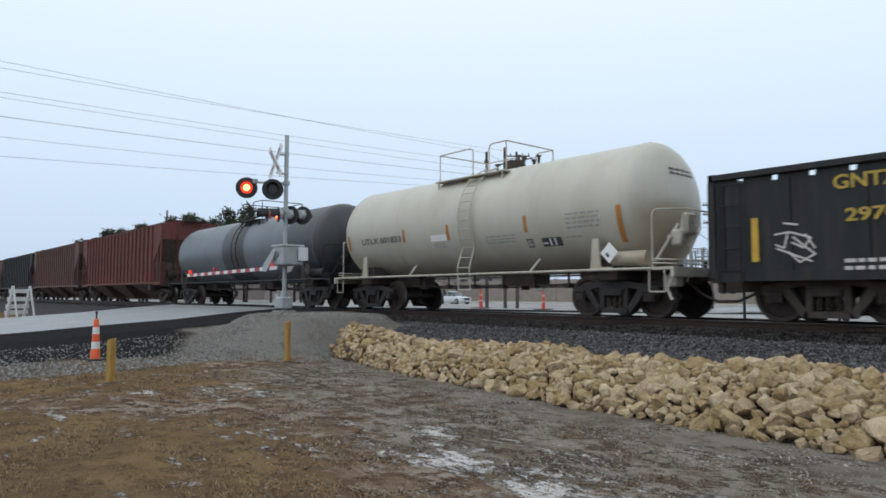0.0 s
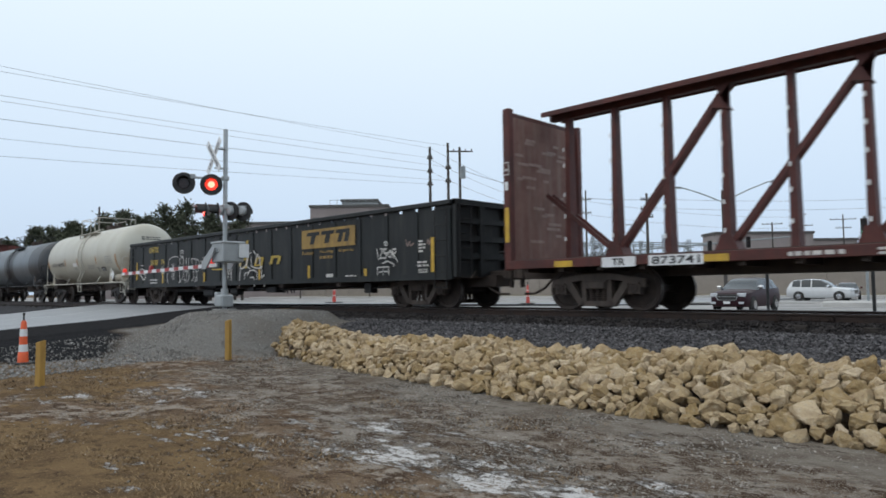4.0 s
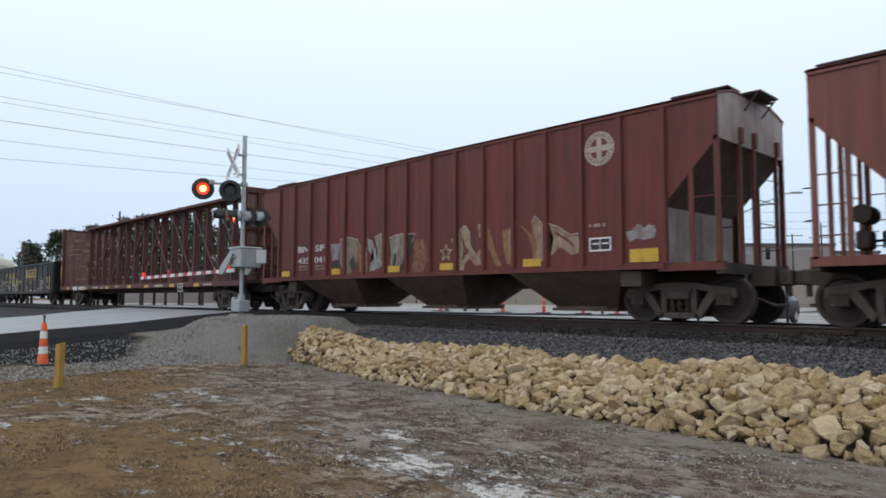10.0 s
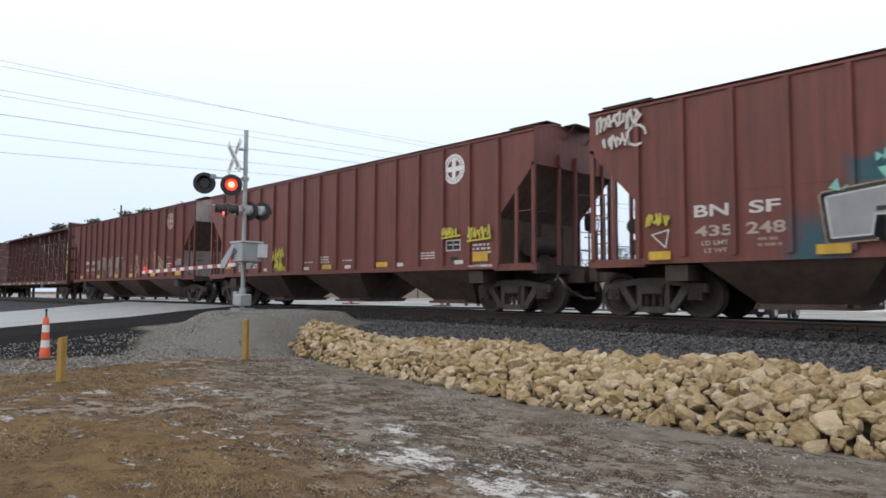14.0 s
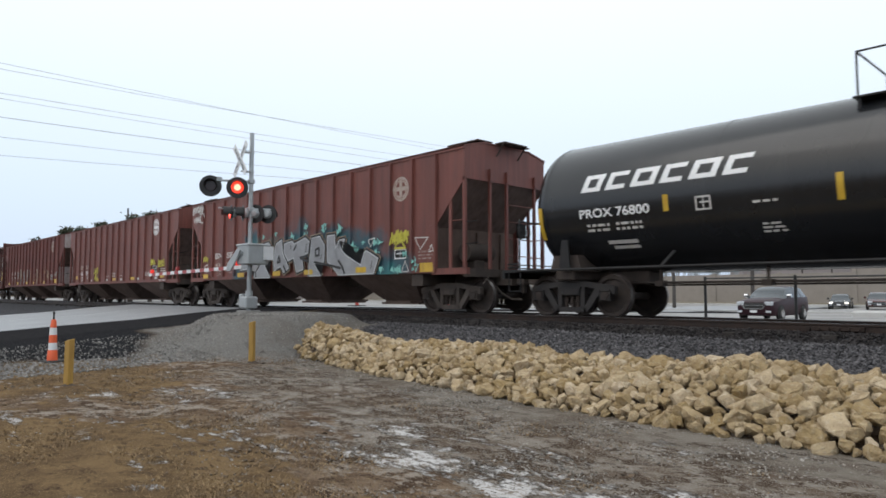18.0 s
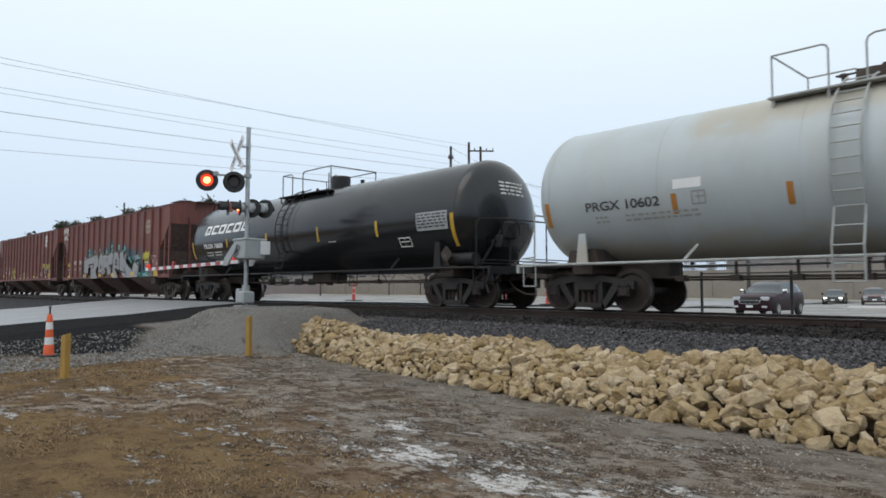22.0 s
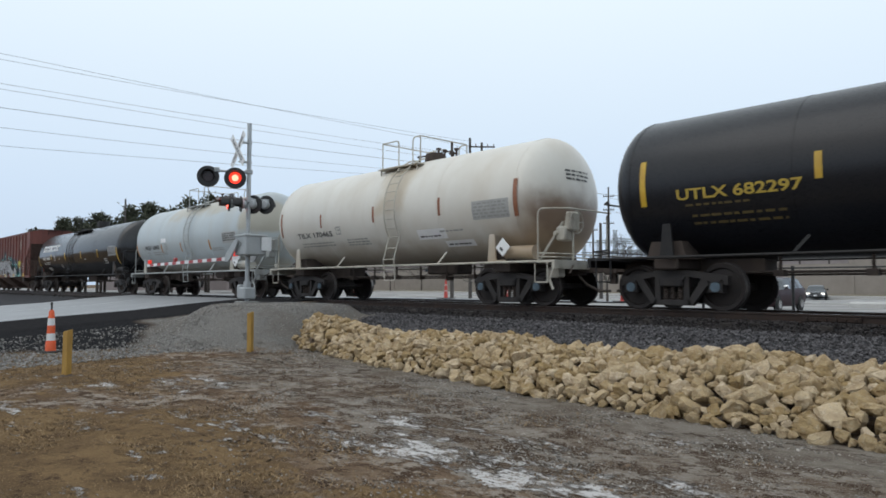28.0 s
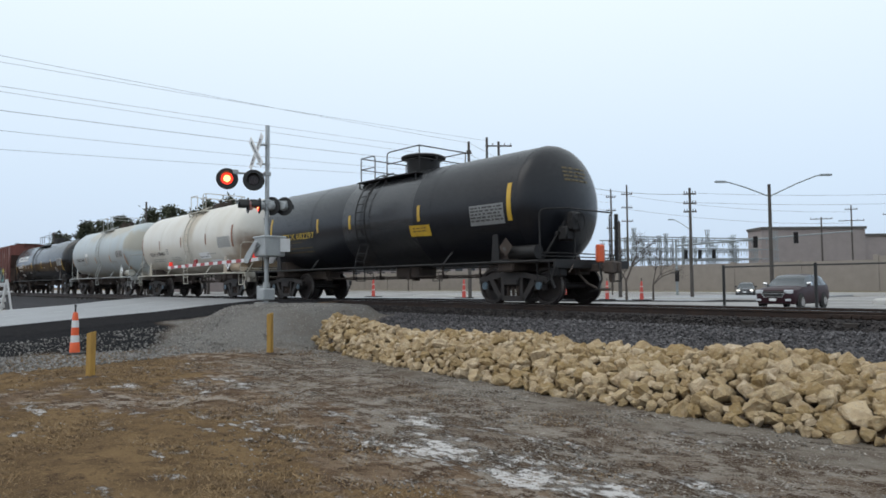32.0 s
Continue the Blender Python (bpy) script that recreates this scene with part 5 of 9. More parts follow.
    for s, x in ((-1, ends[0]), (1, ends[1])):
        bm = bmesh.new()
        xe = x + s * 0.45
        pipe(bm, [(x, -1.4, 1.03), (x, -1.4, 2.14), (x + s * 0.02, -1.37, 2.2), (x + s * 0.06, -1.32, 2.24), (xe, -0.85, 2.25), (xe, 0.85, 2.25), (x + s * 0.06, 1.32, 2.24), (x + s * 0.02, 1.37, 2.2), (x, 1.4, 2.14), (x, 1.4, 1.03)], 0.02, 8)
        part("end_rail", bm, steel, car)
        for zz in (1.2, 1.12):
            bm = bmesh.new()
            pipe(bm, [(x, -1.4, zz + 0.02), (x + s * 0.45, -1.3, zz), (x + s * 0.45, 1.3, zz), (x, 1.4, zz + 0.02)], 0.014, 6)
            part("safety_rail", bm, steel, car)
        for q in (-1, 1):
            bm = bmesh.new()
            pipe(bm, [(x - s * 0.06, q * 1.44, 1.03), (x - s * 0.06, q * 1.44, 0.56), (x + s * 0.29, q * 1.44, 0.56), (x + s * 0.29, q * 1.44, 1.03)], 0.016, 6)
            part("stirrup_step", bm, steel, car)
    # brake gear at one end, outlet below
    bm = bmesh.new()
    x = trucks[1]
    rod(bm, (x + 0.12, -1.18, 1.26), (x + 0.98, -1.18, 1.26), 0.17, 18)
    turned(bm, [(0.0, x + 0.02), (0.09, x + 0.04), (0.16, x + 0.12)], 18, Matrix.Translation((0, -1.18, 1.26)) @ ALONG_X)
    part("air_reservoir", bm, paint if steel is not M["blacksteel"] else steel, car, smooth=True)
    bm = bmesh.new()
    plate(bm, [(x - 0.34, 1.05), (x - 0.06, 1.05), (x - 0.12, 1.72), (x - 0.28, 1.72)], -1.42, -1.38)
    box(bm, x - 0.06, x + 0.22, -1.44, -1.36, 1.05, 1.09)
    part("saddle_plate", bm, paint if steel is not M["blacksteel"] else steel, car)
    bm = bmesh.new()
    q = trucks[0]
    plate(bm, [(q - 0.05, 1.05), (q + 0.24, 1.05), (q + 0.18, 1.68), (q + 0.02, 1.68)], -1.42, -1.38)
    part("saddle_plate", bm, paint if steel is not M["blacksteel"] else steel, car)
    # a diamond placard on its holder, and slanted braces from the sill to the tank
    bm = bmesh.new()
    box(bm, -0.16, 0.16, -0.008, 0.008, -0.16, 0.16, bevel=0.004)
    card = part("placard", bm, M["letter_clean"] if steel is not M["blacksteel"] else M["under"], car, m=pose(x + 0.2, -1.47, 1.39, 0, 45, 0))
    bm = bmesh.new()
    box(bm, -0.05, 0.06, -0.012, -0.009, -0.09, -0.03)
    part("placard_symbol", bm, M["letter_dark"], card)
    for q in (trucks[0] + 2.4, trucks[1] - 2.1):
        bm = bmesh.new()
        bar(bm, (q, -1.43, 1.04), (q + 0.24, -1.33, 1.34), 0.05, 0.03)
        part("brace", bm, steel, car)
    # levers, rods and the brake chest by the end platform
    bm = bmesh.new()
    q = ends[1]
    rod(bm, (q - 0.3, -0.95, 1.08), (q + 0.12, -0.6, 1.98), 0.035, 8)
    box(bm, q + 0.02, q + 0.3, -0.78, -0.42, 1.52, 1.86, bevel=0.04)
    rod(bm, (q + 0.05, -0.85, 1.7), (q + 0.05, -0.3, 1.7), 0.05, 10)
    pipe(bm, [(q + 0.18, -0.6, 1.86), (q + 0.22, -0.6, 2.1), (q + 0.34, -0.5, 2.16)], 0.03, 7)
    part("brake_rigging", bm, steel, car, smooth=True)
    bm = bmesh.new()
    pipe(bm, [(q + 0.4, -1.35, 0.86), (q + 0.32, -1.4, 0.62), (q + 0.42, -1.4, 0.4)], 0.03, 7)
    box(bm, q + 0.1, q + 0.4, -1.2, -0.9, 0.66, 0.9, bevel=0.03)
    part("angle_cock", bm, steel, car)
    bm = bmesh.new()
    x = ends[1] + 0.42
    for k in range(18):
        p, q = 2 * math.pi * k / 18, 2 * math.pi * (k + 1) / 18
        rod(bm, (x, -0.5 + 0.26 * math.cos(p), 1.95 + 0.26 * math.sin(p)), (x, -0.5 + 0.26 * math.cos(q), 1.95 + 0.26 * math.sin(q)), 0.014, 5)
    for k in range(5):
        p = 2 * math.pi * k / 5
        rod(bm, (x, -0.5, 1.95), (x, -0.5 + 0.26 * math.cos(p), 1.95 + 0.26 * math.sin(p)), 0.01, 5)
    box(bm, x - 0.18, x - 0.03, -0.7, -0.3, 1.75, 2.2, bevel=0.04)
    rod(bm, (x - 0.1, -0.5, 1.06), (x - 0.1, -0.5, 1.8), 0.025, 6)
    part("hand_brake", bm, steel, car)
    bm = bmesh.new()
    mid = lx + 0.9
    box(bm, mid - 0.6, mid + 0.6, -0.35, 0.35, zc - radius - 0.28, zc - radius + 0.1, bevel=0.05)
    rod(bm, (mid, 0, 0.62), (mid, 0, zc - radius), 0.12, 12)
    for x in np.linspace(trucks[0] + 1.8, trucks[1] - 1.8, 6):
        rod(bm, (x, -0.35, 0.72), (x, -0.35, zc - radius + 0.1), 0.03, 6)
        box(bm, x - 0.09, x + 0.09, -0.45, -0.25, 0.66, 0.78)
    pipe(bm, [(trucks[0] + 1.0, -0.35, 0.74), (trucks[1] - 1.0, -0.35, 0.74)], 0.025, 6)
    pipe(bm, [(trucks[0] + 1.0, 0.4, 0.7), (trucks[1] - 1.0, 0.4, 0.7)], 0.02, 6)
    part("bottom_outlet", bm, M["under"], car)
    if decorate:
        decorate(side, tank)
    finish_car(car, centre, (b - a) / 2 + 0.75, trucks, sets, cap, True)
    return car


# ---- painted marks on the cars ----
def strokes(lines, w):
    """Brush strokes as quads: each a line of (x, z) points."""
    out = []
    for pts in lines:
        for (ax, az), (bx, bz) in zip(pts, pts[1:]):
            d = math.hypot(bx - ax, bz - az) or 1e-6
            nx, nz = -(bz - az) / d * w / 2, (bx - ax) / d * w / 2
            ex, ez = (bx - ax) / d * w * 0.3, (bz - az) / d * w * 0.3
            out.append([(ax - ex + nx, az - ez + nz), (ax - ex - nx, az - ez - nz), (bx + ex - nx, bz + ez - nz), (bx + ex + nx, bz + ez + nz)])
    return out


def loop(cx, cz, rx, rz, a0=0, a1=360, n=14):
    return [(cx + rx * math.cos(radians(a0 + (a1 - a0) * i / n)), cz + rz * math.sin(radians(a0 + (a1 - a0) * i / n))) for i in range(n + 1)]


def ring_poly(cx, cz, r0, r1, n=40):
    out = []
    for i in range(n):
        a, b = 2 * math.pi * i / n, 2 * math.pi * (i + 1) / n
        out.append([(cx + r0 * math.cos(a), cz + r0 * math.sin(a)), (cx + r0 * math.cos(b), cz + r0 * math.sin(b)), (cx + r1 * math.cos(b), cz + r1 * math.sin(b)), (cx + r1 * math.cos(a), cz + r1 * math.sin(a))])
    return out


def scrawl(x0, x1, z0, z1, seed, n=9):
    """A sprayed scribble that fills a box, with no letters in it."""
    rng = random.Random(seed)
    out = []
    for i in range(n):
        a = x0 + (x1 - x0) * (i + rng.uniform(-0.2, 0.4)) / n
        k = [(a + rng.uniform(-0.06, 0.06) * (x1 - x0), z0 + rng.uniform(0, 0.35) * (z1 - z0)), (a + rng.uniform(-0.05, 0.1) * (x1 - x0), z0 + rng.uniform(0.5, 0.8) * (z1 - z0)), (a + rng.uniform(0.0, 0.14) * (x1 - x0), z0 + rng.uniform(0.7, 1) * (z1 - z0)), (a + rng.uniform(0.05, 0.16) * (x1 - x0), z0 + rng.uniform(0.1, 0.6) * (z1 - z0))]
        out.append(k)
    return out


def stencil_box(side, x, z, w, h, mat, parent, lift):
    """An empty square stencil with a bar in each half."""
    t = 0.03
    mark_poly(side, [rect(x, z, w, t), rect(x, z + h - t, w, t), rect(x, z, t, h), rect(x + w - t, z, t, h), rect(x + w * 0.48, z, t * 0.6, h), rect(x + 0.08, z + h * 0.5, w * 0.3, t), rect(x + w * 0.58, z + h * 0.5, w * 0.3, t)], mat, parent, "stencil", lift)


def gondola_marks(side, w):
    s = Wall(-w)
    up = 0.034
    wh, ye = M["letter"], M["letter_yellow"]
    for x, z, hh in ((-9.5, 1.08, 0.78), (-6.76, 0.9, 0.46), (-3.0, 0.84, 0.42), (1.04, 0.86, 0.40), (3.98, 0.86, 0.42), (6.75, 0.9, 0.2), (9.46, 0.94, 0.88)):
        mark_poly(s, [rect(x, z, 0.12, hh)], M["yellow"], side, "reflector", up)
    mark_text(s, "GNTX", -8.13, 2.22, 0.24, ye, side, 0.98, lift=up)
    mark_text(s, "2970", -7.97, 1.68, 0.22, ye, side, 0.76, lift=up)
    mark_text(s, "74", -6.86, 1.68, 0.22, ye, side, 0.33, lift=up)
    mark_poly(s, bars(-8.0, 1.02, 0.75, 2, 0.06, 0.06), wh, side, "small_print", up)
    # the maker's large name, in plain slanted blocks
    def slab(x, z, ww, hh, k=0.12):
        return [(x, z), (x + ww, z), (x + ww + k, z + hh), (x + k, z + hh)]
    mark_poly(s, [slab(-2.29, 1.94, 0.13, 0.28), slab(-2.14, 2.12, 0.32, 0.1), slab(-1.36, 1.95, 0.42, 0.07), slab(-1.3, 2.08, 0.42, 0.06), slab(-1.0, 1.95, 0.14, 0.27), slab(-1.28, 2.2, 0.34, 0.06), slab(-0.33, 1.93, 0.16, 0.22), slab(-0.22, 2.2, 0.12, 0.06), slab(0.1, 1.93, 0.15, 0.36)], ye, side, "painted_block", up)
    mark_poly(s, [slab(-0.30, 1.40, 0.15, 0.26), slab(-0.1, 1.60, 0.3, 0.07), slab(-0.12, 1.32, 0.3, 0.07), slab(0.12, 1.32, 0.14, 0.35), slab(0.74, 1.37, 0.15, 0.28), slab(0.9, 1.6, 0.34, 0.07), slab(0.88, 1.37, 0.34, 0.07), slab(1.14, 1.37, 0.14, 0.3), slab(1.74, 1.40, 0.16, 0.28), slab(1.9, 1.6, 0.36, 0.08), slab(2.18, 1.4, 0.16, 0.25)], ye, side, "painted_block", up)
    mark_poly(s, strokes([[(-2.26, 1.62), (-0.6, 1.70), (-0.62, 1.58), (-1.35, 1.54), (-1.48, 1.34), (-2.28, 1.34), (-2.26, 1.62)]], 0.05), ye, side, "painted_outline", up)
    # the sign panel
    pan = mark_poly(s, [rect(3.65, 1.80, 2.7, 0.58)], M["tan_panel"], side, "painted_panel", up)
    k = M["gondola"]
    mark_poly(s, [slab(3.92, 2.19, 0.66, 0.11, 0.05), slab(4.08, 1.93, 0.24, 0.26, 0.1), slab(4.68, 2.19, 0.66, 0.11, 0.05), slab(4.84, 1.93, 0.24, 0.26, 0.1), slab(5.42, 2.19, 0.66, 0.11, 0.05), slab(5.50, 1.93, 0.20, 0.26, 0.1), slab(5.82, 1.93, 0.20, 0.26, 0.1)], k, side, "painted_block", up + 0.003)
    mark_poly(s, bars(4.62, 1.47, 0.7, 1, 0.08), M["tan_panel"], side, "small_print", up)
    for word, x, w2 in (("Railcar", 3.68, 0.62), ("Pooling", 4.62, 0.66), ("Experts", 5.58, 0.70)):
        mark_text(s, word, x, 1.62, 0.10, M["tan_panel"], side, w2, lift=up)
    mark_poly(s, [rect(4.95, 0.86, 0.34, 0.14)], wh, side, "label_plate", up)
    mark_poly(s, bars(5.9, 0.9, 0.5, 1, 0.04) + bars(9.0, 1.72, 0.25, 4, 0.05, 0.035) + bars(8.95, 1.18, 0.42, 2, 0.05, 0.04), wh, side, "small_print", up)
    mark_text(s, "RSG20", 8.99, 0.93, 0.10, wh, side, 0.34, lift=up)
    stencil_box(s, 7.33, 0.82, 0.5, 0.32, wh, side, up)
    # sprayed scribbles
    mark_poly(s, strokes([[(-5.51, 1.97), (-5.85, 1.95), (-6.05, 1.86), (-6.17, 1.65), (-6.10, 1.36), (-6.25, 1.22), (-6.24, 1.04), (-6.11, 0.86), (-5.81, 0.77), (-5.38, 0.79)], [(-5.80, 1.67), (-5.56, 1.45)], [(-5.59, 1.66), (-5.83, 1.44)], [(-5.88, 1.37), (-5.52, 1.37)], [(-5.71, 1.68), (-5.69, 1.42)], [(-5.56, 1.27), (-5.73, 1.26), (-5.79, 1.17), (-5.71, 1.05), (-5.57, 1.07), (-5.56, 1.19), (-5.69, 1.18)], [(-5.51, 1.97), (-5.27, 1.97), (-5.04, 1.76), (-5.06, 1.51), (-5.35, 1.51)], [(-5.12, 1.60), (-5.11, 1.32), (-5.03, 0.91), (-5.19, 0.84)], [(-5.04, 1.87), (-4.81, 1.92), (-4.72, 1.85), (-4.76, 1.48), (-5.05, 1.51), (-4.73, 1.41)]], 0.03), wh, side, "sprayed_scribble", up + 0.004)
    mark_poly(s, strokes([[(-4.73, 1.44), (-4.69, 1.17), (-4.96, 0.94), (-5.24, 0.88)], [(-4.50, 1.90), (-4.42, 1.30), (-4.47, 0.96), (-4.69, 1.04)], [(-4.25, 1.85), (-4.29, 1.36), (-4.55, 1.33)], [(-4.29, 1.36), (-4.19, 1.14), (-4.34, 0.90), (-4.01, 0.79), (-3.60, 0.88)], [(-3.99, 1.83), (-3.59, 1.79), (-3.62, 1.49), (-3.83, 1.39), (-4.03, 1.81)], [(-3.83, 1.37), (-3.77, 1.08), (-4.01, 0.95)], [(-3.59, 1.79), (-3.39, 1.73), (-3.29, 1.53), (-3.39, 1.35), (-3.59, 1.29), (-3.67, 1.39)], [(-3.59, 1.26), (-3.48, 0.94), (-3.56, 0.77), (-3.70, 0.88), (-3.60, 1.13)], [(-5.38, 0.79), (-4.87, 0.87), (-4.52, 0.90), (-4.01, 0.76), (-3.56, 0.75)]], 0.03), wh, side, "sprayed_scribble", up + 0.004)
    mark_poly(s, strokes([[(-5.01, 2.19), (-4.76, 2.17), (-4.76, 1.95), (-5.01, 1.97), (-5.01, 2.19)], [(-4.95, 2.10), (-4.82, 2.09)]], 0.03), wh, side, "sprayed_scribble", up + 0.004)
    mark_poly(s, strokes([[(-3.23, 1.66), (-3.12, 1.71), (-3.16, 1.56), (-3.04, 1.61), (-3.07, 1.52), (-2.93, 1.67), (-2.95, 1.48), (-2.82, 1.63), (-2.75, 1.53), (-2.66, 1.68)], [(-3.21, 1.56), (-3.01, 1.49), (-2.66, 1.54)], [(-3.00, 1.83), (-2.95, 1.84), (-2.92, 1.79), (-2.97, 1.75), (-3.00, 1.80)], [(-3.11, 1.46), (-2.82, 1.43)], [(-1.26, 1.37), (-1.39, 1.33), (-1.37, 1.20), (-1.25, 1.18)], [(-1.21, 1.36), (-1.19, 1.18), (-1.11, 1.21), (-1.09, 1.36)], [(-1.01, 1.36), (-1.04, 1.13), (-0.87, 1.18)], [(-1.03, 1.26), (-0.86, 1.25)], [(-1.00, 1.34), (-0.86, 1.35)], [(-1.30, 1.05), (-1.17, 1.08), (-1.02, 1.04), (-1.08, 0.97)]], 0.028), wh, side, "sprayed_scribble", up + 0.004)
    mark_poly(s, strokes([[(-0.94, 1.78), (-0.76, 1.89), (-0.52, 1.92)], [(-0.94, 1.78), (-0.83, 1.43), (-0.84, 0.74)], [(-0.38, 1.92), (-0.25, 1.61), (-0.18, 1.34), (-0.27, 0.71)], [(-0.22, 1.71), (-0.05, 1.97), (0.15, 1.96), (0.30, 1.73), (0.24, 1.47), (0.02, 1.33), (-0.17, 1.31)], [(0.35, 1.78), (0.26, 1.39), (0.49, 1.30)], [(0.35, 1.79), (0.56, 1.85)], [(0.55, 1.68), (0.57, 1.38), (0.84, 1.31), (1.17, 1.29), (1.14, 1.61), (1.00, 1.77), (0.90, 1.68), (0.87, 1.48)], [(0.71, 1.90), (0.88, 1.76)], [(0.12, 0.96), (0.13, 1.14), (0.44, 1.18), (0.33, 1.08)], [(0.44, 1.23), (0.74, 1.24), (0.96, 1.16), (0.95, 0.92)]], 0.045), wh, side, "sprayed_scribble", up + 0.004)
    mark_poly(s, strokes([[(0.51, 0.99), (0.71, 1.00), (0.80, 0.89), (0.77, 0.69)], [(1.27, 1.36), (1.24, 1.07), (1.26, 0.97), (1.42, 1.06)], [(1.44, 0.87), (1.41, 0.68)], [(1.17, 1.29), (1.27, 1.36)]], 0.045), wh, side, "sprayed_scribble", up + 0.004)
    mark_poly(s, strokes([[(-9.09, 1.54), (-8.87, 1.57), (-8.94, 1.30), (-9.07, 1.36)], [(-8.84, 1.57), (-8.50, 1.46), (-8.62, 1.29), (-8.81, 1.39)], [(-8.79, 1.48), (-8.44, 1.18), (-8.69, 1.05), (-8.87, 1.23)], [(-9.07, 1.30), (-8.50, 1.06)], [(-8.94, 1.73), (-8.71, 1.69)], [(-8.59, 1.52), (-8.44, 1.28)], [(-6.88, 1.39), (-6.78, 1.48), (-6.73, 1.35), (-6.64, 1.49), (-6.60, 1.32), (-6.47, 1.43)], [(-6.78, 1.57), (-6.67, 1.59)], [(-6.83, 1.33), (-6.47, 1.35)]], 0.03), wh, side, "sprayed_scribble", up + 0.004)
    mark_poly(s, strokes([[(7.32, 1.63), (7.40, 1.33)], [(7.46, 1.63), (7.58, 1.62), (7.45, 1.36), (7.61, 1.38)], [(7.75, 1.61), (7.63, 1.62), (7.63, 1.50), (7.74, 1.46), (7.69, 1.36), (7.61, 1.36)], [(7.82, 1.54), (7.90, 1.57), (7.97, 1.48), (7.91, 1.38), (7.82, 1.40), (7.81, 1.50)], [(8.01, 1.36), (7.99, 1.59), (8.11, 1.60), (8.11, 1.50), (8.02, 1.47), (8.19, 1.25)], [(7.65, 1.79), (7.70, 1.82), (7.77, 1.78), (7.75, 1.71), (7.67, 1.72), (7.65, 1.79)], [(7.55, 1.22), (7.76, 1.28), (8.01, 1.20), (8.04, 1.13)], [(7.61, 1.50), (8.00, 1.51)]], 0.035), wh, side, "sprayed_scribble", up + 0.004)
    mark_poly(s, strokes([[(8.52, 1.81), (8.58, 1.64), (8.67, 1.77), (8.70, 1.64), (8.83, 1.71)], [(9.31, 1.67), (9.37, 1.78), (9.41, 1.64), (9.45, 1.75)]], 0.03), M["letter_faded"], side, "sprayed_scribble", up + 0.004)


def beam_marks(car, h):
    s = Wall(-1.50)
    wh = M["letter"]
    mark_poly(s, [rect(-8.95, 0.90, 0.75, 0.2), rect(-7.92, 0.90, 1.08, 0.2)], M["sign_white"], car, "number_plate_panel", 0.004)
    mark_text(s, "TR", -8.72, 0.93, 0.14, M["black"], car, 0.3)
    mark_text(s, "873741", -7.85, 0.925, 0.15, M["black"], car, 0.95)
    for x in (-6.62, -3.1, 0.1, 2.3, 5.2, 7.65, -9.9):
        mark_poly(s, [rect(x - 0.22, 0.94, 0.46, 0.13)], M["yellow"], car, "reflector", 0.005)
    mark_poly(s, bars(-5.4, 0.98, 0.9, 1, 0.07) + bars(3.3, 0.98, 1.0, 1, 0.07) + bars(8.3, 0.98, 0.8, 1, 0.06) + bars(-1.9, 1.0, 0.5, 1, 0.06) + bars(-4.1, 1.02, 0.4, 2, 0.04, 0.03), wh, car, "small_print", 0.005)
    stencil_box(Wall(-1.515), 5.88, 0.74, 0.52, 0.34, wh, car, 0.01)
    mark_poly(Wall(-1.515), [rect(5.88, 0.74, 0.52, 0.34)], M["black"], car, "notice_board", 0.004)
    # white print on the bulkhead's face and post
    for s0 in (-1, 1):
        x = s0 * (h - 0.075)
        rng = random.Random(3)
        vs, fs = [], []
        for i in range(26):
            y, z = rng.uniform(-1.2, 0.6), rng.uniform(1.5, 4.0)
            ln = rng.uniform(0.2, 0.6)
            b = len(vs)
            vs += [(x - s0 * 0.006, y, z), (x - s0 * 0.006, y + ln, z), (x - s0 * 0.006, y + ln, z + 0.07), (x - s0 * 0.006, y, z + 0.07)]
            fs.append((b, b + 1, b + 2, b + 3))
        soup("small_print", vs, fs, M["letter_faded"], car)
        post = Wall(-1.49)
        xa = s0 * (h - 0.06)
        mark_poly(post, [rect(xa - 0.06, 1.55, 0.12, 0.8)], M["yellow"], car, "reflector", 0.006)
        mark_poly(post, [rect(xa - 0.09, 3.1, 0.18, 0.02), rect(xa - 0.09, 3.38, 0.18, 0.02), rect(xa - 0.09, 3.1, 0.02, 0.28), rect(xa + 0.07, 3.1, 0.02, 0.28), rect(xa - 0.05, 3.2, 0.10, 0.04)], wh, car, "stencil", 0.006)
        mark_poly(post, [rect(xa - 0.05, 2.75, 0.1, 0.2)], M["sign_white"], car, "label_plate", 0.006)
    rng = random.Random(9)
    for i in range(18):
        x = -10.66 + 1.24 * i
        mark_poly(Wall(-0.18), [rect(x - 0.02, 1.6 + 0.55 * k + rng.uniform(-0.1, 0.1), 0.045, 0.09) for k in range(5)], M["sign_white"], car, "tie_down_label", 0.09)


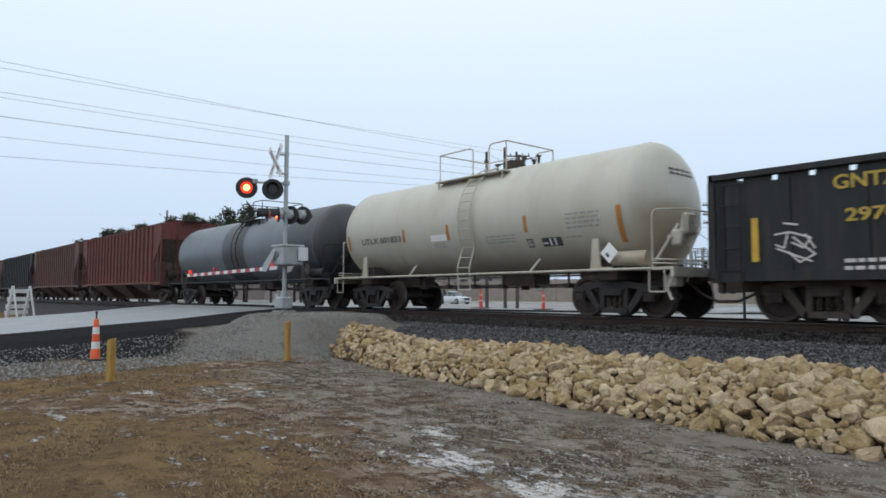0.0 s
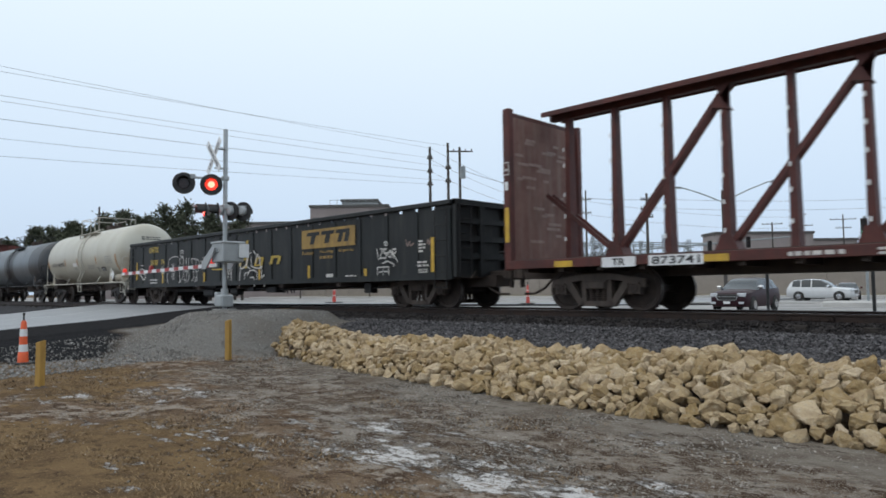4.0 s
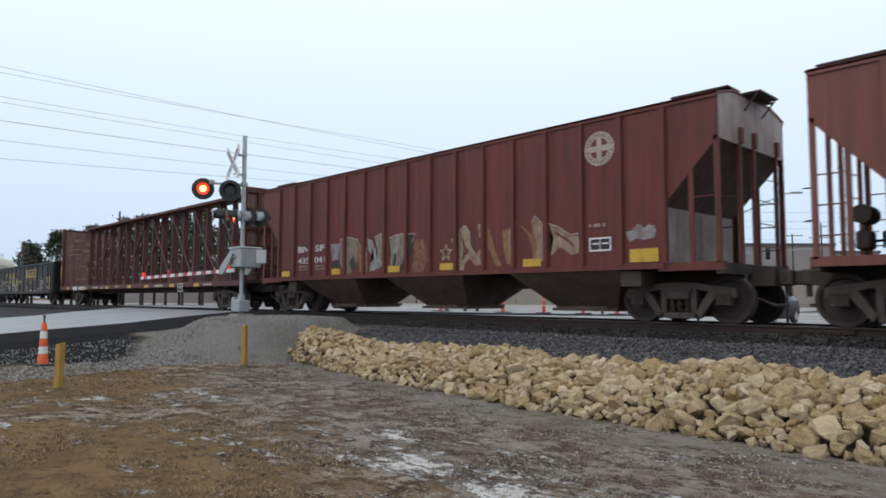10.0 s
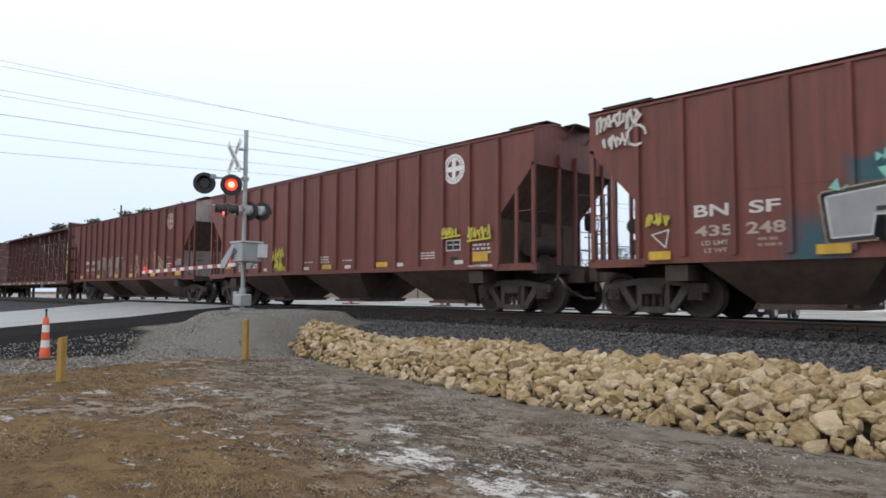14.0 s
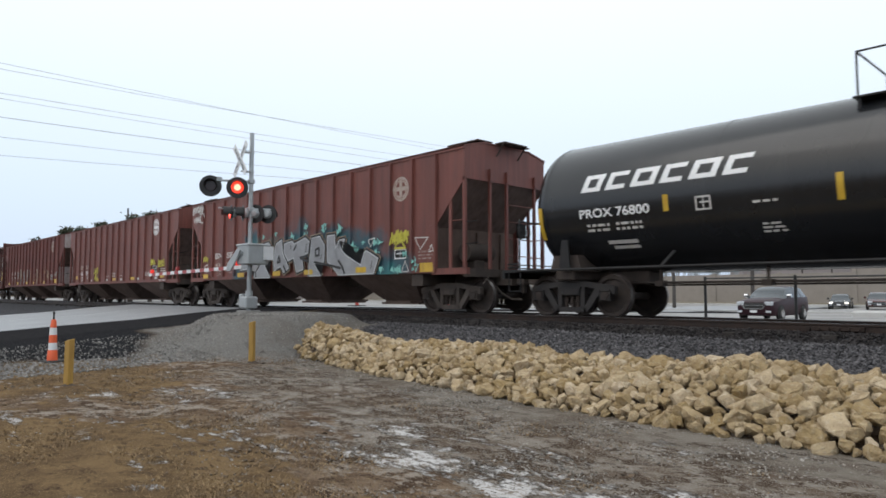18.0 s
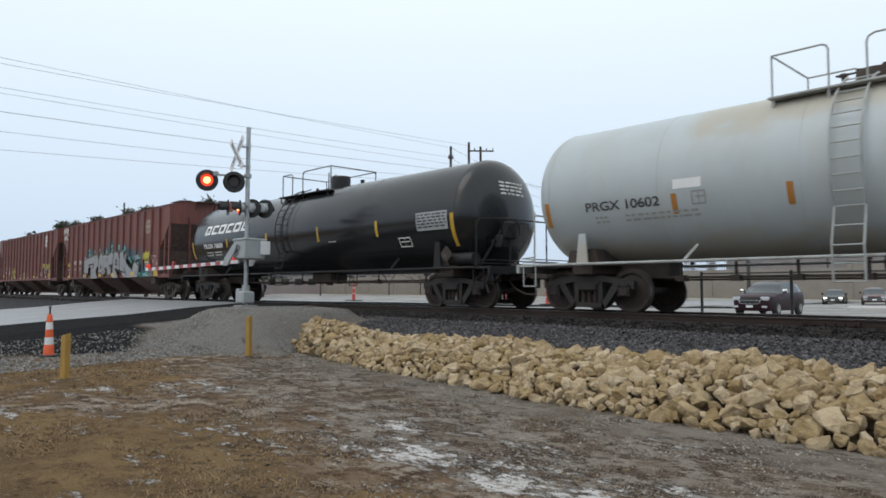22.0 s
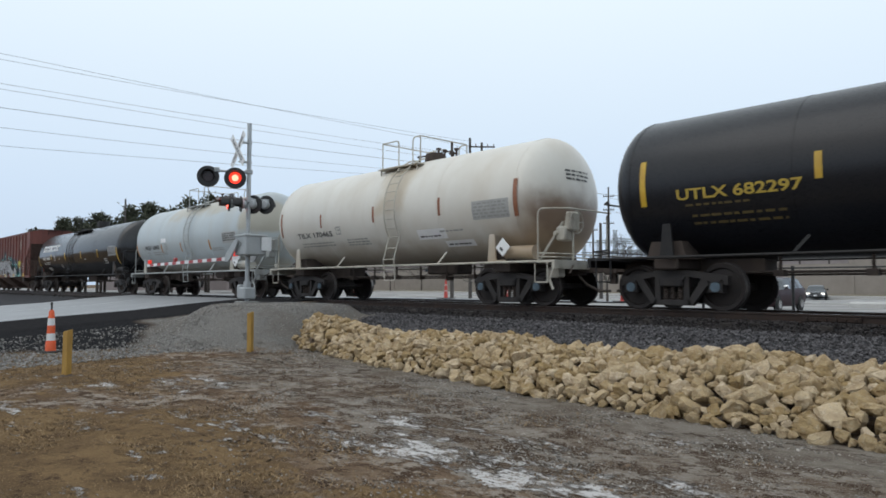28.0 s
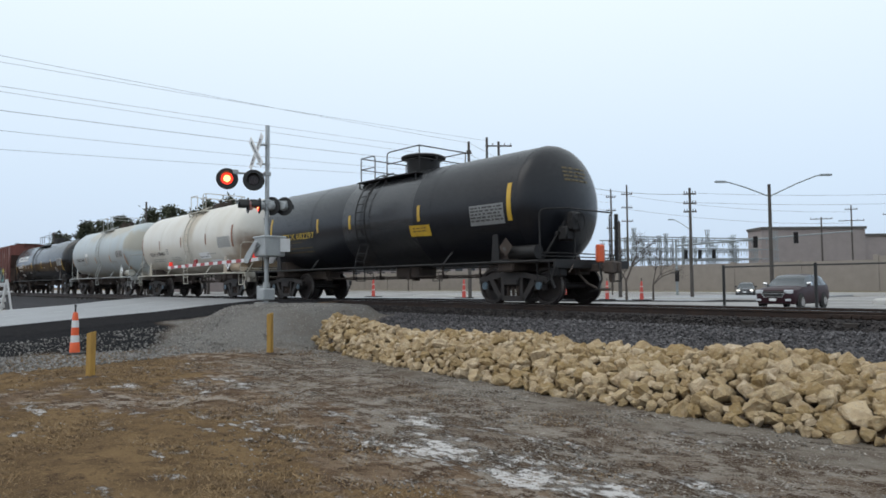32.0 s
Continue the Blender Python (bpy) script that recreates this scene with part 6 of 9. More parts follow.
def emblem(s, x, z, r, paint, mat, parent):
    mark_poly(s, ring_poly(x, z, r * 0.62, r), mat, parent, "round_emblem", 0.006)
    mark_poly(s, [rect(x - r * 0.17, z - r * 0.62, r * 0.34, r * 1.24), rect(x - r * 0.62, z - r * 0.17, r * 0.45, r * 0.34), rect(x + r * 0.17, z - r * 0.17, r * 0.45, r * 0.34)], mat, parent, "emblem_cross", 0.007)
    rng = random.Random(int(x * 10))
    ticks = []
    for i in range(26):
        a = 2 * math.pi * i / 26
        if abs(math.sin(a)) < 0.16:
            continue
        c, q = math.cos(a), math.sin(a)
        ticks.append([(x + r * 0.70 * c - 0.010 * q, z + r * 0.70 * q + 0.010 * c), (x + r * 0.70 * c + 0.010 * q, z + r * 0.70 * q - 0.010 * c), (x + r * 0.90 * c + 0.010 * q, z + r * 0.90 * q - 0.010 * c), (x + r * 0.90 * c - 0.010 * q, z + r * 0.90 * q + 0.010 * c)])
    mark_poly(s, ticks, paint, parent, "emblem_print", 0.010)


def initials(s, x1, x2, z, h, mat, parent):
    """The car's reporting mark, in two pairs of letters."""
    mark_text(s, "BN", x1, z, h, mat, parent, 0.64)
    mark_text(s, "SF", x2, z, h, mat, parent, 0.52)


def faded_shape(s, q, mat, side, k):
    """One worn sprayed shape."""
    bm = bmesh.new()
    f = bm.faces.new([bm.verts.new(s.on(x, z, 0.004 + 0.0008 * k)) for x, z in q])
    bmesh.ops.triangulate(bm, faces=[f])
    part("faded_spray_shape", bm, mat, side)


def marks_a(side):
    s = Wall(-HW)
    wh = M["letter"]
    initials(s, -5.86, -4.87, 1.94, 0.2, wh, side)
    mark_text(s, "435", -5.85, 1.58, 0.19, wh, side, 0.66)
    mark_text(s, "041", -4.9, 1.58, 0.19, wh, side, 0.6)
    mark_poly(s, bars(-5.8, 1.46, 0.6, 2, 0.05, 0.04) + bars(-4.85, 1.46, 0.5, 2, 0.05, 0.04), M["letter_faded"], side, "small_print")
    for x, w in ((-6.82, 0.5), (-3.93, 0.45), (-1.22, 0.5), (0.86, 0.5), (3.59, 0.5), (6.3, 0.62)):
        mark_poly(s, [rect(x, 1.19, w, 0.17 if x < 6 else 0.26)], M["yellow"], side, "reflector", 0.028)
    emblem(s, 5.62, 3.58, 0.36, M["hopper"], M["letter_old"], side)
    stencil_box(s, 5.35, 1.45, 0.52, 0.28, M["letter_clean"], side, 0.01)
    mark_poly(s, [rect(5.35, 1.45, 0.52, 0.28)], M["black"], side, "notice_board", 0.006)
    # old sprayed shapes, faded and half rubbed away
    for k, (key, q) in enumerate((
            ("spray_blue", [(-4.0, 2.09), (-3.52, 2.08), (-3.58, 1.8), (-3.62, 1.66), (-3.92, 1.61)]),
            ("spray_dark", [(-3.88, 1.60), (-3.54, 1.63), (-3.54, 1.32), (-3.88, 1.36)]),
            ("spray_grey", [(-4.31, 2.03), (-4.22, 2.11), (-4.18, 1.24), (-4.32, 1.21)]),
            ("spray_olive", [(-3.48, 2.24), (-3.04, 2.26), (-2.62, 2.16), (-2.43, 1.95), (-2.53, 1.73), (-2.74, 1.42), (-2.94, 1.23), (-3.26, 1.14), (-3.48, 1.46)]),
            ("spray_dark", [(-3.05, 1.55), (-2.83, 1.72), (-2.72, 1.46), (-2.9, 1.24)]),
            ("spray_ochre", [(-2.75, 2.14), (-2.58, 2.06), (-2.57, 1.67), (-2.68, 1.42), (-2.78, 1.7)]),
            ("spray_ochre", [(-2.57, 1.61), (-2.45, 1.86), (-2.32, 2.01), (-2.23, 1.84), (-2.18, 1.5), (-2.21, 1.2), (-2.54, 1.25)]),
            ("spray_blue", [(-2.17, 2.16), (-1.98, 2.14), (-1.89, 2.07), (-1.72, 1.74), (-1.67, 1.31), (-2.05, 1.23), (-2.04, 1.45), (-1.86, 1.57), (-2.14, 1.87)]),
            ("spray_grey", [(-1.83, 2.18), (-1.6, 2.27), (-1.38, 2.27), (-1.3, 1.62), (-1.39, 1.48), (-1.66, 1.28), (-1.72, 1.87)]),
            ("spray_olive", [(-1.64, 2.12), (-1.5, 2.18), (-1.42, 1.7), (-1.56, 1.5)]),
            ("spray_grey", [(-1.17, 2.13), (-0.85, 2.19), (-0.73, 2.15), (-0.67, 1.91), (-0.86, 1.68), (-1.0, 1.34), (-1.16, 1.22), (-1.1, 1.7)]),
            ("spray_dark", [(-0.96, 1.72), (-0.62, 1.55), (-0.69, 1.15), (-1.06, 1.34)]),
            ("spray_olive", [(-0.72, 2.21), (-0.36, 2.18), (-0.46, 1.86), (-0.62, 1.44), (-0.88, 1.24), (-0.84, 1.56), (-0.77, 1.86)]),
            ("spray_dark", [(-0.34, 2.18), (-0.1, 2.17), (-0.26, 1.72), (-0.48, 1.25), (-0.66, 1.22)]),
            ("spray_faint", [(-0.07, 2.03), (0.24, 2.03), (0.37, 1.74), (0.42, 1.52), (0.21, 1.14), (-0.22, 1.13), (-0.24, 1.36), (-0.08, 1.63), (-0.19, 1.87)]))):
        faded_shape(s, q, M[key], side, k)
    mark_poly(s, strokes([[(-3.48, 1.5), (-3.49, 2.24), (-3.04, 2.28), (-2.62, 2.18)], [(-2.77, 2.1), (-2.66, 1.9), (-2.72, 1.6)], [(-2.3, 2.02), (-2.2, 1.8), (-2.18, 1.22)], [(-2.16, 2.18), (-1.93, 2.1), (-1.9, 1.9), (-1.8, 1.78), (-1.74, 1.45), (-2.04, 1.26)],
                          [(-1.83, 2.2), (-1.58, 2.29), (-1.38, 2.29)], [(-1.56, 2.2), (-1.46, 1.84)], [(-1.17, 2.14), (-0.85, 2.21), (-0.72, 2.18)], [(-0.88, 1.86), (-0.82, 1.5), (-0.92, 1.3)], [(-0.72, 2.23), (-0.36, 2.2), (-0.1, 2.19), (-0.2, 1.98)], [(-1.1, 1.62), (-1.05, 1.38), (-0.9, 1.26)], [(-4.0, 2.11), (-3.5, 2.1)], [(-3.9, 1.64), (-3.72, 1.7), (-3.6, 1.64)], [(-3.72, 2.04), (-3.7, 1.75)]], 0.026), M["letter_old"], side, "faded_spray_outline", 0.022)
    mark_poly(s, strokes([[(-0.1, 2.0), (0.05, 1.86), (0.2, 1.98)], [(-0.15, 1.6), (0.1, 1.72), (0.3, 1.55)], [(-0.2, 1.35), (0.05, 1.45), (0.25, 1.28)], [(0.0, 1.85), (0.02, 1.5), (-0.08, 1.2)], [(0.2, 1.9), (0.28, 1.6)]], 0.035), M["spray_ochre"], side, "faded_spray_line", 0.022)
    mark_poly(s, [rect(-3.78, 1.33, 0.14, 0.05)], M["spray_yellow"], side, "sprayed_scribble", 0.020)
    mark_poly(s, [rect(6.3 + 0.07 * i, 1.66 + 0.04 * ((i * 7) % 5), 0.05, 0.05 + 0.03 * ((i * 3) % 4)) for i in range(8)] + bars(5.35, 1.95, 0.4, 1, 0.07), M["letter_faded"], side, "small_print", 0.018)
    for k, (key, q) in enumerate((
            ("spray_cream", [(1.59, 2.17), (1.74, 2.25), (1.88, 2.11), (1.89, 1.91), (1.95, 1.73), (2.12, 1.54), (2.31, 1.28), (2.09, 1.27), (1.89, 1.45), (1.72, 1.31), (1.69, 1.11), (1.58, 1.14)]),
            ("spray_cream", [(2.17, 2.25), (2.26, 2.27), (2.29, 2.02), (2.23, 1.91)]),
            ("spray_cream", [(2.17, 1.61), (2.28, 1.67), (2.26, 1.38), (2.14, 1.49)]),
            ("spray_ochre", [(2.48, 2.14), (2.56, 2.11), (2.73, 1.59), (2.93, 1.25), (2.77, 1.21), (2.49, 1.71)]),
            ("spray_ochre", [(2.96, 2.07), (3.17, 2.08), (3.18, 1.66), (3.21, 1.24), (3.08, 1.29), (2.99, 1.67)]),
            ("spray_ochre", [(3.37, 2.21), (3.77, 1.79), (3.89, 1.29), (4.11, 1.28), (4.13, 2.11), (3.91, 2.3), (3.82, 2.21), (3.94, 1.78), (3.62, 2.08)]),
            ("spray_cream", [(3.86, 2.15), (3.95, 2.24), (4.09, 2.05), (4.07, 1.34), (3.99, 1.34), (3.97, 1.8)]),
            ("spray_cream", [(4.33, 2.1), (4.55, 2.0), (4.91, 1.78), (5.04, 1.83), (5.08, 1.44), (4.9, 1.4), (4.61, 1.59), (4.35, 1.4), (4.44, 1.77)]),
            ("spray_blue", [(6.2, 1.80), (6.4, 1.83), (6.52, 1.95), (6.62, 1.84), (6.72, 1.93), (6.87, 1.80), (6.84, 1.66), (6.6, 1.62), (6.45, 1.66), (6.3, 1.6)]),
            ("spray_cream", [(1.25, 1.96), (1.38, 2.02), (1.37, 1.74)]))):
        faded_shape(s, q, M[key], side, k)
    mark_poly(s, strokes([[(1.66, 1.95), (1.74, 1.7), (1.68, 1.45)], [(1.72, 1.55), (1.86, 1.62), (1.76, 1.72)], [(4.5, 1.9), (4.85, 1.7), (4.95, 1.6)], [(3.45, 2.15), (3.72, 1.9), (3.84, 1.5)]], 0.05), M["hopper"], side, "faded_spray_line", 0.018)
    mark_poly(s, strokes([[(1.58, 1.12), (1.56, 2.15), (1.74, 2.27), (1.91, 2.1), (1.93, 1.76), (2.32, 1.27)], [(3.86, 2.2), (3.93, 2.32), (4.13, 2.13), (4.13, 1.3)], [(4.32, 2.12), (4.56, 2.03), (4.9, 1.82), (5.06, 1.86), (5.1, 1.44)], [(3.2, 2.1), (3.2, 1.6), (3.23, 1.25)]], 0.022), M["letter_old"], side, "faded_spray_outline", 0.020)
    mark_poly(s, strokes([[(1.07 + (0.2 if i % 2 == 0 else 0.085) * math.sin(radians(36 * i)), 1.63 + (0.2 if i % 2 == 0 else 0.085) * math.cos(radians(36 * i))) for i in range(11)]], 0.05), M["spray_cream"], side, "faded_star", 0.008)


def marks_b(side):
    s = Wall(-HW)
    wh = M["letter_clean"]
    initials(s, -5.92, -4.92, 1.90, 0.22, M["letter_old"], side)
    mark_text(s, "430", -5.89, 1.54, 0.23, wh, side, 0.66)
    mark_text(s, "590", -4.92, 1.56, 0.23, wh, side, 0.62)
    mark_poly(s, bars(-5.75, 1.42, 0.4, 3, 0.05, 0.04) + bars(-4.7, 1.42, 0.4, 2, 0.05, 0.04) + bars(4.3, 1.5, 0.55, 3, 0.035, 0.035) + bars(-0.4, 1.55, 0.5, 3, 0.04, 0.04) + bars(-1.3, 1.42, 0.5, 1, 0.03) + bars(0.8, 1.42, 0.5, 1, 0.03) + bars(6.2, 1.62, 0.6, 3, 0.045, 0.05), M["letter"], side, "small_print")
    mark_text(s, "3 INCH HP COMP SHOES", 6.08, 1.10, 0.06, wh, side, 0.78, lift=0.03)
    for x, w, h in ((-6.74, 0.4, 0.18), (-2.9, 0.45, 0.15), (-0.25, 0.5, 0.13), (2.45, 0.52, 0.13), (6.22, 0.5, 0.22)):
        mark_poly(s, [rect(x, 1.20 if h < 0.17 else 1.24 if x > 0 else 1.36, w, h)], M["yellow"], side, "reflector", 0.028)
    mark_poly(s, [rect(x, 1.19, 0.3, 0.1) for x in (-1.3, 0.95, 3.33, 5.6)] + [rect(-3.85, 1.2, 0.2, 0.1)], M["letter"], side, "label_plate", 0.028)
    emblem(s, 5.55, 3.6, 0.38, M["hopper2"], M["letter_clean"], side)
    stencil_box(s, 5.28, 1.53, 0.52, 0.28, M["letter"], side, 0.012)
    mark_poly(s, [rect(5.28, 1.53, 0.52, 0.28), rect(5.45, 1.28, 0.26, 0.1)], M["gondola"], side, "notice_board", 0.006)
    ye = M["spray_yellow"]
    mark_poly(s, strokes(scrawl(-3.15, -2.45, 1.5, 1.95, 31, 7) + scrawl(-3.05, -2.55, 1.18, 1.55, 32, 7), 0.05), ye, side, "sprayed_scribble", 0.082)
    mark_poly(s, strokes(scrawl(5.2, 5.75, 1.85, 2.12, 33, 6) + [[(5.2, 1.86), (5.85, 1.9)]], 0.045), ye, side, "sprayed_scribble", 0.082)
    mark_poly(s, strokes(scrawl(6.1, 6.85, 1.75, 2.08, 34, 8) + [[(6.1, 1.74), (6.85, 1.78), (6.8, 2.1)]], 0.045), ye, side, "sprayed_scribble", 0.082)
    mark_poly(s, strokes([loop(-3.95, 1.72, 0.12, 0.15), [(-3.95, 1.8), (-3.95, 1.6)]], 0.02), M["letter_faded"], side, "stencil")


def marks_c(side):
    s = Shifted(-HW, 0.215)
    wh = M["letter"]
    initials(s, -6.08, -5.08, 1.88, 0.22, wh, side)
    mark_text(s, "435", -6.07, 1.52, 0.2, M["letter_old"], side, 0.7)
    mark_text(s, "248", -5.14, 1.52, 0.21, M["letter_old"], side, 0.66)
    mark_text(s, "LD LMT", -5.95, 1.36, 0.08, M["letter_old"], side, 0.5)
    mark_text(s, "LT WT", -5.9, 1.22, 0.08, M["letter_old"], side, 0.42)
    mark_poly(s, bars(-4.95, 1.4, 0.4, 2, 0.05, 0.05) + bars(6.15, 1.6, 0.6, 3, 0.04, 0.05), M["letter_faded"], side, "small_print")
    for x, w in ((-6.97, 0.45), (-4.0, 0.5), (-1.39, 0.5), (0.62, 0.52), (3.45, 0.5)):
        mark_poly(s, [rect(x, 1.12, w, 0.16)], M["yellow"], side, "reflector", 0.090)
    mark_poly(s, [rect(6.24, 1.08, 0.52, 0.24)], M["yellow"], side, "reflector", 0.03)
    emblem(s, 5.41, 3.4, 0.34, M["hopper2"], M["letter_old"], side)
    # grey letter shapes with dark rims over the teal haze
    grey, dark, rim, mint = M["spray_silver"], M["spray_dark"], M["spray_cream"], M["spray_mint"]
    w = Wall(-HW)
    letters = [
        [(-3.63, 2.03), (-1.48, 2.29), (-1.24, 2.03), (-1.29, 1.75), (-1.75, 1.5), (-1.38, 1.06), (-2.48, 1.07), (-2.49, 1.69), (-2.94, 1.71), (-2.99, 1.4), (-3.55, 1.37)],
        [(-0.97, 2.22), (-0.6, 2.34), (-0.52, 1.87), (-0.12, 1.36), (-0.45, 1.23), (-0.64, 1.42), (-0.86, 1.38), (-1.08, 1.28), (-1.14, 1.74)],
        [(-0.45, 2.18), (0.08, 2.26), (0.2, 2.15), (0.9, 2.32), (1.12, 2.18), (1.07, 1.84), (0.71, 1.7), (0.78, 1.3), (0.38, 1.21), (0.18, 1.68), (-0.17, 1.61), (-0.43, 1.85)],
        [(1.26, 2.28), (1.73, 2.32), (2.01, 2.02), (1.99, 1.51), (1.43, 1.45), (1.83, 1.07), (1.12, 1.07), (1.12, 1.46), (1.22, 1.91)],
        [(2.16, 2.3), (2.56, 2.31), (2.6, 1.9), (2.8, 2.13), (3.09, 2.15), (2.94, 1.82), (3.15, 1.66), (3.91, 1.34), (4.06, 1.69), (4.18, 1.75), (4.73, 1.51), (4.52, 1.08), (2.78, 1.07), (2.37, 1.41), (2.18, 1.48)],
    ]
    for width, paint, name, lift in ((0.21, rim, "sprayed_rim", 0.080), (0.155, dark, "sprayed_outline", 0.084)):
        mark_poly(w, [[(x, max(z, 1.055)) for x, z in p] for q in letters for p in strokes([q + q[:1]], width)], paint, side, name, lift)
    for q in letters:
        bm = bmesh.new()
        f = bm.faces.new([bm.verts.new(w.on(x, z, 0.089)) for x, z in q])
        bmesh.ops.triangulate(bm, faces=[f])
        part("sprayed_fill", bm, grey, side, "silver-grey spray fill")
        mark_poly(w, strokes([q + q[:1]], 0.03), M["spray_rimlight"], side, "sprayed_inner_line", 0.091)
    mark_poly(w, strokes([[(-2.9, 1.79), (-1.98, 1.83), (-1.95, 1.74), (-2.2, 1.62)], [(-2.46, 1.68), (-2.36, 1.1)], [(-0.77, 1.79), (-0.67, 1.6), (-0.86, 1.57), (-0.77, 1.79)], [(1.51, 1.9), (1.71, 1.95), (1.71, 1.72), (1.51, 1.7), (1.51, 1.9)], [(1.45, 1.51), (2.33, 1.38), (2.89, 1.28)], [(0.6, 1.69), (1.05, 1.73), (1.05, 1.55), (0.62, 1.66)], [(2.8, 1.5), (2.99, 1.31), (3.1, 1.12)], [(-0.45, 1.45), (-0.3, 1.25)], [(0.35, 2.1), (0.2, 1.95)]], 0.075), dark, side, "sprayed_line", 0.096)
    mark_poly(w, strokes([[(4.45, 1.45), (4.4, 1.22)], [(-1.75, 2.17), (-1.55, 2.2)], [(0.98, 2.12), (0.92, 1.85)], [(1.86, 1.75), (1.8, 1.58)], [(2.82, 2.05), (2.78, 1.9)], [(0.0, 2.12), (0.02, 1.95)]], 0.028), dark, side, "sprayed_line", 0.096)
    rng = random.Random(5)
    tri = []
    for x, z in ((-3.48, 2.2), (-2.87, 2.59), (-2.78, 2.36), (-1.87, 2.51), (-1.02, 2.56), (0.04, 2.45), (0.88, 2.68), (0.84, 2.46), (1.91, 2.51), (1.91, 2.61), (2.71, 2.38), (2.8, 2.53), (3.5, 1.97), (4.0, 1.99), (3.62, 1.81), (4.56, 1.97), (4.78, 1.96), (4.63, 1.72), (5.36, 1.18), (5.57, 1.16), (4.85, 1.2), (6.24, 1.17), (6.34, 1.28), (6.22, 1.37), (5.85, 1.59)):
        for dx in (0.0, 0.13):
            a, r = rng.uniform(0, 120), rng.uniform(0.06, 0.12) * (1.0 if not dx else 0.6)
            tri.append([(x - 0.215 + dx * rng.uniform(0.6, 1.3) + r * math.cos(radians(a + 120 * k)), z + dx * rng.uniform(-0.8, 0.8) + r * 1.2 * math.sin(radians(a + 120 * k))) for k in range(3)])
    mark_poly(s, tri, mint, side, "sprayed_triangle", 0.088)
    mark_poly(s, strokes([[(6.09, 2.0), (6.62, 1.98), (6.32, 1.68), (6.09, 2.0)], [(6.75, 1.78), (6.65, 1.6), (6.82, 1.62), (6.75, 1.78)], [(-6.9, 1.6), (-6.55, 1.68), (-6.62, 1.35), (-6.9, 1.6)], [(4.05, 2.05), (4.35, 2.1), (4.15, 1.85), (4.05, 2.05)], [(5.55, 1.1), (5.7, 1.4), (5.85, 1.1), (5.55, 1.1)]], 0.025), wh, side, "sprayed_triangle", 0.082)
    mark_poly(s, strokes(scrawl(5.05, 5.8, 1.85, 2.25, 41, 9) + scrawl(5.15, 5.75, 1.9, 2.2, 45, 6) + [[(5.25, 1.75), (5.45, 2.05), (5.7, 1.75), (5.25, 1.75)]], 0.055), M["spray_yellow"], side, "sprayed_scribble", 0.082)
    mark_poly(s, strokes(scrawl(-7.0, -6.5, 1.75, 2.0, 42, 6), 0.045), M["spray_yellow"], side, "sprayed_scribble", 0.082)
    stencil_box(s, 5.16, 1.46, 0.5, 0.27, M["letter_clean"], side, 0.012)
    mark_poly(s, [rect(5.16, 1.46, 0.5, 0.27)], M["gondola"], side, "notice_board", 0.006)
    mark_poly(s, strokes(scrawl(-8.1, -7.15, 3.75, 4.15, 43, 9) + scrawl(-7.95, -7.35, 3.4, 3.7, 44, 6) + [loop(-7.2, 3.6, 0.2, 0.2, 0, 300), [(-7.25, 3.8), (-7.1, 4.0)]], 0.05), M["letter"], side, "sprayed_scribble", 0.082)


M["letter_old"] = surf("yellowed_white_lettering", (0.45, 0.38, 0.33), (0.33, 0.25, 0.21), 8, 0.6)
M["spray_cream"] = surf("faded_cream_spray", (0.38, 0.33, 0.22), (0.20, 0.10, 0.065), 4.5, 0.6, dirt=(0.155, 0.05, 0.038), dirt_amount=0.6)
M["spray_olive"] = surf("faded_olive_spray", (0.25, 0.22, 0.165), (0.13, 0.095, 0.07), 5, 0.6, dirt=(0.13, 0.055, 0.042), dirt_amount=0.6)
M["spray_faint"] = surf("rubbed_off_spray", (0.22, 0.10, 0.07), (0.135, 0.036, 0.028), 7, 0.6, dirt=(0.14, 0.038, 0.03), dirt_amount=0.7)
M["spray_grey"] = surf("faded_grey_spray", (0.33, 0.315, 0.275), (0.17, 0.13, 0.105), 5, 0.6, dirt=(0.10, 0.07, 0.06), dirt_amount=0.6)
M["spray_blue"] = surf("faded_blue_grey_spray", (0.32, 0.35, 0.37), (0.18, 0.165, 0.16), 5, 0.6, dirt=(0.13, 0.075, 0.06), dirt_amount=0.6)
M["spray_ochre"] = surf("faded_ochre_spray", (0.30, 0.17, 0.06), (0.16, 0.065, 0.04), 4, 0.6)
M["spray_yellow"] = surf("bright_yellow_spray", (0.55, 0.50, 0.05), (0.40, 0.35, 0.05), 6, 0.6)
M["spray_rimlight"] = surf("pale_spray_line", (0.52, 0.53, 0.54), (0.42, 0.43, 0.44), 5, 0.6)
M["spray_mint"] = surf("mint_spray", (0.22, 0.55, 0.48), (0.16, 0.42, 0.38), 6, 0.6)
M["spray_silver"] = surf("silver_spray", (0.31, 0.315, 0.325), (0.24, 0.24, 0.25), 2.0, 0.5, 0.1)
M["spray_dark"] = surf("black_spray", (0.02, 0.02, 0.022), (0.035, 0.033, 0.033), 5, 0.6)


M["letter_pale"] = surf("faded_grey_panel", (0.42, 0.42, 0.41), (0.33, 0.33, 0.32), 6, 0.6)


def pillars(tank_side, spots, mat, parent, w=0.10):
    for x, z0, z1, *rest in spots:
        ww = rest[0] if rest else w
        mark_poly(tank_side, [rect(x - ww / 2, z0, ww, z1 - z0)], mat, parent, "reflector", 0.008)


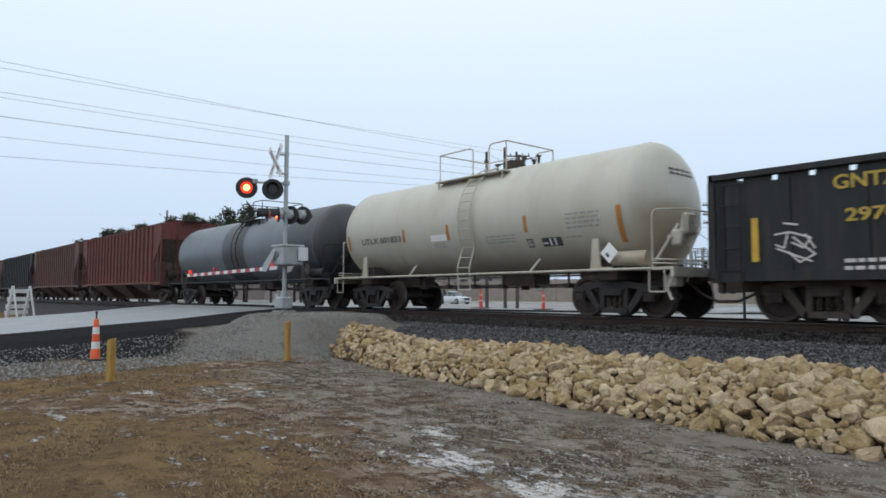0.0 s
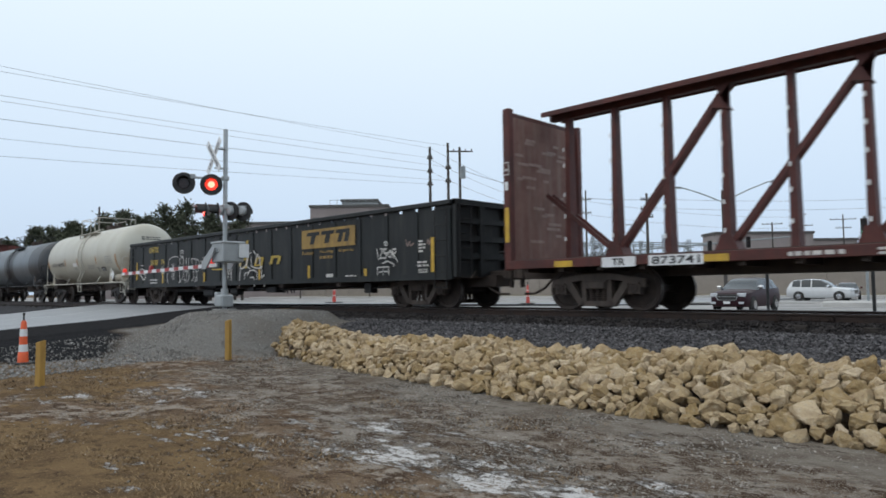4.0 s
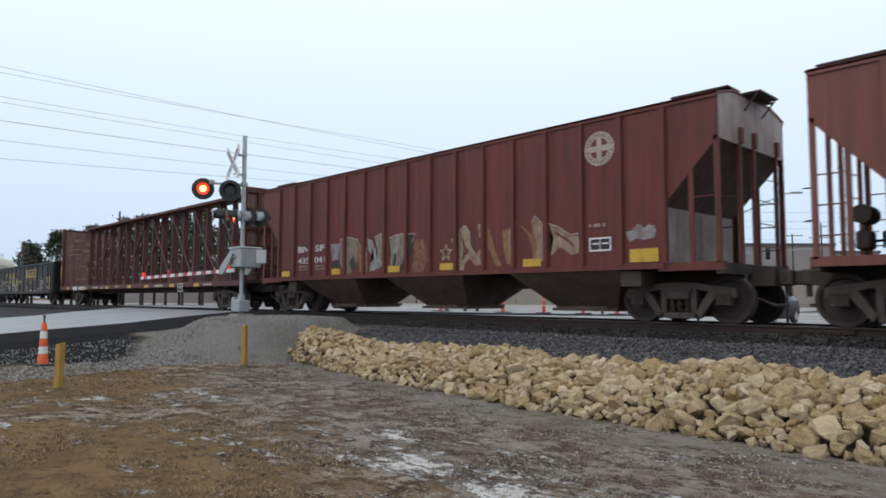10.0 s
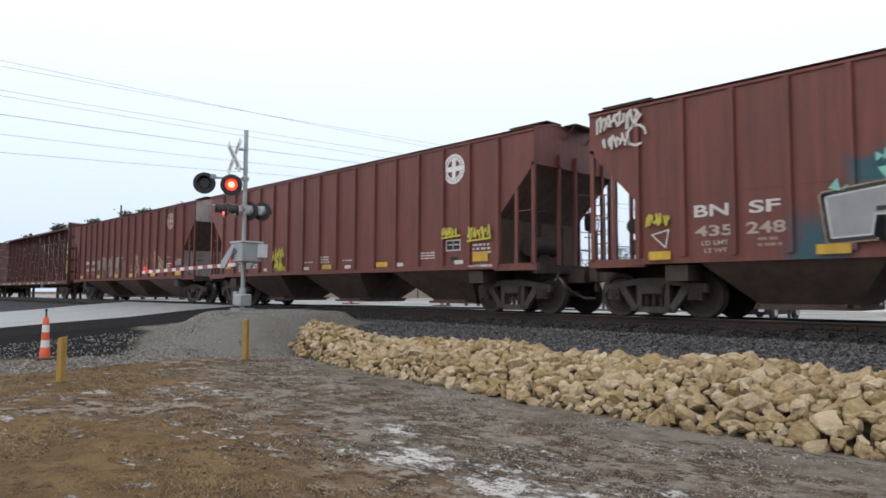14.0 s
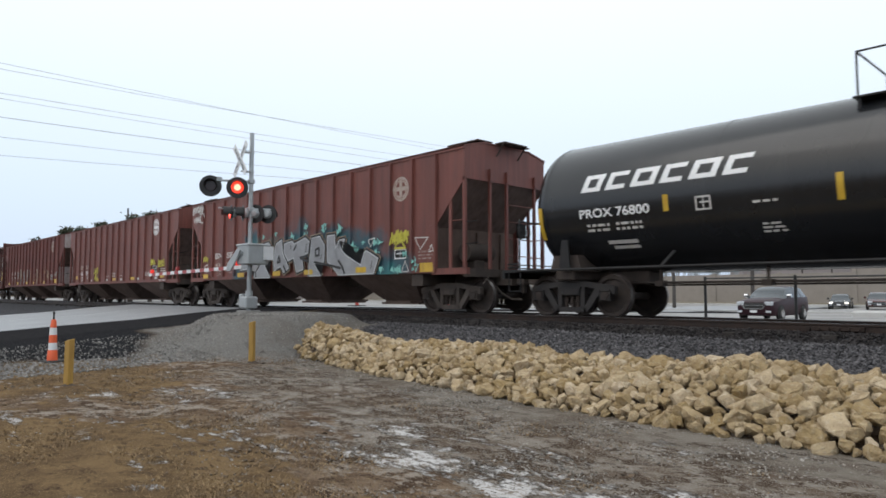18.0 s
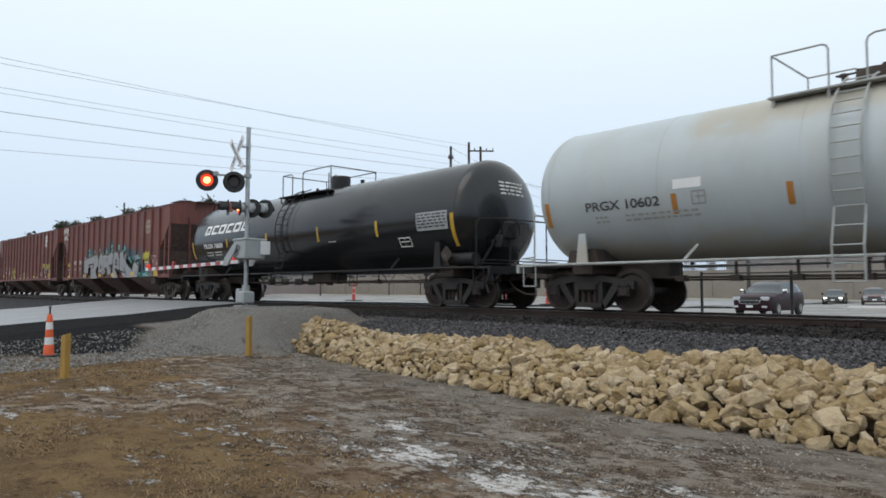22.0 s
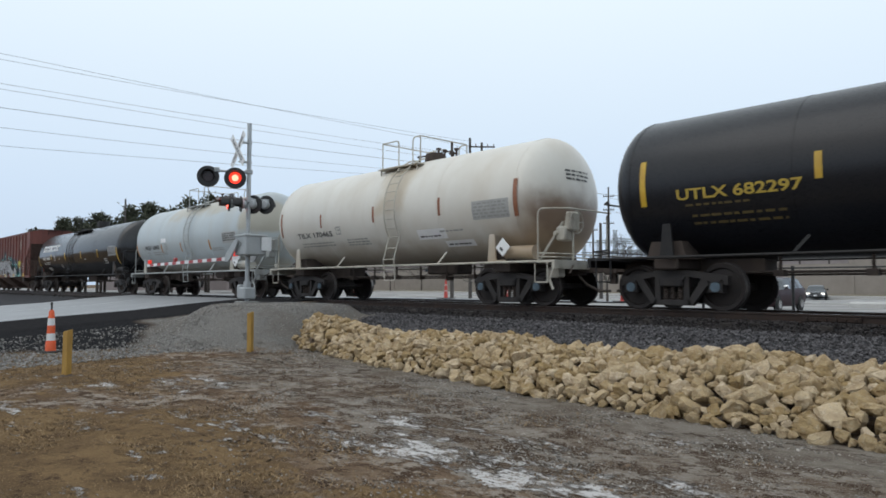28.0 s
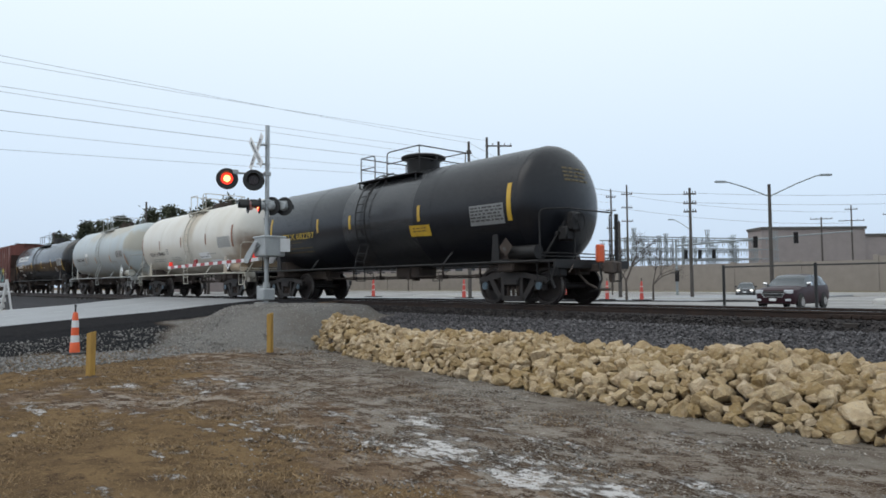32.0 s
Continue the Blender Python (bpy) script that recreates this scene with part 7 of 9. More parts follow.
def print_panel(s, x, z, w, h, back, ink, parent, seed):
    if back:
        mark_poly(s, [rect(x, z, w, h)], back, parent, "data_panel", 0.007)
    k = max(2, int(h / 0.085))
    mark_poly(s, bars(x + 0.04, z + h - 0.09, w - 0.08, k, 0.045, 0.035, random.Random(seed)), ink, parent, "small_print", 0.012)


def marks_procor(s, tank):
    wh = M["letter_clean"]
    # the owner's large name, as six slanted block shapes
    x = -6.8
    k = 0.13
    for i, (w, kind) in enumerate(((0.5, 2), (0.5, 3), (0.56, 2), (0.5, 3), (0.56, 2), (0.5, 3))):
        z, h, t = 2.65, 0.36, 0.09

        def sl(a, b, c, d):
            return [(x + a + k * (b / h), z + b), (x + a + c + k * (b / h), z + b), (x + a + c + k * ((b + d) / h), z + b + d), (x + a + k * ((b + d) / h), z + b + d)]

        quads = [sl(0, 0, 0.13, h), sl(0, h - t, w - 0.05, t)]
        if kind in (0, 1):
            quads += [sl(0, h * 0.38, w - 0.05, t), sl(w - 0.16, h * 0.4, 0.13, h * 0.6)]
        if kind == 1:
            quads += [sl(w - 0.18, 0, 0.13, h * 0.42)]
        if kind in (2, 3):
            quads += [sl(0, 0, w - 0.05, t)]
        if kind == 2:
            quads += [sl(w - 0.16, 0, 0.13, h)]
        mark_poly(s, quads, wh, tank, "painted_block", 0.008)
        x += w + 0.09
    mark_text(s, "PROX 76800", -6.85, 2.10, 0.19, wh, tank, 1.65)
    mark_poly(s, bars(-6.7, 1.92, 0.55, 2, 0.05, 0.05) + bars(-6.0, 1.92, 0.6, 2, 0.05, 0.05) + bars(-3.2, 2.1, 0.5, 1, 0.04) + bars(-3.1, 1.72, 0.4, 3, 0.035, 0.03) + bars(2.0, 1.95, 0.4, 1, 0.035), M["letter"], tank, "small_print", 0.008)
    mark_poly(s, [rect(-6.3, 1.55, 0.7, 0.07), rect(-6.2, 1.45, 0.6, 0.06)], M["letter"], tank, "small_print", 0.008)
    stencil_box(s, -4.25, 2.06, 0.3, 0.26, M["letter"], tank, 0.008)
    pillars(s, ((-7.9, 1.72, 2.42), (-4.85, 2.1, 2.42), (-1.8, 2.02, 2.46), (1.46, 2.0, 2.46), (4.5, 2.0, 2.45), (7.62, 1.6, 2.44, 0.13)), M["yellow"], tank, 0.11)
    print_panel(s, 6.25, 2.05, 1.2, 0.48, M["letter_old2"], M["letter_dark"], tank, 3)
    stencil_box(s, 5.4, 1.66, 0.5, 0.26, M["letter_clean"], tank, 0.01)
    end_print(tank, 8.45, s)


def end_print(tank, tip, s, mat=None, z=3.25, n=4):
    """Small print on the domed end."""
    polys, vs, fs = bars(-0.45, z, 0.9, n, 0.05, 0.05, random.Random(6)), [], []
    for q in polys:
        b = len(vs)
        for y, zz in q:
            r = math.hypot(y, zz - s.zc)
            d = s.r * 0.5
            vs.append((tip - d + d * math.sqrt(max(0, 1 - (r / s.r) ** 2)) + 0.012, y, zz))
        fs.append((b, b + 1, b + 2, b + 3))
    soup("small_print", vs, fs, mat or M["letter"], tank)


def marks_prgx(s, tank):
    dk = M["letter_dark"]
    mark_text(s, "PRGX 10602", -4.5, 2.12, 0.19, dk, tank, 1.7)
    mark_poly(s, bars(-3.6, 1.97, 1.6, 2, 0.04, 0.05) + bars(-4.3, 1.97, 0.3, 2, 0.04, 0.05) + bars(2.6, 1.95, 0.9, 2, 0.035, 0.04), M["letter_grey"], tank, "small_print", 0.008)
    mark_poly(s, [rect(-2.5, 2.4, 0.56, 0.18)], M["letter_clean"], tank, "label_plate", 0.008)
    stencil_box(s, -2.15, 2.08, 0.28, 0.26, M["letter_grey"], tank, 0.008)
    pillars(s, ((-5.5, 1.86, 2.38), (-2.5, 1.94, 2.32), (-0.4, 1.94, 2.32), (2.42, 1.92, 2.32), (5.1, 1.5, 2.32, 0.14)), M["orange"], tank, 0.11)
    print_panel(s, 3.62, 2.12, 1.16, 0.42, M["letter_pale"], M["letter_dark"], tank, 5)


def marks_tilx(s, tank):
    dk = M["letter_dark"]
    mark_text(s, "TILX 170465", -4.42, 2.01, 0.17, dk, tank, 2.0)
    mark_poly(s, bars(-4.3, 1.82, 1.9, 2, 0.035, 0.05) + bars(-1.75, 1.85, 1.1, 3, 0.04, 0.035) + bars(2.4, 1.88, 0.9, 1, 0.04), M["letter_grey"], tank, "small_print", 0.008)
    mark_poly(s, [rect(1.52, 1.72, 1.1, 0.26), rect(2.45, 1.5, 1.05, 0.16)], M["letter_clean"], tank, "label_plate", 0.008)
    mark_poly(s, bars(1.6, 1.78, 0.8, 1, 0.04) + bars(2.55, 1.55, 0.8, 1, 0.035), dk, tank, "small_print", 0.012)
    stencil_box(s, -2.2, 2.05, 0.26, 0.24, M["letter_grey"], tank, 0.008)
    pillars(s, ((-5.35, 2.1, 2.9), (-2.95, 2.3, 2.73, 0.08), (-0.25, 2.3, 2.76), (2.54, 2.3, 2.76), (5.13, 2.1, 2.98, 0.13)), M["rustbar"], tank, 0.09)
    print_panel(s, 3.72, 2.1, 1.2, 0.45, M["letter_pale"], M["letter_grey"], tank, 7)
    end_print(tank, 5.86, s, M["letter_dark"], 3.2, 3)


def marks_utlx(s, tank):
    ye = M["letter_yellow"]
    mark_text(s, "UTLX 682297", -5.35, 2.10, 0.21, ye, tank, 2.25)
    mark_poly(s, bars(-5.2, 1.98, 1.2, 1, 0.04) + bars(-5.1, 1.78, 1.7, 2, 0.045, 0.09), M["letter_dim"], tank, "small_print", 0.008)
    pillars(s, ((-6.05, 2.04, 2.93), (-2.85, 2.25, 2.7), (-0.96, 2.25, 2.68), (2.4, 2.25, 2.69), (5.78, 2.03, 2.94, 0.14)), M["yellow"], tank, 0.12)
    mark_poly(s, [[(1.95, 1.86), (2.82, 1.84), (2.82, 2.14), (1.95, 2.16)]], M["yellow"], tank, "notice_board", 0.012)
    mark_poly(s, bars(2.1, 2.05, 0.6, 2, 0.03, 0.05), M["letter_dim"], tank, "small_print", 0.015)
    print_panel(s, 4.42, 1.98, 1.18, 0.5, M["letter_grey2"], M["letter_dark"], tank, 9)
    end_print(tank, 6.73, s, M["letter_dim"], 3.3, 4)


def marks_cream(s, tank):
    dk = M["letter_dark"]
    mark_text(s, "UTLX 601833", -4.72, 2.06, 0.18, dk, tank, 2.05)
    mark_poly(s, [rect(-1.3, 1.98, 0.68, 0.17)], M["letter_clean"], tank, "label_plate", 0.008)
    mark_poly(s, bars(0.9, 1.95, 1.0, 3, 0.035, 0.04) + bars(-1.2, 1.88, 0.5, 2, 0.03, 0.04) + bars(3.45, 1.8, 0.5, 1, 0.03) + bars(3.55, 2.3, 0.95, 4, 0.04, 0.06), M["letter_grey"], tank, "small_print", 0.008)
    mark_poly(s, [rect(2.72, 1.64, 0.6, 0.2)], M["letter_dark"], tank, "notice_board", 0.008)
    mark_poly(s, [rect(2.95, 1.66, 0.05, 0.16), rect(3.1, 1.66, 0.05, 0.16), rect(2.76, 1.7, 0.12, 0.04)], M["letter_clean"], tank, "stencil", 0.012)
    stencil_box(s, 2.25, 1.64, 0.2, 0.2, M["letter_dark"], tank, 0.008)
    pillars(s, ((-5.45, 1.92, 2.37), (-2.52, 2.03, 2.4), (-0.55, 1.99, 2.4), (2.3, 2.0, 2.4), (4.98, 1.62, 2.4, 0.13)), M["orange"], tank, 0.11)
    end_print(tank, 5.71, s, M["letter_dark"], 3.2, 2)


M["letter_old2"] = surf("grey_white_panel", (0.42, 0.43, 0.44), (0.33, 0.34, 0.35), 6, 0.55)
M["letter_grey"] = surf("faint_grey_print", (0.27, 0.27, 0.26), (0.33, 0.33, 0.31), 7, 0.6)
M["letter_grey2"] = surf("grey_data_panel", (0.24, 0.25, 0.255), (0.19, 0.195, 0.2), 6, 0.55)
M["letter_dim"] = surf("dim_yellow_print", (0.14, 0.10, 0.03), (0.08, 0.06, 0.03), 8, 0.6)


def end_of_train(car, x):
    """The marker on the last coupler: a red flag case with its hose."""
    bm = bmesh.new()
    box(bm, x + 0.10, x + 0.22, -0.18, 0.06, 1.0, 1.42, bevel=0.03)
    part("train_end_marker", bm, M["cone"], car, "orange-red train end marker")
    bm = bmesh.new()
    rod(bm, (x + 0.35, 0.35, 0.95), (x + 0.35, 0.35, 2.15), 0.05, 8)
    pipe(bm, [(x + 0.15, -0.1, 1.0), (x + 0.3, -0.2, 0.6), (x + 0.25, -0.3, 0.35), (x + 0.0, -0.3, 0.3)], 0.025, 6)
    part("marker_hose", bm, M["blacksteel"], car)

hopper_car(-97.5, M["hopper3"], "brown covered hopper car with ribbed sides")
hopper_car(-80.3, M["gondola"], "dark weathered covered hopper car with ribbed sides")
hopper_car(-62.7, M["hopper3"], "weathered brown covered hopper car with ribbed sides", ribs=20)
hopper_car(-45.0, M["hopper"], "oxide red covered hopper car with ribbed sides", ribs=20)
tank_car(-28.0, -7.3, 7.3, (-6.2, 6.2), 1.42, 2.42, M["greytank"], "blue-grey tank car with black centre band and end", M["blacksteel"], bands=((-1.3, 0.9, M["greyband"]), (4.6, 9, M["greyband"])))
tank_car(-13.47, -6.22, 5.71, (-4.65, 4.55), 1.46, 2.47, M["cream"], "dirty cream tank car with orange reflectors", M["creamsteel"], decorate=marks_cream, ladder_x=0.1, rails=(-1.45, -0.06, 0.56, 1.2), manway_x=0.6)
gondola_car(3.87)
centre_beam_car(27.21)
hopper_car(48.53, M["hopper"], "oxide red covered hopper car with faded spray-painted shapes", decorate=marks_a, seam=False, pale_ends=True)
hopper_car(66.28, M["hopper2"], "oxide red covered hopper car with a round white emblem", decorate=marks_b)
hopper_car(84.0, M["hopper2"], "oxide red covered hopper car with grey and teal spray-painted lettering", decorate=marks_c, sheet=M["hopper_tagged"])
tank_car(102.33, -8.5, 8.45, (-7.4, 7.2), 1.5, 2.46, M["blacktank"], "glossy black tank car with white lettering and yellow reflectors", M["blacksteel"], dome="drum", ladder_x=-0.9, rails=(-1.65, -1.0, -0.33, 1.37), manway_x=0.62, decorate=marks_procor)
tank_car(118.51, -6.2, 5.73, (-4.75, 4.5), 1.53, 2.60, M["paleblue"], "pale blue-grey tank car with tan-stained top and end", M["galvdirty"], decorate=marks_prgx, ladder_x=0.35, rails=(-0.85, 0.08, 0.66, 1.05), manway_x=0.55)
tank_car(132.05, -6.16, 5.86, (-4.55, 4.5), 1.53, 2.60, M["white"], "white tank car with brown rust stains", M["creamsteel"], cap="cap_blue", decorate=marks_tilx, ladder_x=0.48, rails=(-0.55, 0.2, 0.82, 1.15), manway_x=0.75)
last = tank_car(146.51, -7.1, 6.73, (-5.7, 5.45), 1.5, 2.48, M["blackmatt"], "matt black tank car with yellow reflectors, last of the train", M["blacksteel"], dome="big", bands=((-1.35, 2.15, M["blackworn"]), ), cap="cap_blue", ladder_x=-0.4, rails=(-1.13, -0.38, 0.24, 1.78), mid_rail=True, manway_x=0.87, decorate=marks_utlx)
end_of_train(last, 7.2)

# ---- level crossing signal ----
LAMPS = []     # (turning lamp, pose at rest, lit in the first half of the cycle)


def lamp_unit(parent, at, facing, lit_first, size=0.30, back=False, live=True):
    """A flashing-light unit: black round background, hood, red lens and the lamp that turns behind it.
    facing: the degrees about z by which its front, at rest towards -y, is turned."""
    base = obj("light_unit", None, parent, pose(*at, 0, 0, facing))
    bm = bmesh.new()
    turned(bm, [(0.13, 0.0), (size, 0.0), (size, 0.02), (0.0, 0.02)], 36, Matrix.Rotation(radians(-90), 4, "X"))
    part("background_disc", bm, M["black"], base)
    bm = bmesh.new()
    turned(bm, [(0.14, 0.02), (0.14, 0.10), (0.10, 0.16), (0.0, 0.18)], 24, Matrix.Rotation(radians(-90), 4, "X"))
    part("housing", bm, M["alu"], base, "silver lamp housing", smooth=True)
    bm = bmesh.new()
    for k in range(16):
        a0, a1 = radians(-20 + k * 13.75), radians(-20 + (k + 1) * 13.75)
        r, d0, d1 = 0.19, 0.26, 0.26
        vs = [bm.verts.new(p) for p in ((r * math.cos(a0), 0, r * math.sin(a0)), (r * math.cos(a1), 0, r * math.sin(a1)), (r * math.cos(a1), -d1, r * math.sin(a1)), (r * math.cos(a0), -d0, r * math.sin(a0)))]
        bm.faces.new(vs)
    part("hood", bm, M["black"], base)
    bm = bmesh.new()
    turned(bm, [(0.0, -0.03), (0.08, -0.025), (0.142, 0.0), (0.142, 0.012), (0.0, 0.012)], 28, Matrix.Rotation(radians(-90), 4, "X"))
    part("lens_rim", bm, M["lens_dark"], base, "dark red glass lens", smooth=True)
    if live:
        bm = bmesh.new()
        # one face of the lamp is a glowing reflector, the other its dark back
        turned(bm, [(0.0, -0.045), (0.10, -0.04)], 24, Matrix.Rotation(radians(-90), 4, "X"))
        turned(bm, [(0.10, -0.04), (0.18, -0.034)], 24, Matrix.Rotation(radians(-90), 4, "X"), mi=1)
        turned(bm, [(0.18, -0.034), (0.15, 0.03), (0.0, 0.03)], 24, Matrix.Rotation(radians(-90), 4, "X"), mi=2)
        lamp = part("lamp", bm, [M["lamp_core"] if lit_first else M["lamp_core_red"], M["lamp_red"], M["lens_dark"]], base, "red signal lamp")
        LAMPS.append((lamp, lit_first))
    return base


def build_signal():
    M["lens_dark"] = surf("dark_red_glass", (0.030, 0.006, 0.006), (0.02, 0.005, 0.005), 9, 0.25, bump=0)
    M["lamp_core"] = glow("lamp_glow", (1.0, 0.50, 0.14), 4.0)
    M["lamp_red"] = glow("lamp_red_glow", (1.0, 0.05, 0.025), 1.4)
    M["lamp_core_red"] = glow("lamp_core_red", (1.0, 0.20, 0.13), 4.0)
    M["lens_lit"] = glow("arm_lamp_glow", (1.0, 0.06, 0.04), 0.45)
    sig = thing("crossing_signal", "level crossing signal with red flashers, crossbuck and lowered gate", "crossing signal", pose(-19.2, 10.0, 0.0))
    bm = bmesh.new()
    rod(bm, (0, 0, 0.0), (0, 0, 5.42), 0.068, 18)
    rod(bm, (0, 0, 5.42), (0, 0, 5.46), 0.075, 18)
    part("mast", bm, M["galv"], sig, smooth=True)
    bm = bmesh.new()
    box(bm, -0.28, 0.28, -0.28, 0.28, -0.5, 0.0, bevel=0.03)
    part("foundation", bm, M["mound"], sig)
    bm = bmesh.new()
    box(bm, -0.20, 0.20, -0.20, 0.20, 0.05, 0.42, bevel=0.04)
    box(bm, -0.36, -0.18, -0.16, 0.16, 0.08, 0.5, bevel=0.03)
    rod(bm, (0, 0, 0.42), (0, 0, 0.6), 0.11, 14)
    part("junction_box", bm, M["alu"], sig)
    # the crossbuck: two white boards with bars of worn lettering
    buck = obj("crossbuck", None, sig, pose(-0.14, -0.30, 4.62, 0, 0, -4))
    for a in (-45, 45):
        bm = bmesh.new()
        box(bm, -0.66, 0.66, -0.012 if a < 0 else -0.022, 0.0 if a < 0 else -0.010, -0.115, 0.115)
        b = part("crossbuck_board", bm, M["sign_white"], buck, m=pose(0, 0, 0, 0, a, 0))
        bm = bmesh.new()
        word = "RAILROAD" if a > 0 else "CROSSING"
        vs, fs = lettering(word, 0.12, 1.0)
        y = -0.016 if a < 0 else -0.026
        soup("lettering", [(p - 0.5, y, q - 0.06) for p, q in vs], fs, M["black"], b)
        bm.free()
    for z in (4.25, 4.85):
        bm = bmesh.new()
        turned(bm, [(0.07, z - 0.025), (0.085, z - 0.025), (0.085, z + 0.025), (0.07, z + 0.025)], 16, Matrix.Identity(4))
        box(bm, -0.12, 0.03, -0.30, -0.06, z - 0.02, z + 0.02)
        part("clamp", bm, M["galv"], sig)
    # upper pair of lamps, on a bracket that reaches out towards the lawn
    rx, ry = 0.461, 0.887
    bm = bmesh.new()
    pipe(bm, [(0, 0, 3.95), (-1.25 * rx, -1.25 * ry, 3.95)], 0.035, 10)
    for d in (-1.21, -0.41):
        rod(bm, (d * rx, d * ry, 3.95), (d * rx, d * ry, 3.80), 0.03, 8)
    box(bm, -0.09, 0.09, -0.09, 0.09, 3.88, 4.02, bevel=0.02)
    box(bm, -0.95 * rx - 0.08, -0.95 * rx + 0.08, -0.95 * ry - 0.08, -0.95 * ry + 0.08, 3.9, 4.05, bevel=0.02)
    part("bracket", bm, M["alu"], sig)
    face = math.degrees(math.atan2(0.887, 0.461))
    lamp_unit(sig, (-1.21 * rx + 0.06, -1.21 * ry, 3.76), face, True, 0.325)
    lamp_unit(sig, (-0.43 * rx + 0.06, -0.43 * ry, 3.74), face, False, 0.325)
    # lower pairs on the cross-arm
    bm = bmesh.new()
    pipe(bm, [(-0.95 * rx, -0.95 * ry, 3.10), (0.72 * rx, 0.72 * ry, 3.10)], 0.03, 10)
    box(bm, -0.1, 0.1, -0.1, 0.1, 3.0, 3.15, bevel=0.02)
    part("bracket", bm, M["alu"], sig)
    for d, lit in ((-0.62, False), (-0.28, True)):
        lamp_unit(sig, (d * rx + 0.10, d * ry, 2.95), face - 78, lit, 0.24)
    for d in (0.17, 0.55):
        lamp_unit(sig, (d * rx - 0.05, d * ry, 2.96), face + 150, True, 0.29, live=False)
    # gate mechanism and counterweight
    bm = bmesh.new()
    box(bm, -0.10, 0.62, -0.38, 0.30, 1.38, 1.98, bevel=0.03)
    box(bm, -0.13, 0.65, -0.41, 0.33, 1.93, 2.0, bevel=0.02)
    rod(bm, (0.26, -0.42, 1.72), (0.26, -0.38, 1.72), 0.06, 10)
    part("gate_motor", bm, M["alu"], sig, "grey gate motor housing")
    bm = bmesh.new()
    for y in (-0.46, 0.38):
        bm = bmesh.new()
        plate(bm, [(-0.55, 1.20), (-0.30, 1.20), (0.10, 1.55), (0.30, 1.80), (0.10, 1.85), (-0.25, 1.60), (-0.50, 1.42)], y - 0.02, y + 0.02)
        part("gate_support_arm", bm, M["alu"], sig)
    bm = bmesh.new()
    box(bm, 0.65, 0.72, 0.10, 0.40, 1.52, 1.92)
    part("plate", bm, M["sign_white"], sig, "small white notice plate")
    soup("bars", [(0.64, y, z) for i in range(3) for y, z in ((0.14, 1.58 + 0.11 * i), (0.36, 1.58 + 0.11 * i), (0.36, 1.63 + 0.11 * i), (0.14, 1.63 + 0.11 * i))], [(4 * i, 4 * i + 1, 4 * i + 2, 4 * i + 3) for i in range(3)], M["black"], sig)
    # the gate arm with its red and white bands, braces and lamps
    arm = obj("gate_arm", None, sig, pose(-0.45, -0.04, 1.33, 0, 0.7, 180))
    n = 10
    bm = bmesh.new()
    box(bm, -0.04, 7.6, -0.022, 0.022, -0.055, 0.055)
    part("beam", bm, M["sign_white"], arm)
    for i in range(n):
        x = 0.45 + i * 0.72
        for y in (-0.026, 0.026):
            soup("stripe", [(x, y, -0.054), (x + 0.36, y, -0.054), (x + 0.36, y, 0.054), (x, y, 0.054)], [(0, 1, 2, 3)], M["red_tape"], arm)
    for x in (0.25, 4.9, 7.35):
        bm = bmesh.new()
        box(bm, x - 0.05, x + 0.05, -0.06, 0.06, 0.055, 0.11)
        rod(bm, (x - 0.07, 0, 0.15), (x + 0.07, 0, 0.15), 0.055, 12)
        part("arm_lamp", bm, M["lens_lit"] if x > 7 or x < 1 else M["red_tape"], arm)


build_signal()


def channelizer(m, label="orange and white striped traffic cone on a black base", s=1.0, tall=1.0, worn=False):
    c = thing("traffic_cone", label, "traffic cone", m)
    bm = bmesh.new()
    n = 4
    box(bm, -0.21 * s, 0.21 * s, -0.21 * s, 0.21 * s, 0.0, 0.05, bevel=0.015)
    part("base", bm, M["rubber"], c)
    prof = [(0.112, 0.045), (0.100, 0.26), (0.090, 0.28), (0.086, 0.42), (0.084, 0.44), (0.078, 0.60), (0.076, 0.62), (0.070, 0.76), (0.068, 0.78), (0.055, 0.93), (0.035, 0.97)]
    if worn:
        # narrow bands of tape, mostly rubbed off
        prof = [(0.112, 0.045), (0.094, 0.36), (0.093, 0.37), (0.090, 0.42), (0.089, 0.43), (0.078, 0.66), (0.077, 0.67), (0.073, 0.72), (0.072, 0.73), (0.055, 0.93), (0.035, 0.97)]
    cols = ["cone", "cone", "sign_white", "sign_white", "cone", "cone", "sign_white", "sign_white", "cone", "cone"]
    for k in range(0, 10, 2):
        white = cols[k] == "sign_white"
        bm = bmesh.new()
        turned(bm, [(r + (0.002 if white else 0), z * tall) for r, z in prof[k:k + 3]], 24, Matrix.Identity(4))
        part("white_band" if white else "orange_band", bm, M["faded_tape" if white and worn else "cone_red" if worn and not white else cols[k]], c, smooth=True)
    bm = bmesh.new()
    rod(bm, (0, 0, 0.9 * tall), (0, 0, 0.97 * tall + 0.15), 0.018, 10)
    rod(bm, (0, 0, 0.97 * tall + 0.12), (0, 0, 0.97 * tall + 0.17), 0.028, 10)
    part("handle", bm, M["rubber"], c)
    return c


def gz(x, y):
    return float(ground_height(np.array([float(x)]), np.array([float(y)]))[0])


channelizer(pose(-17.4, 4.26, gz(-17.4, 4.26) + 0.01, 0, 0, 20))


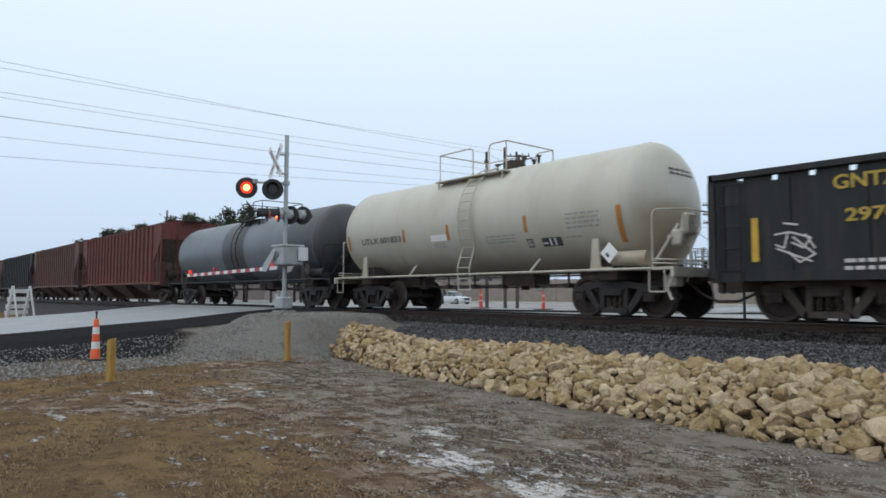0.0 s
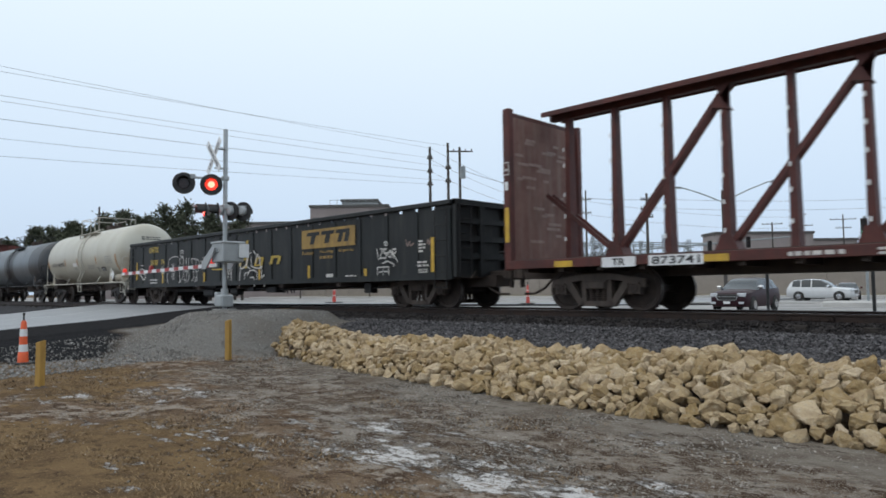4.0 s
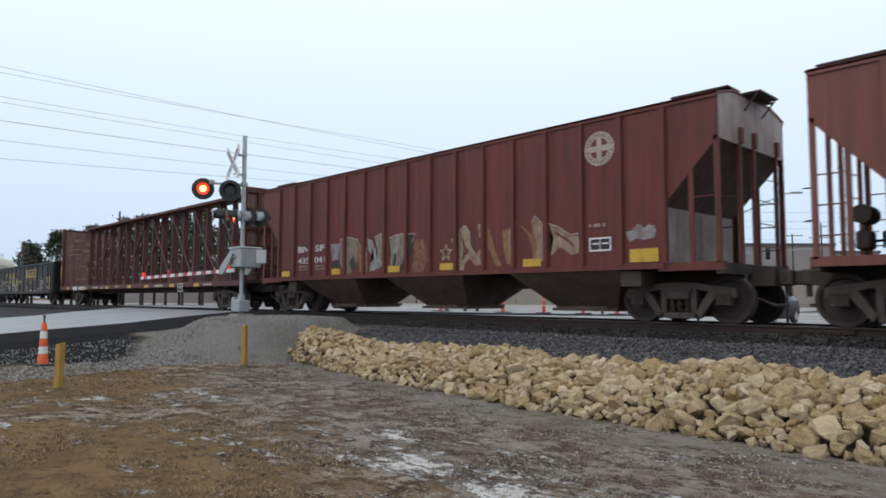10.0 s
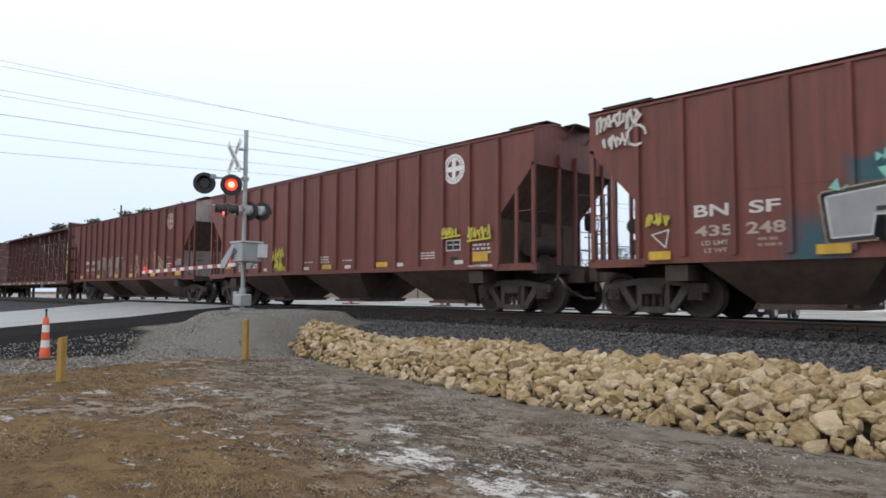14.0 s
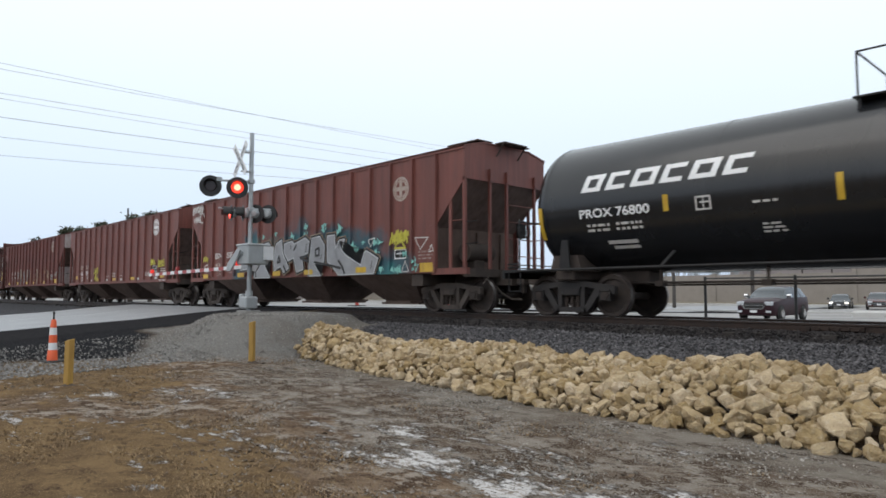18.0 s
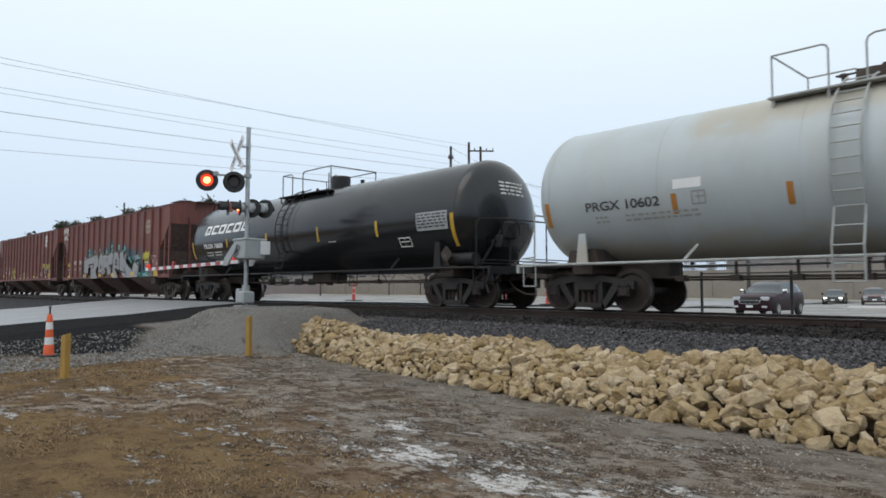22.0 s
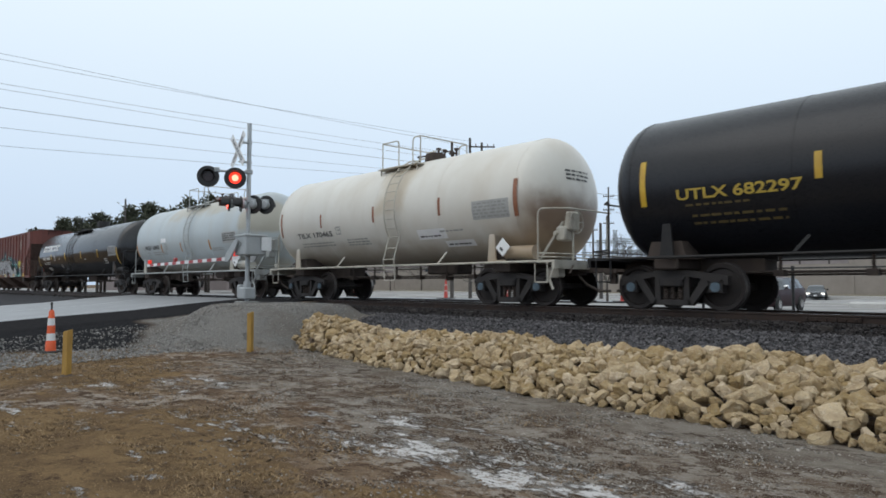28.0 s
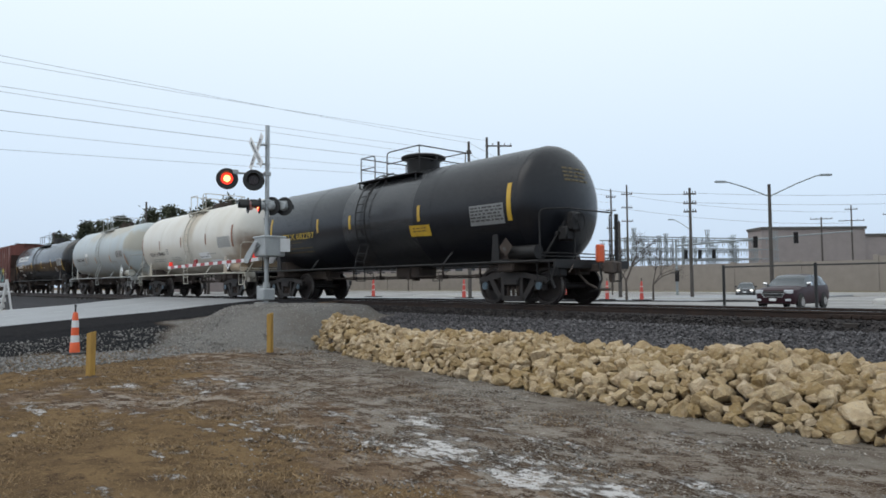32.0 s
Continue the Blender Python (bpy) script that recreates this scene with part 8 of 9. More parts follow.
def wooden_post(x, y, h, lean):
    p = thing("wooden_post", "short ochre-yellow wooden marker post in the mud", "post", pose(x, y, gz(x, y) - 0.25, lean, lean * 0.5, 25))
    bm = bmesh.new()
    box(bm, -0.055, 0.055, -0.055, 0.055, 0, h + 0.25, bevel=0.008)
    for v in bm.verts:
        if v.co.z > h:
            v.co.z += 0.012 * math.sin(v.co.x * 40) + v.co.y * 0.15
    part("timber", bm, M["post"], p)
    bm = bmesh.new()
    turned(bm, [(0.0, 0.31), (0.06, 0.30), (0.13, 0.26), (0.16, 0.22)], 10, Matrix.Identity(4))
    for v in bm.verts:
        v.co.x *= 1 + 0.3 * math.sin(v.co.y * 30)
    part("mud_collar", bm, M["mud"], p)


M["mud"] = surf("wet_brown_mud", (0.05, 0.034, 0.024), (0.08, 0.055, 0.04), 8, 0.8, bump=0.6)
wooden_post(-14.25, 7.52, 0.93, 0.8)
wooden_post(-12.75, 3.37, 0.78, -1.0)


# ---- rock bank, ballast, chips and grass ----
def rock_mesh(rng, name, mat):
    """A broken stone: the hull of scattered points, its faces split and pitted, its edges chipped."""
    bm = bmesh.new()
    for _ in range(rng.randint(13, 20)):
        v = Vector((rng.gauss(0, 1), rng.gauss(0, 1), rng.gauss(0, 1))).normalized()
        k = 0.5 / max(abs(v.x), abs(v.y), abs(v.z)) * 0.5 + 0.5 * 0.5
        bm.verts.new(v * k * rng.uniform(0.86, 1.08))
    r = bmesh.ops.convex_hull(bm, input=bm.verts)
    bmesh.ops.delete(bm, geom=[g for g in r["geom_interior"] if isinstance(g, bmesh.types.BMVert)], context="VERTS")
    bmesh.ops.subdivide_edges(bm, edges=[e for e in bm.edges if e.calc_length() > 0.22], cuts=2, use_grid_fill=True)
    bmesh.ops.triangulate(bm, faces=bm.faces)
    off = rng.uniform(0, 50)
    for v in bm.verts:
        q = noise.noise(v.co * 3.2 + Vector((off, 0, 0))) * 0.10 + noise.noise(v.co * 8 + Vector((0, off, 0))) * 0.06
        v.co += v.co.normalized() * q
    bmesh.ops.smooth_vert(bm, verts=bm.verts, factor=0.1, use_axis_x=True, use_axis_y=True, use_axis_z=True)
    bmesh.ops.recalc_face_normals(bm, faces=bm.faces)
    me = bpy.data.meshes.new(name)
    bm.normal_update()
    bm.to_mesh(me)
    bm.free()
    me.materials.append(mat)
    return me


def bank_surface(x, y):
    """The rock bank's upper face: steep to the drive, flatter on top, fading behind."""
    t = float(toe(x))
    q = (y - t) / max(9.55 - t, 0.4)
    top = -0.50 + 0.05 * math.sin(x * 1.3) + 0.03 * math.sin(x * 3.1 + 1)
    if x < -12:
        top += 0.16 * min(1.0, (-12 - x) / 2)
    if q < 0.75:
        return -1.06 + (top + 1.06) * math.sin(q / 0.75 * math.pi / 2) ** 0.85 if q > 0 else -1.06
    return top - (q - 0.75) * 0.28


def build_bank():
    rng = random.Random(11)
    bank = thing("rock_bank", "bank of buff limestone riprap boulders beside the track", "rocks", kind="structure")
    shapes = [rock_mesh(rng, "rock", M["lime"]) for _ in range(24)]
    near, spots = 0, []
    tries = 0
    grid = {}
    while tries < 90000 and len(spots) < 2600:
        tries += 1
        x = rng.uniform(-15.6, 2.2)
        t = float(toe(x))
        end = 9.75 if x > -14 else 9.9
        y = t + (end - t) * rng.random() ** 0.9
        if x < -13.2 and math.hypot(x + 17.3, y - 10.4) < 2.9:
            continue
        size = rng.choice((0.11, 0.13, 0.15, 0.165, 0.185, 0.21, 0.235, 0.26, 0.30)) * rng.uniform(0.85, 1.15) * (0.9 if x < -10 else 1.0)
        key = (int(x / 0.5), int(y / 0.5))
        ok = True
        for i in (-1, 0, 1):
            for j in (-1, 0, 1):
                for (ax, ay, s2) in grid.get((key[0] + i, key[1] + j), ()):
                    if math.hypot(ax - x, ay - y) < (size + s2) * 0.37:
                        ok = False
        if ok:
            grid.setdefault(key, []).append((x, y, size))
            spots.append((x, y, size))
    # the boulders that lie foremost, towards the drive, are single objects
    spots.sort(key=lambda s: s[1] - float(toe(s[0])) - 0.9 * s[2])
    vs, fs = [], []
    for i, (x, y, s) in enumerate(spots):
        m = pose(x, y, bank_surface(x, y) + s * 0.10, rng.uniform(-40, 40), rng.uniform(-40, 40), rng.uniform(0, 360)) @ Matrix.Diagonal((s * rng.uniform(0.95, 1.35), s * rng.uniform(0.9, 1.15), s * rng.uniform(0.8, 1.05), 1))
        me = shapes[rng.randrange(24)]
        if i < 300:
            obj("rock", me, bank, m)
        else:
            b = len(vs)
            vs += [tuple(m @ v.co) for v in me.vertices]
            fs += [tuple(b + k for k in p.vertices) for p in me.polygons]
    # fill below, so that no gap shows the ground
    for _ in range(900):
        x = rng.uniform(-15.5, 2.2)
        t = float(toe(x))
        y = rng.uniform(t + 0.05, 9.8)
        if x < -13.2 and math.hypot(x + 17.3, y - 10.4) < 2.9:
            continue
        s = rng.uniform(0.12, 0.26)
        m = pose(x, y, bank_surface(x, y) - 0.06, rng.uniform(0, 360), rng.uniform(0, 360), 0) @ Matrix.Diagonal((s, s, s, 1))
        me = shapes[rng.randrange(24)]
        b = len(vs)
        vs += [tuple(m @ v.co) for v in me.vertices]
        fs += [tuple(b + k for k in p.vertices) for p in me.polygons]
    tagged(soup("rubble", vs, fs, M["lime_far"], bank), kind="stuff")


build_bank()


def scatter(name, pts, sizes, material, seed, label, category, flat=0.75, parent=None):
    """Many small angular stones as one mesh."""
    r = np.random.default_rng(seed)
    n = len(pts)
    base = np.array([(1, 0, 0), (-1, 0, 0), (0, 1, 0), (0, -1, 0), (0, 0, 1), (0, 0, -1)], float) * 0.5
    tri = np.array([(0, 2, 4), (2, 1, 4), (1, 3, 4), (3, 0, 4), (2, 0, 5), (1, 2, 5), (3, 1, 5), (0, 3, 5)])
    v = base[None] * r.uniform(0.6, 1.35, (n, 6, 1)) + r.uniform(-0.16, 0.16, (n, 6, 3))
    v[..., 2] *= flat
    a = r.uniform(0, 2 * np.pi, n)
    b = r.uniform(-0.7, 0.7, n)
    ca, sa, cb, sb = np.cos(a), np.sin(a), np.cos(b), np.sin(b)
    x, y, z = v[..., 0], v[..., 1], v[..., 2]
    y, z = y * cb[:, None] - z * sb[:, None], y * sb[:, None] + z * cb[:, None]
    x, y = x * ca[:, None] - y * sa[:, None], x * sa[:, None] + y * ca[:, None]
    v = np.stack([x, y, z], -1) * np.asarray(sizes)[:, None, None] + np.asarray(pts)[:, None]
    f = (tri[None] + (np.arange(n) * 6)[:, None, None]).reshape(-1, 3)
    ob = soup(name, v.reshape(-1, 3).tolist(), f.tolist(), material, parent)
    return tagged(ob, label, category, kind="stuff")


def build_stones():
    r = np.random.default_rng(5)
    n = 30000
    x = -17.5 + 21.0 * r.random(n) ** 0.8
    y = r.uniform(9.5, 12.25, n)
    keep = (np.hypot(x + 17.3, y - 10.4) > 2.6) | (y > 11.6)
    x, y = x[keep], y[keep]
    z = ground_height(x, y) + r.uniform(-0.01, 0.03, len(x))
    scatter("ballast", np.stack([x, y, z], 1), r.uniform(0.035, 0.075, len(x)), M["ballast"], 6, "dark grey crushed stone ballast along the rails", "ballast")
    # blackened stones by the rail: grime plus the train's shade, put into their colour
    n = 15000
    x, y = r.uniform(-19.4, 3.5, n), r.uniform(12.12, 12.8, n)
    z = -0.31 + 0.13 * ease(12.12, 12.45, y) + r.uniform(-0.02, 0.03, n)
    scatter("oily_ballast", np.stack([x, y, z], 1), r.uniform(0.04, 0.085, n), M["shade_grime_stone"], 7, "ballast between the tie ends, dark with grime and painted-in train shade", "ballast")
    n = 22000
    x, y = r.uniform(-19.6, -12.5, n), r.uniform(1.5, 8.5, n)
    d = np.hypot(x + 17.3, y - 10.4)
    z = ground_height(x, y)
    keep = (x < -14.6 - 0.25 * (y - 3)) & (x > -19.3 - 0.05 * (y - 4)) & (d > 3.4) & (x > -19.5) & ((z > -1.055) | (r.random(n) < 0.6)) & ((d > 4.0) | (r.random(n) < 0.4))
    keep = keep & ((x > -17.7 + 0.15 * (y - 4)) | (r.random(n) < 0.34))
    x, y, z = x[keep], y[keep], z[keep]
    scatter("stone_chips", np.stack([x, y, z + 0.01], 1), 0.022 + 0.06 * r.random(len(x)) ** 2, M["chip"], 8, "pale limestone chips on the road's shoulder", "gravel")
    n = 9000
    x, y = r.uniform(-19.3, -13.4, n), r.uniform(5.0, 11.4, n)
    d = np.hypot(x + 17.3, y - 10.4)
    keep = (d < 4.15) & (x > -19.4) & ((x < -15.0) | (y < 9.6))
    x, y = x[keep], y[keep]
    scatter("heap_gravel", np.stack([x, y, ground_height(x, y) + 0.004], 1), r.uniform(0.015, 0.05, len(x)), M["heapstone"], 9, "fine grey gravel on the signal's mound", "gravel")
    n = 60000
    x, y = r.uniform(-13.5, 2.5, n), r.uniform(2.2, 9.2, n)
    d = toe(x) - y
    w = (1 - ease(2.0, 5.2, d - 0.1 * (x + 6))) * 0.9 + 0.06
    clump = np.array([noise.noise((a * 0.8, b * 1.7, 2.0)) for a, b in zip(x, y)])
    keep = (d > -0.2) & (r.random(n) < w * np.clip(0.55 + clump * 1.4, 0.05, 1))
    x, y = x[keep], y[keep]
    scatter("drive_gravel", np.stack([x, y, ground_height(x, y) + 0.003], 1), r.uniform(0.010, 0.032, len(x)), M["drivestone"], 10, "loose grey gravel trodden into the muddy drive", "gravel", flat=0.6)


def build_clods():
    """Low dark clods and matted turf between the drive and the lawn."""
    r = np.random.default_rng(31)
    n = 16000
    x, y = r.uniform(-14.5, 2.0, n), r.uniform(2.4, 8.6, n)
    d = toe(x) - y
    clump = np.array([noise.noise((a * 0.9, b * 2.0, 12.0)) + 0.5 * noise.noise((a * 2.6, b * 4.5, 3.0)) for a, b in zip(x, y)])
    keep = (d > 0.9) & (clump > 0.1) & (r.random(n) < 0.85 - 0.05 * d)
    x, y = x[keep], y[keep]
    scatter("turf_clods", np.stack([x, y, ground_height(x, y)], 1), r.uniform(0.015, 0.06, len(x)), M["clod"], 33, "low dark clods of mud and matted dead turf", "turf", flat=0.32)


M["clod"] = surf("mud_clod", (0.080, 0.055, 0.037), (0.135, 0.093, 0.058), 6, 0.9, bump=0.5, grain=90, island=0.5)
# near-black tone holds both grime and the shade below the cars
M["shade_grime_stone"] = surf("shaded_grimy_ballast_stone", (0.028, 0.025, 0.025), (0.050, 0.044, 0.043), 5, 0.8, island=0.5, spec=0.2)
M["heapstone"] = surf("grey_heap_stone", (0.28, 0.265, 0.245), (0.17, 0.16, 0.148), 5, 0.9, island=0.35)
M["drivestone"] = surf("drive_gravel_stone", (0.30, 0.275, 0.245), (0.16, 0.142, 0.122), 5, 0.85, island=0.6)
build_stones()
build_clods()


def build_grass():
    r = np.random.default_rng(21)
    n = 170000
    # more blades where the lawn is near
    u = r.random(n)
    rad = 3.6 + 13.0 * u ** 1.7
    ang = np.radians(r.uniform(92, 178, n))
    x, y = rad * np.cos(ang), rad * np.sin(ang)
    d = toe(x) - y
    g = ease(2.8, 5.0, d - 0.12 * (x + 6)) * (1 - 0.7 * np.exp(-((0.69 * y - 0.72 * x - 9.3) / 1.7) ** 2))
    clump = np.array([noise.noise((a * 0.55, b * 0.9, 5.0)) + 0.6 * noise.noise((a * 2.2, b * 2.6, 8.0)) for a, b in zip(x, y)])
    keep = (d > 0.5) & (x > -15.5) & (r.random(n) < np.clip(g * 1.0 + clump * 1.0 - 0.12, 0.0, 1.0))
    x, y, rad = x[keep], y[keep], rad[keep]
    n = len(x)
    z = ground_height(x, y)
    h = r.uniform(0.006, 0.032, n)
    a = r.uniform(0, 2 * np.pi, n)
    lean = r.uniform(0.8, 3.5, n) * h
    w = 0.0022 * (1 + rad / 6)
    p0 = np.stack([x - w * np.sin(a), y + w * np.cos(a), z - 0.004], 1)
    p1 = np.stack([x + w * np.sin(a), y - w * np.cos(a), z - 0.004], 1)
    p2 = np.stack([x + lean * np.cos(a), y + lean * np.sin(a), z + h], 1)
    v = np.stack([p0, p1, p2], 1).reshape(-1, 3)
    f = np.arange(3 * n).reshape(-1, 3)
    ob = soup("dry_grass", v.tolist(), f.tolist(), M["straw"])
    tagged(ob, "short dry tan winter grass", "grass", kind="stuff")


M["straw"] = surf("dry_straw", (0.25, 0.165, 0.080), (0.125, 0.079, 0.042), 1.5, 0.85, bump=0, island=0.5)
build_grass()

# ---- beyond the railway ----
BG = dict(
    # distance haze is mixed into this wall's colour, paler than its brick
    wall=surf("hazy_tan_brick_wall", (0.285, 0.25, 0.22), (0.24, 0.212, 0.187), 0.8, 0.85),
    lawn2=surf("far_dry_grass", (0.20, 0.165, 0.10), (0.15, 0.125, 0.08), 0.6, 0.9),
    kerb=surf("pale_concrete", (0.50, 0.49, 0.47), (0.42, 0.41, 0.40), 0.7, 0.8),
    pole=surf("weathered_pole_wood", (0.085, 0.075, 0.068), (0.06, 0.053, 0.048), 4, 0.85),
    steel=surf("grey_lattice_steel", (0.30, 0.33, 0.34), (0.23, 0.255, 0.265), 3, 0.6, 0.2),
    # brown brick, lightened and greyed in its colour to give distance haze
    brick=surf("hazy_brown_brick", (0.31, 0.275, 0.265), (0.265, 0.235, 0.23), 0.5, 0.85),
    brick2=surf("pink_grey_brick", (0.29, 0.245, 0.235), (0.24, 0.205, 0.20), 0.3, 0.85),
    pale=surf("pale_cladding", (0.34, 0.35, 0.355), (0.28, 0.29, 0.295), 0.3, 0.7),
    roof=surf("dark_roof_edge", (0.11, 0.105, 0.10), (0.08, 0.078, 0.075), 1, 0.8),
    glass=surf("dark_window_glass", (0.030, 0.036, 0.042), (0.045, 0.05, 0.056), 0.8, 0.12, bump=0),
    suv=surf("dark_maroon_car_paint", (0.030, 0.010, 0.015), (0.026, 0.009, 0.013), 3, 0.42, bump=0, coat=0.0, spec=0.2),
    car_dark=surf("charcoal_car_paint", (0.022, 0.024, 0.028), (0.018, 0.02, 0.023), 3, 0.25, bump=0, coat=0.15, spec=0.35),
    car_red=surf("dark_red_car_paint", (0.075, 0.020, 0.018), (0.065, 0.018, 0.016), 3, 0.25, bump=0, coat=0.15, spec=0.35),
    car_white=surf("white_car_paint", (0.62, 0.63, 0.64), (0.57, 0.58, 0.59), 3, 0.25, bump=0, coat=0.5),
    car_glass=surf("car_window_glass", (0.035, 0.045, 0.052), (0.03, 0.038, 0.045), 2, 0.06, bump=0),
    chrome=surf("chrome_trim", (0.55, 0.56, 0.57), (0.5, 0.5, 0.51), 5, 0.2, 0.9, bump=0),
    lamp=glow("headlight", (1.0, 0.96, 0.88), 1.2),
    head=surf("clear_headlight", (0.55, 0.57, 0.6), (0.45, 0.47, 0.5), 6, 0.15, bump=0),
    green=glow("green_signal", (0.05, 0.9, 0.55), 1.5),
    needles=surf("pine_needles", (0.048, 0.060, 0.036), (0.075, 0.078, 0.050), 2, 0.9, bump=0, island=0.5),
    bark=surf("bare_bark", (0.085, 0.070, 0.060), (0.06, 0.05, 0.044), 4, 0.9),
    wire=surf("weathered_cable", (0.15, 0.16, 0.175), (0.12, 0.125, 0.135), 2, 0.6, bump=0),
    red_glow=M["lamp_red"],
)


def far_ground(y):
    return float(np.interp(y, [17, 19, 40, 90, 3000], [-0.55, -0.74, -0.78, -0.82, -1.2]))


def build_street_edges():
    bm = bmesh.new()
    box(bm, -200, 70, 77.0, 77.35, -0.95, -0.62)
    box(bm, -200, 70, 78.4, 80.0, -0.95, -0.58)
    tagged(part("kerb", bm, BG["kerb"]), "pale concrete kerb and pavement along the street", "kerb", kind="structure")
    bm = bmesh.new()
    box(bm, -200, 70, 80.0, 86.0, -0.95, -0.52)
    tagged(part("verge", bm, BG["lawn2"]), "strip of dry winter grass before a wall", "grass", kind="structure")
    wall = thing("boundary_wall", "long low tan brick boundary wall", "wall", kind="structure")
    x = -200.0
    k = 0
    while x < 66:
        bm = bmesh.new()
        h = 2.95 + (0.40 if k % 5 == 2 else 0.0)
        box(bm, x, x + 7.98, 85.2, 85.6, -0.6, h)
        box(bm, x, x + 0.5, 85.1, 85.7, -0.6, h + 0.15)
        part("wall_panel", bm, BG["wall"], wall)
        x += 8.0
        k += 1
    bm = bmesh.new()
    box(bm, -60, 40, 49.5, 49.8, -0.95, -0.66)
    box(bm, -12.5, -2.5, 44.0, 45.2, -0.95, -0.45, bevel=0.1)
    tagged(part("median", bm, BG["kerb"]), "low concrete median in the street", "kerb", kind="structure")


build_street_edges()


def build_fence():
    f = thing("metal_fence", "black steel post and rail fence behind the track", "fence", kind="")
    for i in range(7):
        bm = bmesh.new()
        rod(bm, (-10.18 + i * 2.73, 21.2, -0.9), (-10.18 + i * 2.73, 21.2, 1.06), 0.045, 10)
        part("post", bm, M["black"], f)
    bm = bmesh.new()
    rod(bm, (-10.18, 21.2, 1.0), (8, 21.2, 1.0), 0.024, 8)
    part("rail", bm, M["black"], f)


build_fence()

CONE_SPOTS = ((-27.9, 26.71), (-25.48, 29.24), (-23.89, 30.9), (-22.35, 32.52), (-21.02, 33.9), (-33.5, 24.5))
for cx, cy in CONE_SPOTS:
    channelizer(pose(cx, cy, float(road_height(cy)) + 0.005, 0, 0, 10 * cx), "faded red channelizer post with narrow pale bands on a dark mat", 1.9, 1.1, True)


def barricade():
    b = thing("barricade", "white striped road barricade with slanted boards", "barricade", pose(-38.6, 5.7, gz(-38.6, 5.7), 0, 0, -44))
    for x in (-1.25, 0.0):
        bm = bmesh.new()
        bar(bm, (x, -0.35, 0), (x, 0, 1.95), 0.07, 0.14, (1, 0, 0))
        bar(bm, (x, 0.35, 0), (x, 0, 1.95), 0.07, 0.07, (1, 0, 0))
        part("leg", bm, M["sign_white"], b)
    for z in (0.55, 0.85, 1.2, 1.6):
        bm = bmesh.new()
        y = -0.35 * (1 - z / 1.95) - 0.06
        box(bm, -1.6, 0.1, y - 0.02, y, z, z + 0.2)
        part("board", bm, M["sign_white"], b)


barricade()


def pole_with_arms(name, label, at, top, arms, transformer=False):
    x, y = at
    p = thing(name, label, "utility pole", pose(x, y, far_ground(y) - 0.3))
    h = top - far_ground(y) + 0.3
    bm = bmesh.new()
    rod(bm, (0, 0, 0), (0, 0, h), 0.17, 12, 0.11)
    part("shaft", bm, BG["pole"], p, smooth=True)
    for z, half, ang in arms:
        zz = z - far_ground(y) + 0.3
        bm = bmesh.new()
        m = Matrix.Rotation(radians(ang), 4, "Z")
        box(bm, -half, half, -0.06, 0.06, zz - 0.06, zz + 0.06, m=m)
        for s in (-half + 0.1, half - 0.1, -half * 0.45, half * 0.45):
            c = m @ Vector((s, 0, zz + 0.06))
            rod(bm, c, c + Vector((0, 0, 0.2)), 0.045, 7)
        part("cross_arm", bm, BG["pole"], p)
    if transformer:
        bm = bmesh.new()
        rod(bm, (0.35, 0, h - 3.0), (0.35, 0, h - 1.9), 0.28, 14)
        part("transformer", bm, BG["steel"], p, smooth=True)


POLE_A, POLE_B, POLE_C = (-42.8, 41.7), (-43.1, 44.3), (-43.7, 46.5)
pole_with_arms("utility_pole", "tall dark wooden utility pole with short insulator arms", POLE_A, 13.1, ((12.07, 0.26, 40), (10.87, 0.26, 40), (9.73, 0.26, 40)))
pole_with_arms("utility_pole", "tall dark wooden utility pole with short insulator arms", POLE_B, 13.9, ((11.53, 0.28, 40), (10.3, 0.28, 40)))
pole_with_arms("utility_pole", "wooden utility pole with long cross-arm and transformer", POLE_C, 13.9, ((13.5, 1.25, 50),), True)
pole_with_arms("utility_pole", "wooden utility pole with two small cross-arms", (-32.4, 61.0), 9.6, ((9.0, 0.6, 40), (8.1, 0.6, 40), (7.3, 0.6, 40)))
pole_with_arms("utility_pole", "far wooden utility pole with three cross-arms", (-57.6, 85.2), 14.4, ((13.2, 0.7, 40), (11.2, 0.7, 40), (8.6, 0.7, 40)))
pole_with_arms("utility_pole", "far wooden utility pole with three cross-arms", (-56.0, 86.9), 15.0, ((13.6, 0.8, 40), (11.6, 0.8, 40), (9.6, 0.8, 40)))
pole_with_arms("utility_pole", "dark wooden stub pole beside the street", (-34.1, 51.6), 6.0, ())
pole_with_arms("utility_pole", "distant utility pole with wide cross-arm", (-40.7, 119.0), 11.0, ((10.7, 1.6, 30),))
pole_with_arms("utility_pole", "distant utility pole with wide cross-arms", (-40.8, 133.7), 14.0, ((13.3, 1.0, 30), (11.3, 2.0, 30)))
pole_with_arms("utility_pole", "distant utility pole with wide cross-arms", (-36.0, 142.0), 13.5, ((12.6, 2.2, 30), (11.0, 1.3, 30)))
pole_with_arms("utility_pole", "far dark pole among pine trees", (-93.0, 31.0), 11.7, ())
pole_with_arms("utility_pole", "far dark pole with small lamp", (-101.2, 22.0), 7.7, ((7.5, 0.9, 0),))


